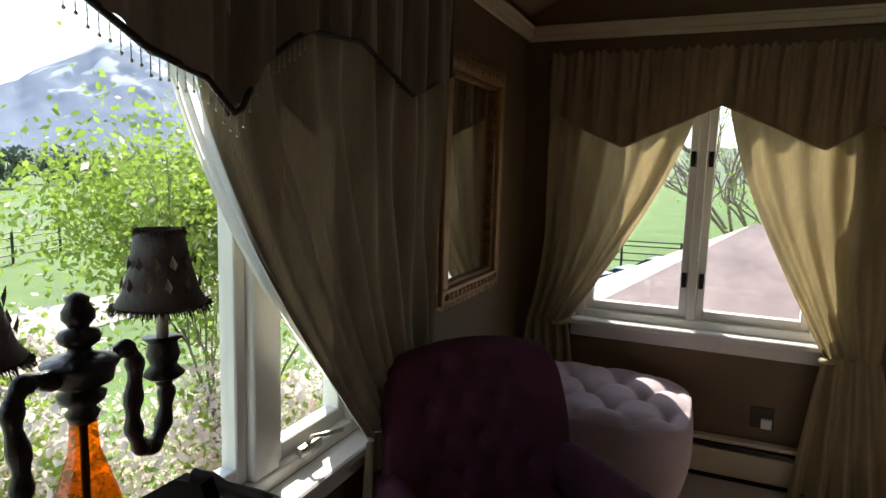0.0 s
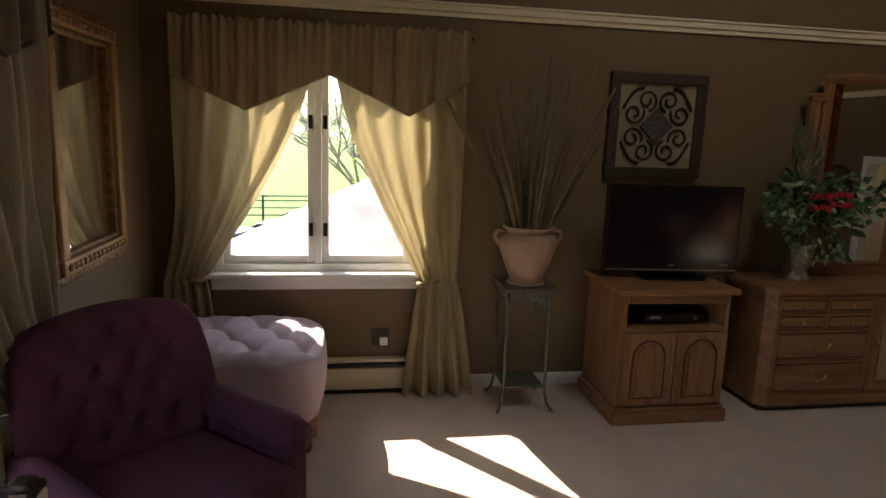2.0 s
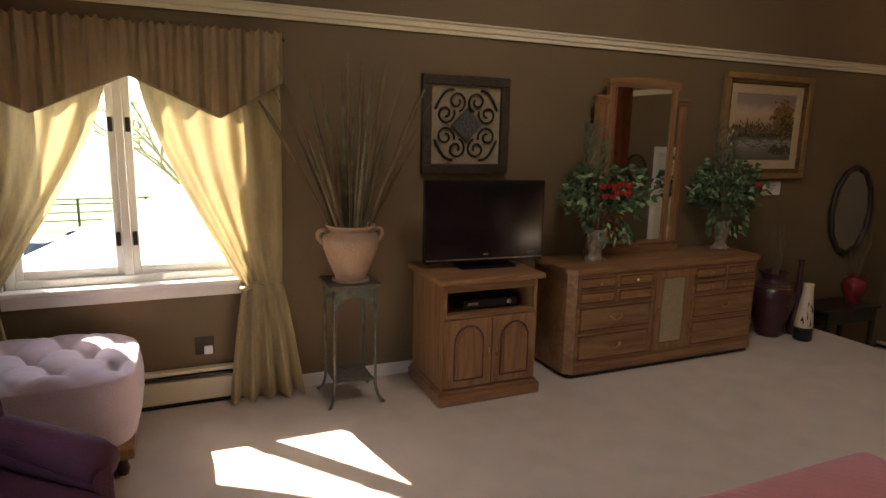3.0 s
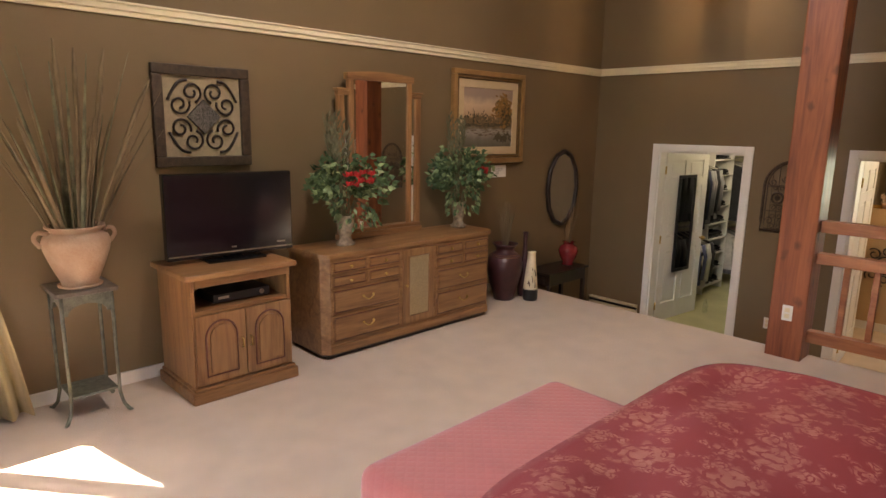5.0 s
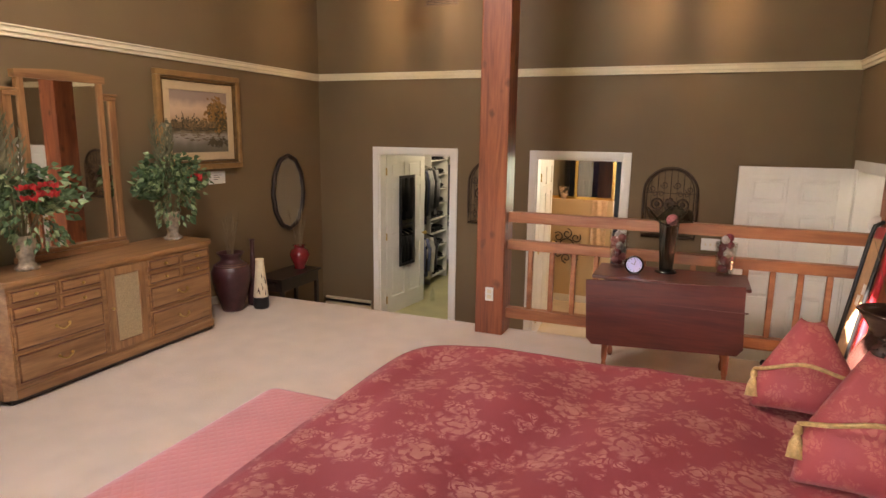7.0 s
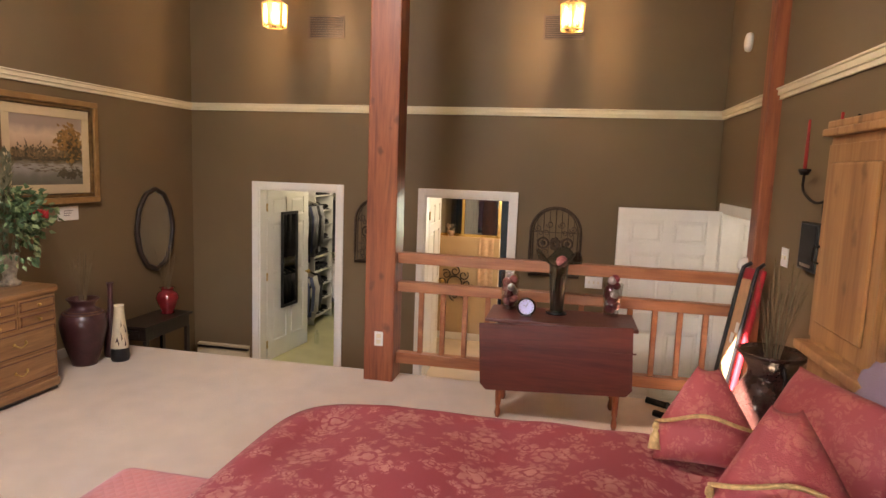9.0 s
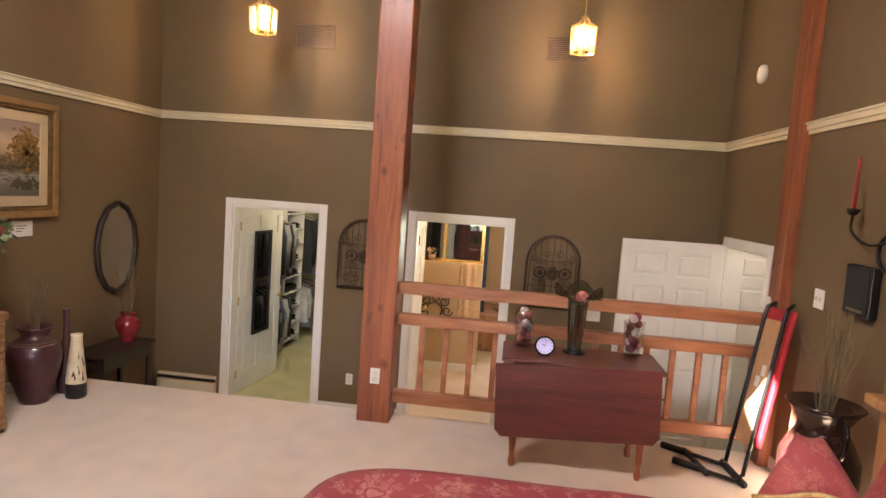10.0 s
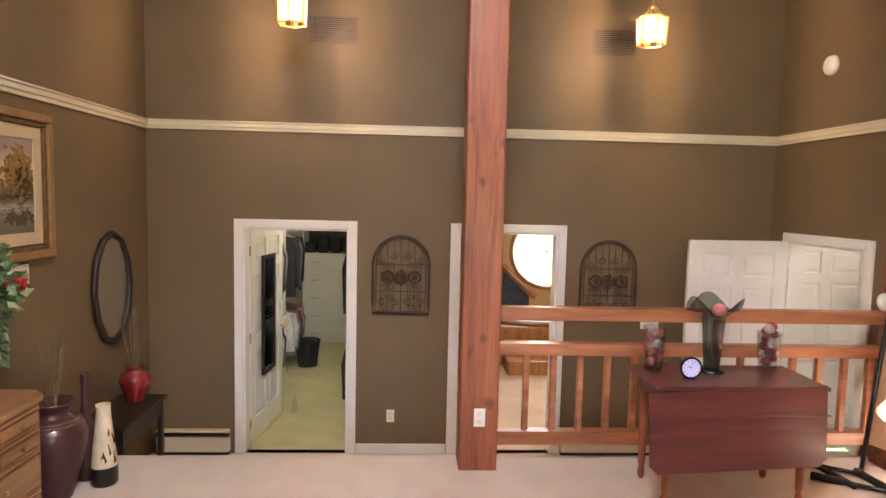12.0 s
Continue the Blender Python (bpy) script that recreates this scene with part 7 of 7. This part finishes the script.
    part("sole", B(-0.04, 0.04, -0.125, 0.115, 0.0, 0.014, 0.006), CLOTHS[1], t, "dark sole")
    return t


first = shoe(pose(7.98, 3.48, LOW + 0.118))
for r in range(10):
    for c in range(4):
        if r or c:
            copy_thing(first, pose(7.98 + 0.155 * c, 3.48, LOW + 0.118 + 0.22 * r))
bk = thing("laundry_basket", "black slatted laundry basket on the closet floor", "basket", pose(8.9, 3.10, LOW + 0.003) @ Matrix.Diagonal((0.85, 0.85, 0.85, 1)))
part("rim", tube(bmesh.new(), [(0.23 * math.cos(2 * math.pi * k / 28), 0.19 * math.sin(2 * math.pi * k / 28), 0.40) for k in range(28)], 0.014, 8, True), FOAM, bk, "", True)
for k in range(24):
    a = 2 * math.pi * k / 24
    part("slat", tube(bmesh.new(), [(0.17 * math.cos(a), 0.14 * math.sin(a), 0.0), (0.22 * math.cos(a), 0.18 * math.sin(a), 0.40)], 0.012, 5), FOAM, bk)
part("liner", lathe(bmesh.new(), [(0, 0.01), (0.165, 0.01), (0.21, 0.38), (0.20, 0.38), (0, 0.3)], 0, 0, 0, 24, 1, 0.82), BLACK, bk, "", True)
structure("closet_rail_near", rod(bmesh.new(), (6.6, 2.14, 1.30), (9.2, 2.14, 1.30), 0.014), PEWTER, "metal clothes rail on the near side", "clothes rail")
structure("closet_rail_near_low", rod(bmesh.new(), (6.6, 2.14, 0.32), (9.2, 2.14, 0.32), 0.014), PEWTER, "lower metal clothes rail on the near side", "clothes rail")
for k in range(22):
    i = random.choice((0, 0, 1, 2))
    for z, ln in ((1.27, 0.8), (0.29, 0.66)):
        garment(pose(6.7 + 0.115 * k, 2.14, z, 0, 0, random.uniform(-6, 6)), 0.40, ln, CLOTHS[i], names[i] + " garment on a closet hanger")
dm = thing("door_mirror", "narrow black framed mirror hung on the closet door", "mirror", pose(6.15, 3.16, LOW + 0.01, 0, 0, -6.5))
for p, q, r, s in ((0.27, 0.62, 1.70, 1.735), (0.27, 0.62, 0.58, 0.615), (0.27, 0.305, 0.615, 1.70), (0.585, 0.62, 0.615, 1.70)):
    part("frame_side", B(p, q, -0.025, -0.002, r, s, 0.004), BLACK, dm)
part("glass", B(0.305, 0.585, -0.014, -0.004, 0.615, 1.70), MIRROR, dm, "mirror glass")
bt = thing("water_bottle", "clear plastic bottle standing on the closet carpet", "bottle", pose(7.05, 2.93, LOW + 0.002))
part("body", lathe(bmesh.new(), [(0, 0), (0.03, 0), (0.032, 0.01), (0.031, 0.12), (0.012, 0.16), (0.012, 0.18), (0, 0.18)], seg=14), CLEAR, bt, "", True)

# ---- bathroom beyond the second doorway ----
TILE = mat("dark blue tile", (0.03, 0.05, 0.085), 0.25, 0, 0.3, 8, 0.1, 20)
structure("bath_floor", B(EAST + 0.07, 10.2, -1.9, 1.74, LOW - 0.2, LOW + 0.002), mat("pale tan carpet", (0.58, 0.47, 0.34), 0.9, 0, 0.12, 3, 0.6, 200), "pale tan bathroom floor", "floor")
ROUND = (-0.42, 0.95, 0.54)
bm = bmesh.new()
n = 40
ring_in = [(ROUND[0] + ROUND[2] * math.cos(2 * math.pi * k / n), ROUND[1] + ROUND[2] * math.sin(2 * math.pi * k / n)) for k in range(n)]


def to_box(y, z):
    dy, dz = y - ROUND[0], z - ROUND[1]
    k = min((2.16 if dy > 0 else 1.48) / max(abs(dy), 1e-6), (1.15 if dz > 0 else 1.55) / max(abs(dz), 1e-6))
    return ROUND[0] + dy * k, ROUND[1] + dz * k


for x0 in (10.05, 10.2):
    a = [bm.verts.new((x0, y, z)) for y, z in ring_in]
    b = [bm.verts.new((x0, *to_box(y, z))) for y, z in ring_in]
    for k in range(n):
        j = (k + 1) % n
        bm.faces.new((a[k], a[j], b[j], b[k]))
bm.verts.ensure_lookup_table()
for k in range(n):
    j = (k + 1) % n
    bm.faces.new((bm.verts[k], bm.verts[j], bm.verts[2 * n + j], bm.verts[2 * n + k]))
structure("bath_wall_end", bm, WALL_BATH, "tan bathroom wall with a round window", "wall")
structure("bath_wall_left", B(XI, 10.2, 1.62, 1.74, LOW, 2.05), WALL_BATH, "tan bathroom wall", "wall")
structure("bath_wall_right", B(XI, 10.2, -2.0, -1.9, LOW, 2.05), WALL_BATH, "tan bathroom wall", "wall")
structure("bath_ceiling", B(XI, 10.2, -2.0, 1.74, 2.05, 2.15), CEIL, "tan bathroom ceiling", "ceiling")
rw = thing("window_round", "round bathroom window with a pine surround", "window", kind="structure")
part("window_frame", tube(bmesh.new(), [(10.04, ROUND[0] + (ROUND[2] + 0.03) * math.cos(2 * math.pi * k / 40), ROUND[1] + (ROUND[2] + 0.03) * math.sin(2 * math.pi * k / 40)) for k in range(40)], 0.035, 8, True), PINE, rw, "", True)
part("muntin", B(10.11, 10.13, ROUND[0] - 0.012, ROUND[0] + 0.012, ROUND[1] - 0.54, ROUND[1] + 0.54), WHITE, rw)
part("muntin", B(10.11, 10.13, ROUND[0] - 0.54, ROUND[0] + 0.54, ROUND[1] - 0.012, ROUND[1] + 0.012), WHITE, rw)
lamp("sky_round", "AREA", look((10.18, ROUND[0], ROUND[1]), (8, ROUND[0], ROUND[1] - 0.3)), 1.0, (0.95, 0.97, 1.0), size=0.8, size_y=0.8)
structure("shower_wall", B(7.85, 7.95, 0.69, 1.62, LOW, 0.84, 0.004), WALL_BATH, "tan half wall of the shower", "wall")
structure("baseboard_bath", B(7.835, 7.849, 0.69, 1.62, LOW + 0.002, LOW + 0.1, 0.003), WHITE, "white baseboard on the half wall", "baseboard")
se = thing("shower_screen", "gold framed glass shower screen on the half wall", "shower screen", pose(7.90, 0, 0.84))
GOLD = mat("polished brass", (0.75, 0.52, 0.17), 0.2, 1.0, 0.1, 10)
for y in (0.71, 1.20, 1.60):
    part("frame_bar", B(-0.02, 0.02, y - 0.02, y + 0.02, 0, 1.20, 0.004), GOLD, se, "polished brass bar")
for z in (0.0, 1.16):
    part("frame_bar", B(-0.019, 0.019, 0.73, 1.58, z, z + 0.04, 0.004), GOLD, se, "polished brass bar")
for p, q in ((0.73, 1.18), (1.22, 1.58)):
    part("pane", B(-0.004, 0.004, p, q, 0.04, 1.16), glass("dark shower glass", (0.55, 0.6, 0.62), 0.25), se, "glass pane")
structure("shower_tiles", B(9.2, 9.3, 0.69, 1.62, LOW, 2.0), TILE, "dark blue tiled shower wall", "wall")
tw = thing("bath_towel", "peach towel hung over the half wall", "towel", pose(7.83, 0.86, 0.50))
part("cloth", sheet(bmesh.new(), 16, 20, lambda u, v: (-0.012 - 0.012 * math.sin(u * 12 + v), -0.10 + 0.2 * u, 0.35 - 0.72 * v)), mat("peach terry", (0.62, 0.42, 0.26), 0.95, 0, 0.15, 20, 0.7, 200), tw, "", True, 0.012)
me_ = thing("iron_medallion", "round dark iron scroll medallion on the half wall", "wall art", pose(7.843, 1.275, 0.20))
for k in range(8):
    a = 2 * math.pi * k / 8
    part("scroll", tube(bmesh.new(), [(-0.008, q[0] * 1, q[2]) for q in spiral(0.17 * math.cos(a), 0.17 * math.sin(a), 0.07, a, 1.2, 0)], 0.008, 6), IRON, me_, "", True)
part("ring", tube(bmesh.new(), [(-0.008, 0.10 * math.cos(2 * math.pi * k / 24), 0.10 * math.sin(2 * math.pi * k / 24)) for k in range(24)], 0.009, 6, True), IRON, me_, "", True)
tu = thing("bathtub", "tan tub with wooden steps under the round window", "bathtub", pose(9.45, -0.2, LOW))
part("surround", B(-0.45, 0.55, -1.1, 0.95, 0, 0.55, 0.02), PINE, tu, "pine tub surround")
bm = prism(bmesh.new(), [(-0.15, -0.05), (0.28, -0.05), (0.28, 0.67), (-0.15, 0.27)], -0.01, 0.01)
bmesh.ops.transform(bm, matrix=pose(10.035, 0, 0, 0, 0, 90), verts=bm.verts)
structure("bath_tiles", bm, TILE, "dark blue tiles beside the round window", "tiles")
bm = rod(bmesh.new(), (10.02, 0.30, 0.73), (10.02, -0.24, 0.23), 0.05, None, 4)
structure("trim_bath", bm, PINE, "pine batten beside the round window", "trim")
part("rim", lathe(bmesh.new(), [(0.36, 0.551), (0.45, 0.56), (0.47, 0.60), (0.43, 0.62), (0.36, 0.60), (0.30, 0.56), (0, 0.555)], 0.05, 0, 0, 32, 1, 1.6), mat("tan acrylic", (0.42, 0.30, 0.20), 0.25, 0, 0.05, 5), tu, "tan acrylic rim", True)
for k in range(2):
    part("step", B(-0.95 + 0.25 * k, -0.70 + 0.25 * k, -0.7, 0.6, 0, 0.19 + 0.18 * k, 0.012), PINE, tu, "wooden step")
vt = thing("bath_plant", "small pot of pale dried flowers on the half wall", "plant", pose(7.90, 1.36, 0.842))
part("pot", lathe(bmesh.new(), [(0, 0), (0.04, 0), (0.055, 0.07), (0.05, 0.07), (0, 0.05)], seg=16), CLAY, vt, "", True)
bm = bmesh.new()
random.seed(41)
for k in range(60):
    leaf_shape(bm, (random.uniform(-0.05, 0.05), random.uniform(-0.06, 0.06), random.uniform(0.06, 0.15)), (random.uniform(-1, 1), random.uniform(-1, 1), 0.6), 0.012, 0.04, k)
part("flowers", bm, mat("pale dried petals", (0.55, 0.42, 0.30), 0.9), vt, "pale dried flowers")

# ---- hall beyond the third doorway ----
structure("hall_wall_end", B(4.4, 6.3, -2.62, -2.5, LOW, 2.05), WHITE, "white hall wall", "wall")
structure("hall_wall_left", B(6.14, 6.28, -2.5, SOUTH - 0.14, LOW, 2.05), WALL_CLOSET, "cream hall wall", "wall")
structure("hall_wall_right", B(4.45, 4.58, -2.5, SOUTH - 0.14, LOW, 2.05), WALL_CLOSET, "cream hall wall", "wall")
structure("hall_ceiling", B(4.45, 6.28, -2.62, SOUTH - 0.14, 2.05, 2.15), WHITE, "white hall ceiling", "ceiling")
door_leaf("door_4", pose(6.09, -1.72, LOW + 0.01, 0, 0, -90), "white six-panel door closed in the hall")

# ---- outdoors ----
GZ = -3.4
GRASS = mat("spring grass", (0.115, 0.20, 0.035), 0.9, 0, 0.35, 0.35, 0.6, 30, col2=(0.07, 0.13, 0.025))
GRAVEL = mat("pale gravel", (0.45, 0.41, 0.36), 0.95, 0, 0.2, 1.5, 0.8, 60)
bm = bmesh.new()
for x0, x1, y0, y1 in ((-2500, 2500, -2500, 2500),):
    f = bm.faces.new([bm.verts.new((x, y, GZ)) for x, y in ((x0, y0), (x1, y0), (x1, y1), (x0, y1))])
structure("ground", bm, GRASS, "bright green spring meadow", "ground")
bm = sheet(bmesh.new(), 30, 2, lambda u, v: (-16 - 3.5 * v - 6 * u * u, -30 + 90 * u, GZ + 0.03))
structure("road_gravel", bm, GRAVEL, "pale gravel drive across the meadow", "road")
bm = B(-7.0, -1.95, -4, 6.2, GZ, GZ + 0.05, 0.01)
structure("pavement", bm, GRAVEL, "pale gravel yard below the window", "pavement")
bm = B(-12, 3.0, 19, 33, GZ, GZ + 0.05, 0.01)
structure("parking", bm, mat("grey asphalt", (0.10, 0.10, 0.105), 0.9, 0, 0.25, 2, 0.5, 80), "grey parking yard", "road")


def fence(name, x0, y0, dx, dy, n, label):
    t = thing(name, label, "fence", pose(x0, y0, GZ))
    for k in range(n):
        part("post", rod(bmesh.new(), (dx * k, dy * k, 0), (dx * k, dy * k, 1.5), 0.07, None, 6), EBONY, t)
        if k < n - 1:
            for z in (0.4, 0.8, 1.2, 1.45):
                part("slat", rod(bmesh.new(), (dx * k, dy * k, z), (dx * (k + 1), dy * (k + 1), z), 0.035, None, 5), EBONY, t)
    return t


fence("fence", -29.0, 13, -0.95, 3.0, 16, "dark wooden rail fence along the meadow")
fence("fence", -14, 34, 3.0, 0.3, 10, "dark wooden rail fence behind the parked cars")

BARK = mat("grey bark", (0.22, 0.19, 0.16), 0.9, 0, 0.35, 12, 0.7, 40)
SPRING = cloth("fresh green leaf", (0.30, 0.42, 0.07), 0.5, 0.25, (1, 1, 1), 3)
BLOSSOM = cloth("pink white blossom", (0.86, 0.76, 0.74), 0.45, 0.15, (1, 1, 1), 6)


def limbs(bm, p, d, ln, r, depth, tips, rng, spread):
    """Branches that fork and taper."""
    p, d = Vector(p), Vector(d).normalized()
    q = p + d * ln
    mid = p + d * ln * 0.5 + Vector((rng.uniform(-1, 1), rng.uniform(-1, 1), 0)) * ln * 0.06
    tube(bm, [p, mid, q], [r, r * 0.85, r * 0.68], 6)
    tips.append((q, depth))
    if depth == 0:
        return
    for k in range(rng.choice((2, 3, 3))):
        e = (d + Vector((rng.uniform(-1, 1), rng.uniform(-1, 1), rng.uniform(-0.25, 0.7))) * spread).normalized()
        limbs(bm, q - d * ln * rng.uniform(0, 0.25), e, ln * rng.uniform(0.62, 0.85), r * 0.66, depth - 1, tips, rng, spread)


def tree(name, x, y, h, label, seed, depth=4, leaves=0, leaf_mat=None, bloom=0, spread=0.7, leaf=0.05, cloud=0.3, first=None, thick=0.0):
    rng = random.Random(seed)
    t = thing(name, label, "tree", pose(x, y, GZ))
    tips = []
    bm = bmesh.new()
    limbs(bm, (0, 0, 0), (0.03, 0.02, 1), first or h * 0.34, thick or h * 0.018 + 0.02, depth, tips, rng, spread)
    part("trunk", bm, BARK, t, "", True)
    pts = [q for q, dp in tips if dp <= 3]
    for cnt, mt, nm, hi in ((leaves, leaf_mat, "crown", 1e9), (bloom, BLOSSOM, "blossom", h * 1.3)):
        if not cnt:
            continue
        verts, faces = [], []
        use = [q for q in pts if q.z < hi] or pts
        for k in range(cnt):
            c = rng.choice(use) + Vector((rng.gauss(0, cloud), rng.gauss(0, cloud), rng.gauss(0, cloud)))
            a, b = Vector((rng.gauss(0, 1), rng.gauss(0, 1), rng.gauss(0, 1))).normalized(), Vector((rng.gauss(0, 1), rng.gauss(0, 1), rng.gauss(0, 1)))
            b = a.cross(b).normalized()
            s = leaf * rng.uniform(0.6, 1.3)
            i = len(verts)
            verts += [c - a * s, c + b * s * 0.55, c + a * s, c - b * s * 0.55]
            faces.append((i, i + 1, i + 2, i + 3))
        me = bpy.data.meshes.new(nm)
        me.from_pydata([tuple(v) for v in verts], [], faces)
        me.materials.append(mt)
        o = new(nm, me)
        o.parent = t
        tagged(o, "fresh spring leaves" if nm == "crown" else "pink white blossom", kind="stuff")
    return t


tree("blossom_tree", -4.7, 4.7, 6.0, "young spring tree in fresh leaf outside the window", 5, 5, 20000, SPRING, 600, 0.30, 0.030, 0.25, 1.8, 0.03)
tree("blossom_shrub", -4.7, 4.2, 3.6, "flowering crab apple covered in pink white blossom", 8, 5, 2500, SPRING, 9000, 0.8, 0.045, 0.2, 1.0, 0.05)
tree("blossom_shrub", -4.9, 2.4, 3.3, "flowering crab apple covered in pink white blossom", 17, 5, 5000, SPRING, 8000, 0.8, 0.04, 0.26, 1.15, 0.05)
tree("blossom_shrub", -7.2, 4.3, 3.6, "flowering crab apple covered in pink white blossom", 29, 5, 2500, SPRING, 8000, 0.8, 0.05, 0.25, 1.0, 0.05)
tree("bare_tree", 0.5, 15.0, 7.5, "bare branched tree behind the low roof", 23, 6, 900, SPRING, 0, 0.7, 0.04, 0.3, 2.4, 0.09)
# Distance haze is mixed into this pale tree green.
FAR = mat("hazy far tree green", (0.17, 0.19, 0.135), 0.95, 0, 0.5, 0.3, 0, 5)
rng = random.Random(77)
for k in range(120):
    a = -45 + k * 1.0
    d = rng.uniform(105, 165)
    tree("far_tree", -d * math.cos(radians(a)), d * math.sin(radians(a)) + 60, rng.uniform(4.5, 7.5), "distant round-crowned field tree", 100 + k, 2, 420, FAR, 0, 0.9, 0.5, 1.2)


def ridge(name, dist, base, top, seed, material, label, a0, a1, peak=None, rough=1.0):
    """A range of hills: a strip of slopes, its skyline broken by noise."""
    def f(u, v):
        a = radians(a0 + (a1 - a0) * u)
        hgt = top * (0.55 + 0.45 * noise.fractal(Vector((u * 6 + seed, 0, 0)), 0.8, 2.0, 5))
        if peak:
            for pc, pw, ph in peak:
                hgt += ph * math.exp(-((u - pc) / pw) ** 2)
        k = v ** 1.1
        r = dist * (1 - 0.30 * (1 - k))
        z = base + hgt * k * (1 + 0.06 * rough * noise.fractal(Vector((u * 34, v * 7, seed)), 0.7, 2.1, 5) * math.sin(math.pi * v))
        return (-r * math.sin(a), r * math.cos(a), GZ + z)
    return structure(name, sheet(bmesh.new(), 220, 30, f), material, label, "mountain", True)


def snow_mat():
    m, n, l, b = shade("hazy snowy rock", 0.9)
    tc, nz, ramp, sep = n.new("ShaderNodeTexCoord"), n.new("ShaderNodeTexNoise"), n.new("ShaderNodeValToRGB"), n.new("ShaderNodeSeparateXYZ")
    mp = n.new("ShaderNodeMapping")
    mp.inputs["Scale"].default_value = (0.02, 0.02, 0.007)
    l.new(tc.outputs["Object"], mp.inputs[0])
    l.new(mp.outputs[0], nz.inputs[0])
    nz.inputs["Scale"].default_value, nz.inputs["Detail"].default_value, nz.inputs["Distortion"].default_value = 0.55, 9, 0.6
    l.new(tc.outputs["Object"], sep.inputs[0])
    mr, ad = n.new("ShaderNodeMapRange"), n.new("ShaderNodeMath")
    mr.inputs["From Min"].default_value, mr.inputs["From Max"].default_value = 60, 420
    mr.inputs["To Min"].default_value, mr.inputs["To Max"].default_value = -0.22, 0.10
    l.new(sep.outputs["Z"], mr.inputs[0])
    l.new(nz.outputs[0], ad.inputs[0])
    l.new(mr.outputs[0], ad.inputs[1])
    l.new(ad.outputs[0], ramp.inputs[0])
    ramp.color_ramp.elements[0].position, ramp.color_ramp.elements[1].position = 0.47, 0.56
    # Rock and snow are both tinted blue-grey, with the haze painted in.
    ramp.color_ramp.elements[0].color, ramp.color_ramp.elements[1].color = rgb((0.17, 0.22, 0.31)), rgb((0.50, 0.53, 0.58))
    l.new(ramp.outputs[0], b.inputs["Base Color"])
    return m


# The ranges carry their haze in the material colours; no air is modelled.
ridge("backdrop_mountain", 2200, 0, 95, 3.0, snow_mat(), "snow-streaked mountain beyond the valley, coloured blue for haze", 20, 90, [(0.386, 0.12, 215), (0.50, 0.14, 150)])
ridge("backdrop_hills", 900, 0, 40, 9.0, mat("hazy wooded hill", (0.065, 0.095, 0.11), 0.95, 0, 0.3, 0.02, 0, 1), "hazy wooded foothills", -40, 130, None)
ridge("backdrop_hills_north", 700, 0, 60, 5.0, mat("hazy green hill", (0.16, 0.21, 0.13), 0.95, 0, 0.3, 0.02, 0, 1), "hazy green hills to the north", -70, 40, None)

# low roof and parked cars under the second window
rf = thing("garage_roof", "low building with a pale pinkish shingle hip roof", "building", pose(0, 0, 0))
# Pinkish shingle, lightened so that its colour carries the haze and window glare.
ROOF = mat("red shingle paled for haze", (0.44, 0.34, 0.325), 0.9, 0, 0.2, 3, 0.6, 14)
bm = bmesh.new()
pts = [(-3.6, 5.6, -0.75), (9.0, 5.6, -0.75), (9.0, 11.4, -0.75), (-3.6, 11.4, -0.75), (-0.35, 8.5, 1.05), (6.5, 8.5, 1.05)]
v = [bm.verts.new(p) for p in pts]
for f in ((0, 1, 5, 4), (1, 2, 5), (2, 3, 4, 5), (3, 0, 4), (3, 2, 1, 0)):
    bm.faces.new([v[i] for i in f])
part("roof", bm, ROOF, rf, "pale pinkish shingle roof")
part("wall", B(-3.2, 8.7, 5.9, 11.1, GZ, -0.76), mat("tan siding", (0.42, 0.35, 0.27), 0.8, 0, 0.1, 3), rf, "tan siding")


def car(m, paint, label):
    t = thing("parked_car", label, "car", m, group="parked cars")
    bm = B(-0.88, 0.88, -2.2, 2.2, 0.30, 0.92, 0.14, 3)
    part("body", bm, paint, t, "", True)
    bm = bmesh.new()
    o = [(-1.25, 0.9), (-0.65, 1.42), (0.75, 1.45), (1.55, 0.92)]
    a = [bm.verts.new((-0.76 + (0.14 if z > 1 else 0), y, z)) for y, z in o]
    c = [bm.verts.new((0.76 - (0.14 if z > 1 else 0), y, z)) for y, z in o]
    bm.faces.new(a)
    bm.faces.new(c[::-1])
    for i in range(4):
        j = (i + 1) % 4
        bm.faces.new((a[j], a[i], c[i], c[j]))
    part("cabin", bm, GLOSSBLK, t, "dark glazed cabin")
    part("roof", B(-0.63, 0.63, -0.62, 0.72, 1.43, 1.47, 0.015), paint, t)
    for x in (-0.82, 0.82):
        for y in (-1.4, 1.4):
            w = part("wheel", rod(bmesh.new(), (x - 0.1, y, 0.33), (x + 0.1, y, 0.33), 0.33, None, 20), FOAM, t, "black tyre")
            part("rim", rod(bmesh.new(), (x - 0.105, y, 0.33), (x + 0.105, y, 0.33), 0.2, None, 14), PEWTER, w, "silver rim")
    return t


car(pose(-3.0, 24.5, GZ + 0.05, 0, 0, 70), mat("silver blue car paint", (0.35, 0.42, 0.52), 0.3, 0.4, 0.05, 3), "silver blue parked car seen from above")
car(pose(-4.6, 22.6, GZ + 0.05, 0, 0, 65), mat("white car paint", (0.7, 0.72, 0.75), 0.3, 0.1, 0.05, 3), "white parked car seen from above")
car(pose(-2.2, 28.0, GZ + 0.05, 0, 0, 75), mat("grey car paint", (0.25, 0.27, 0.3), 0.3, 0.4, 0.05, 3), "grey parked car seen from above")
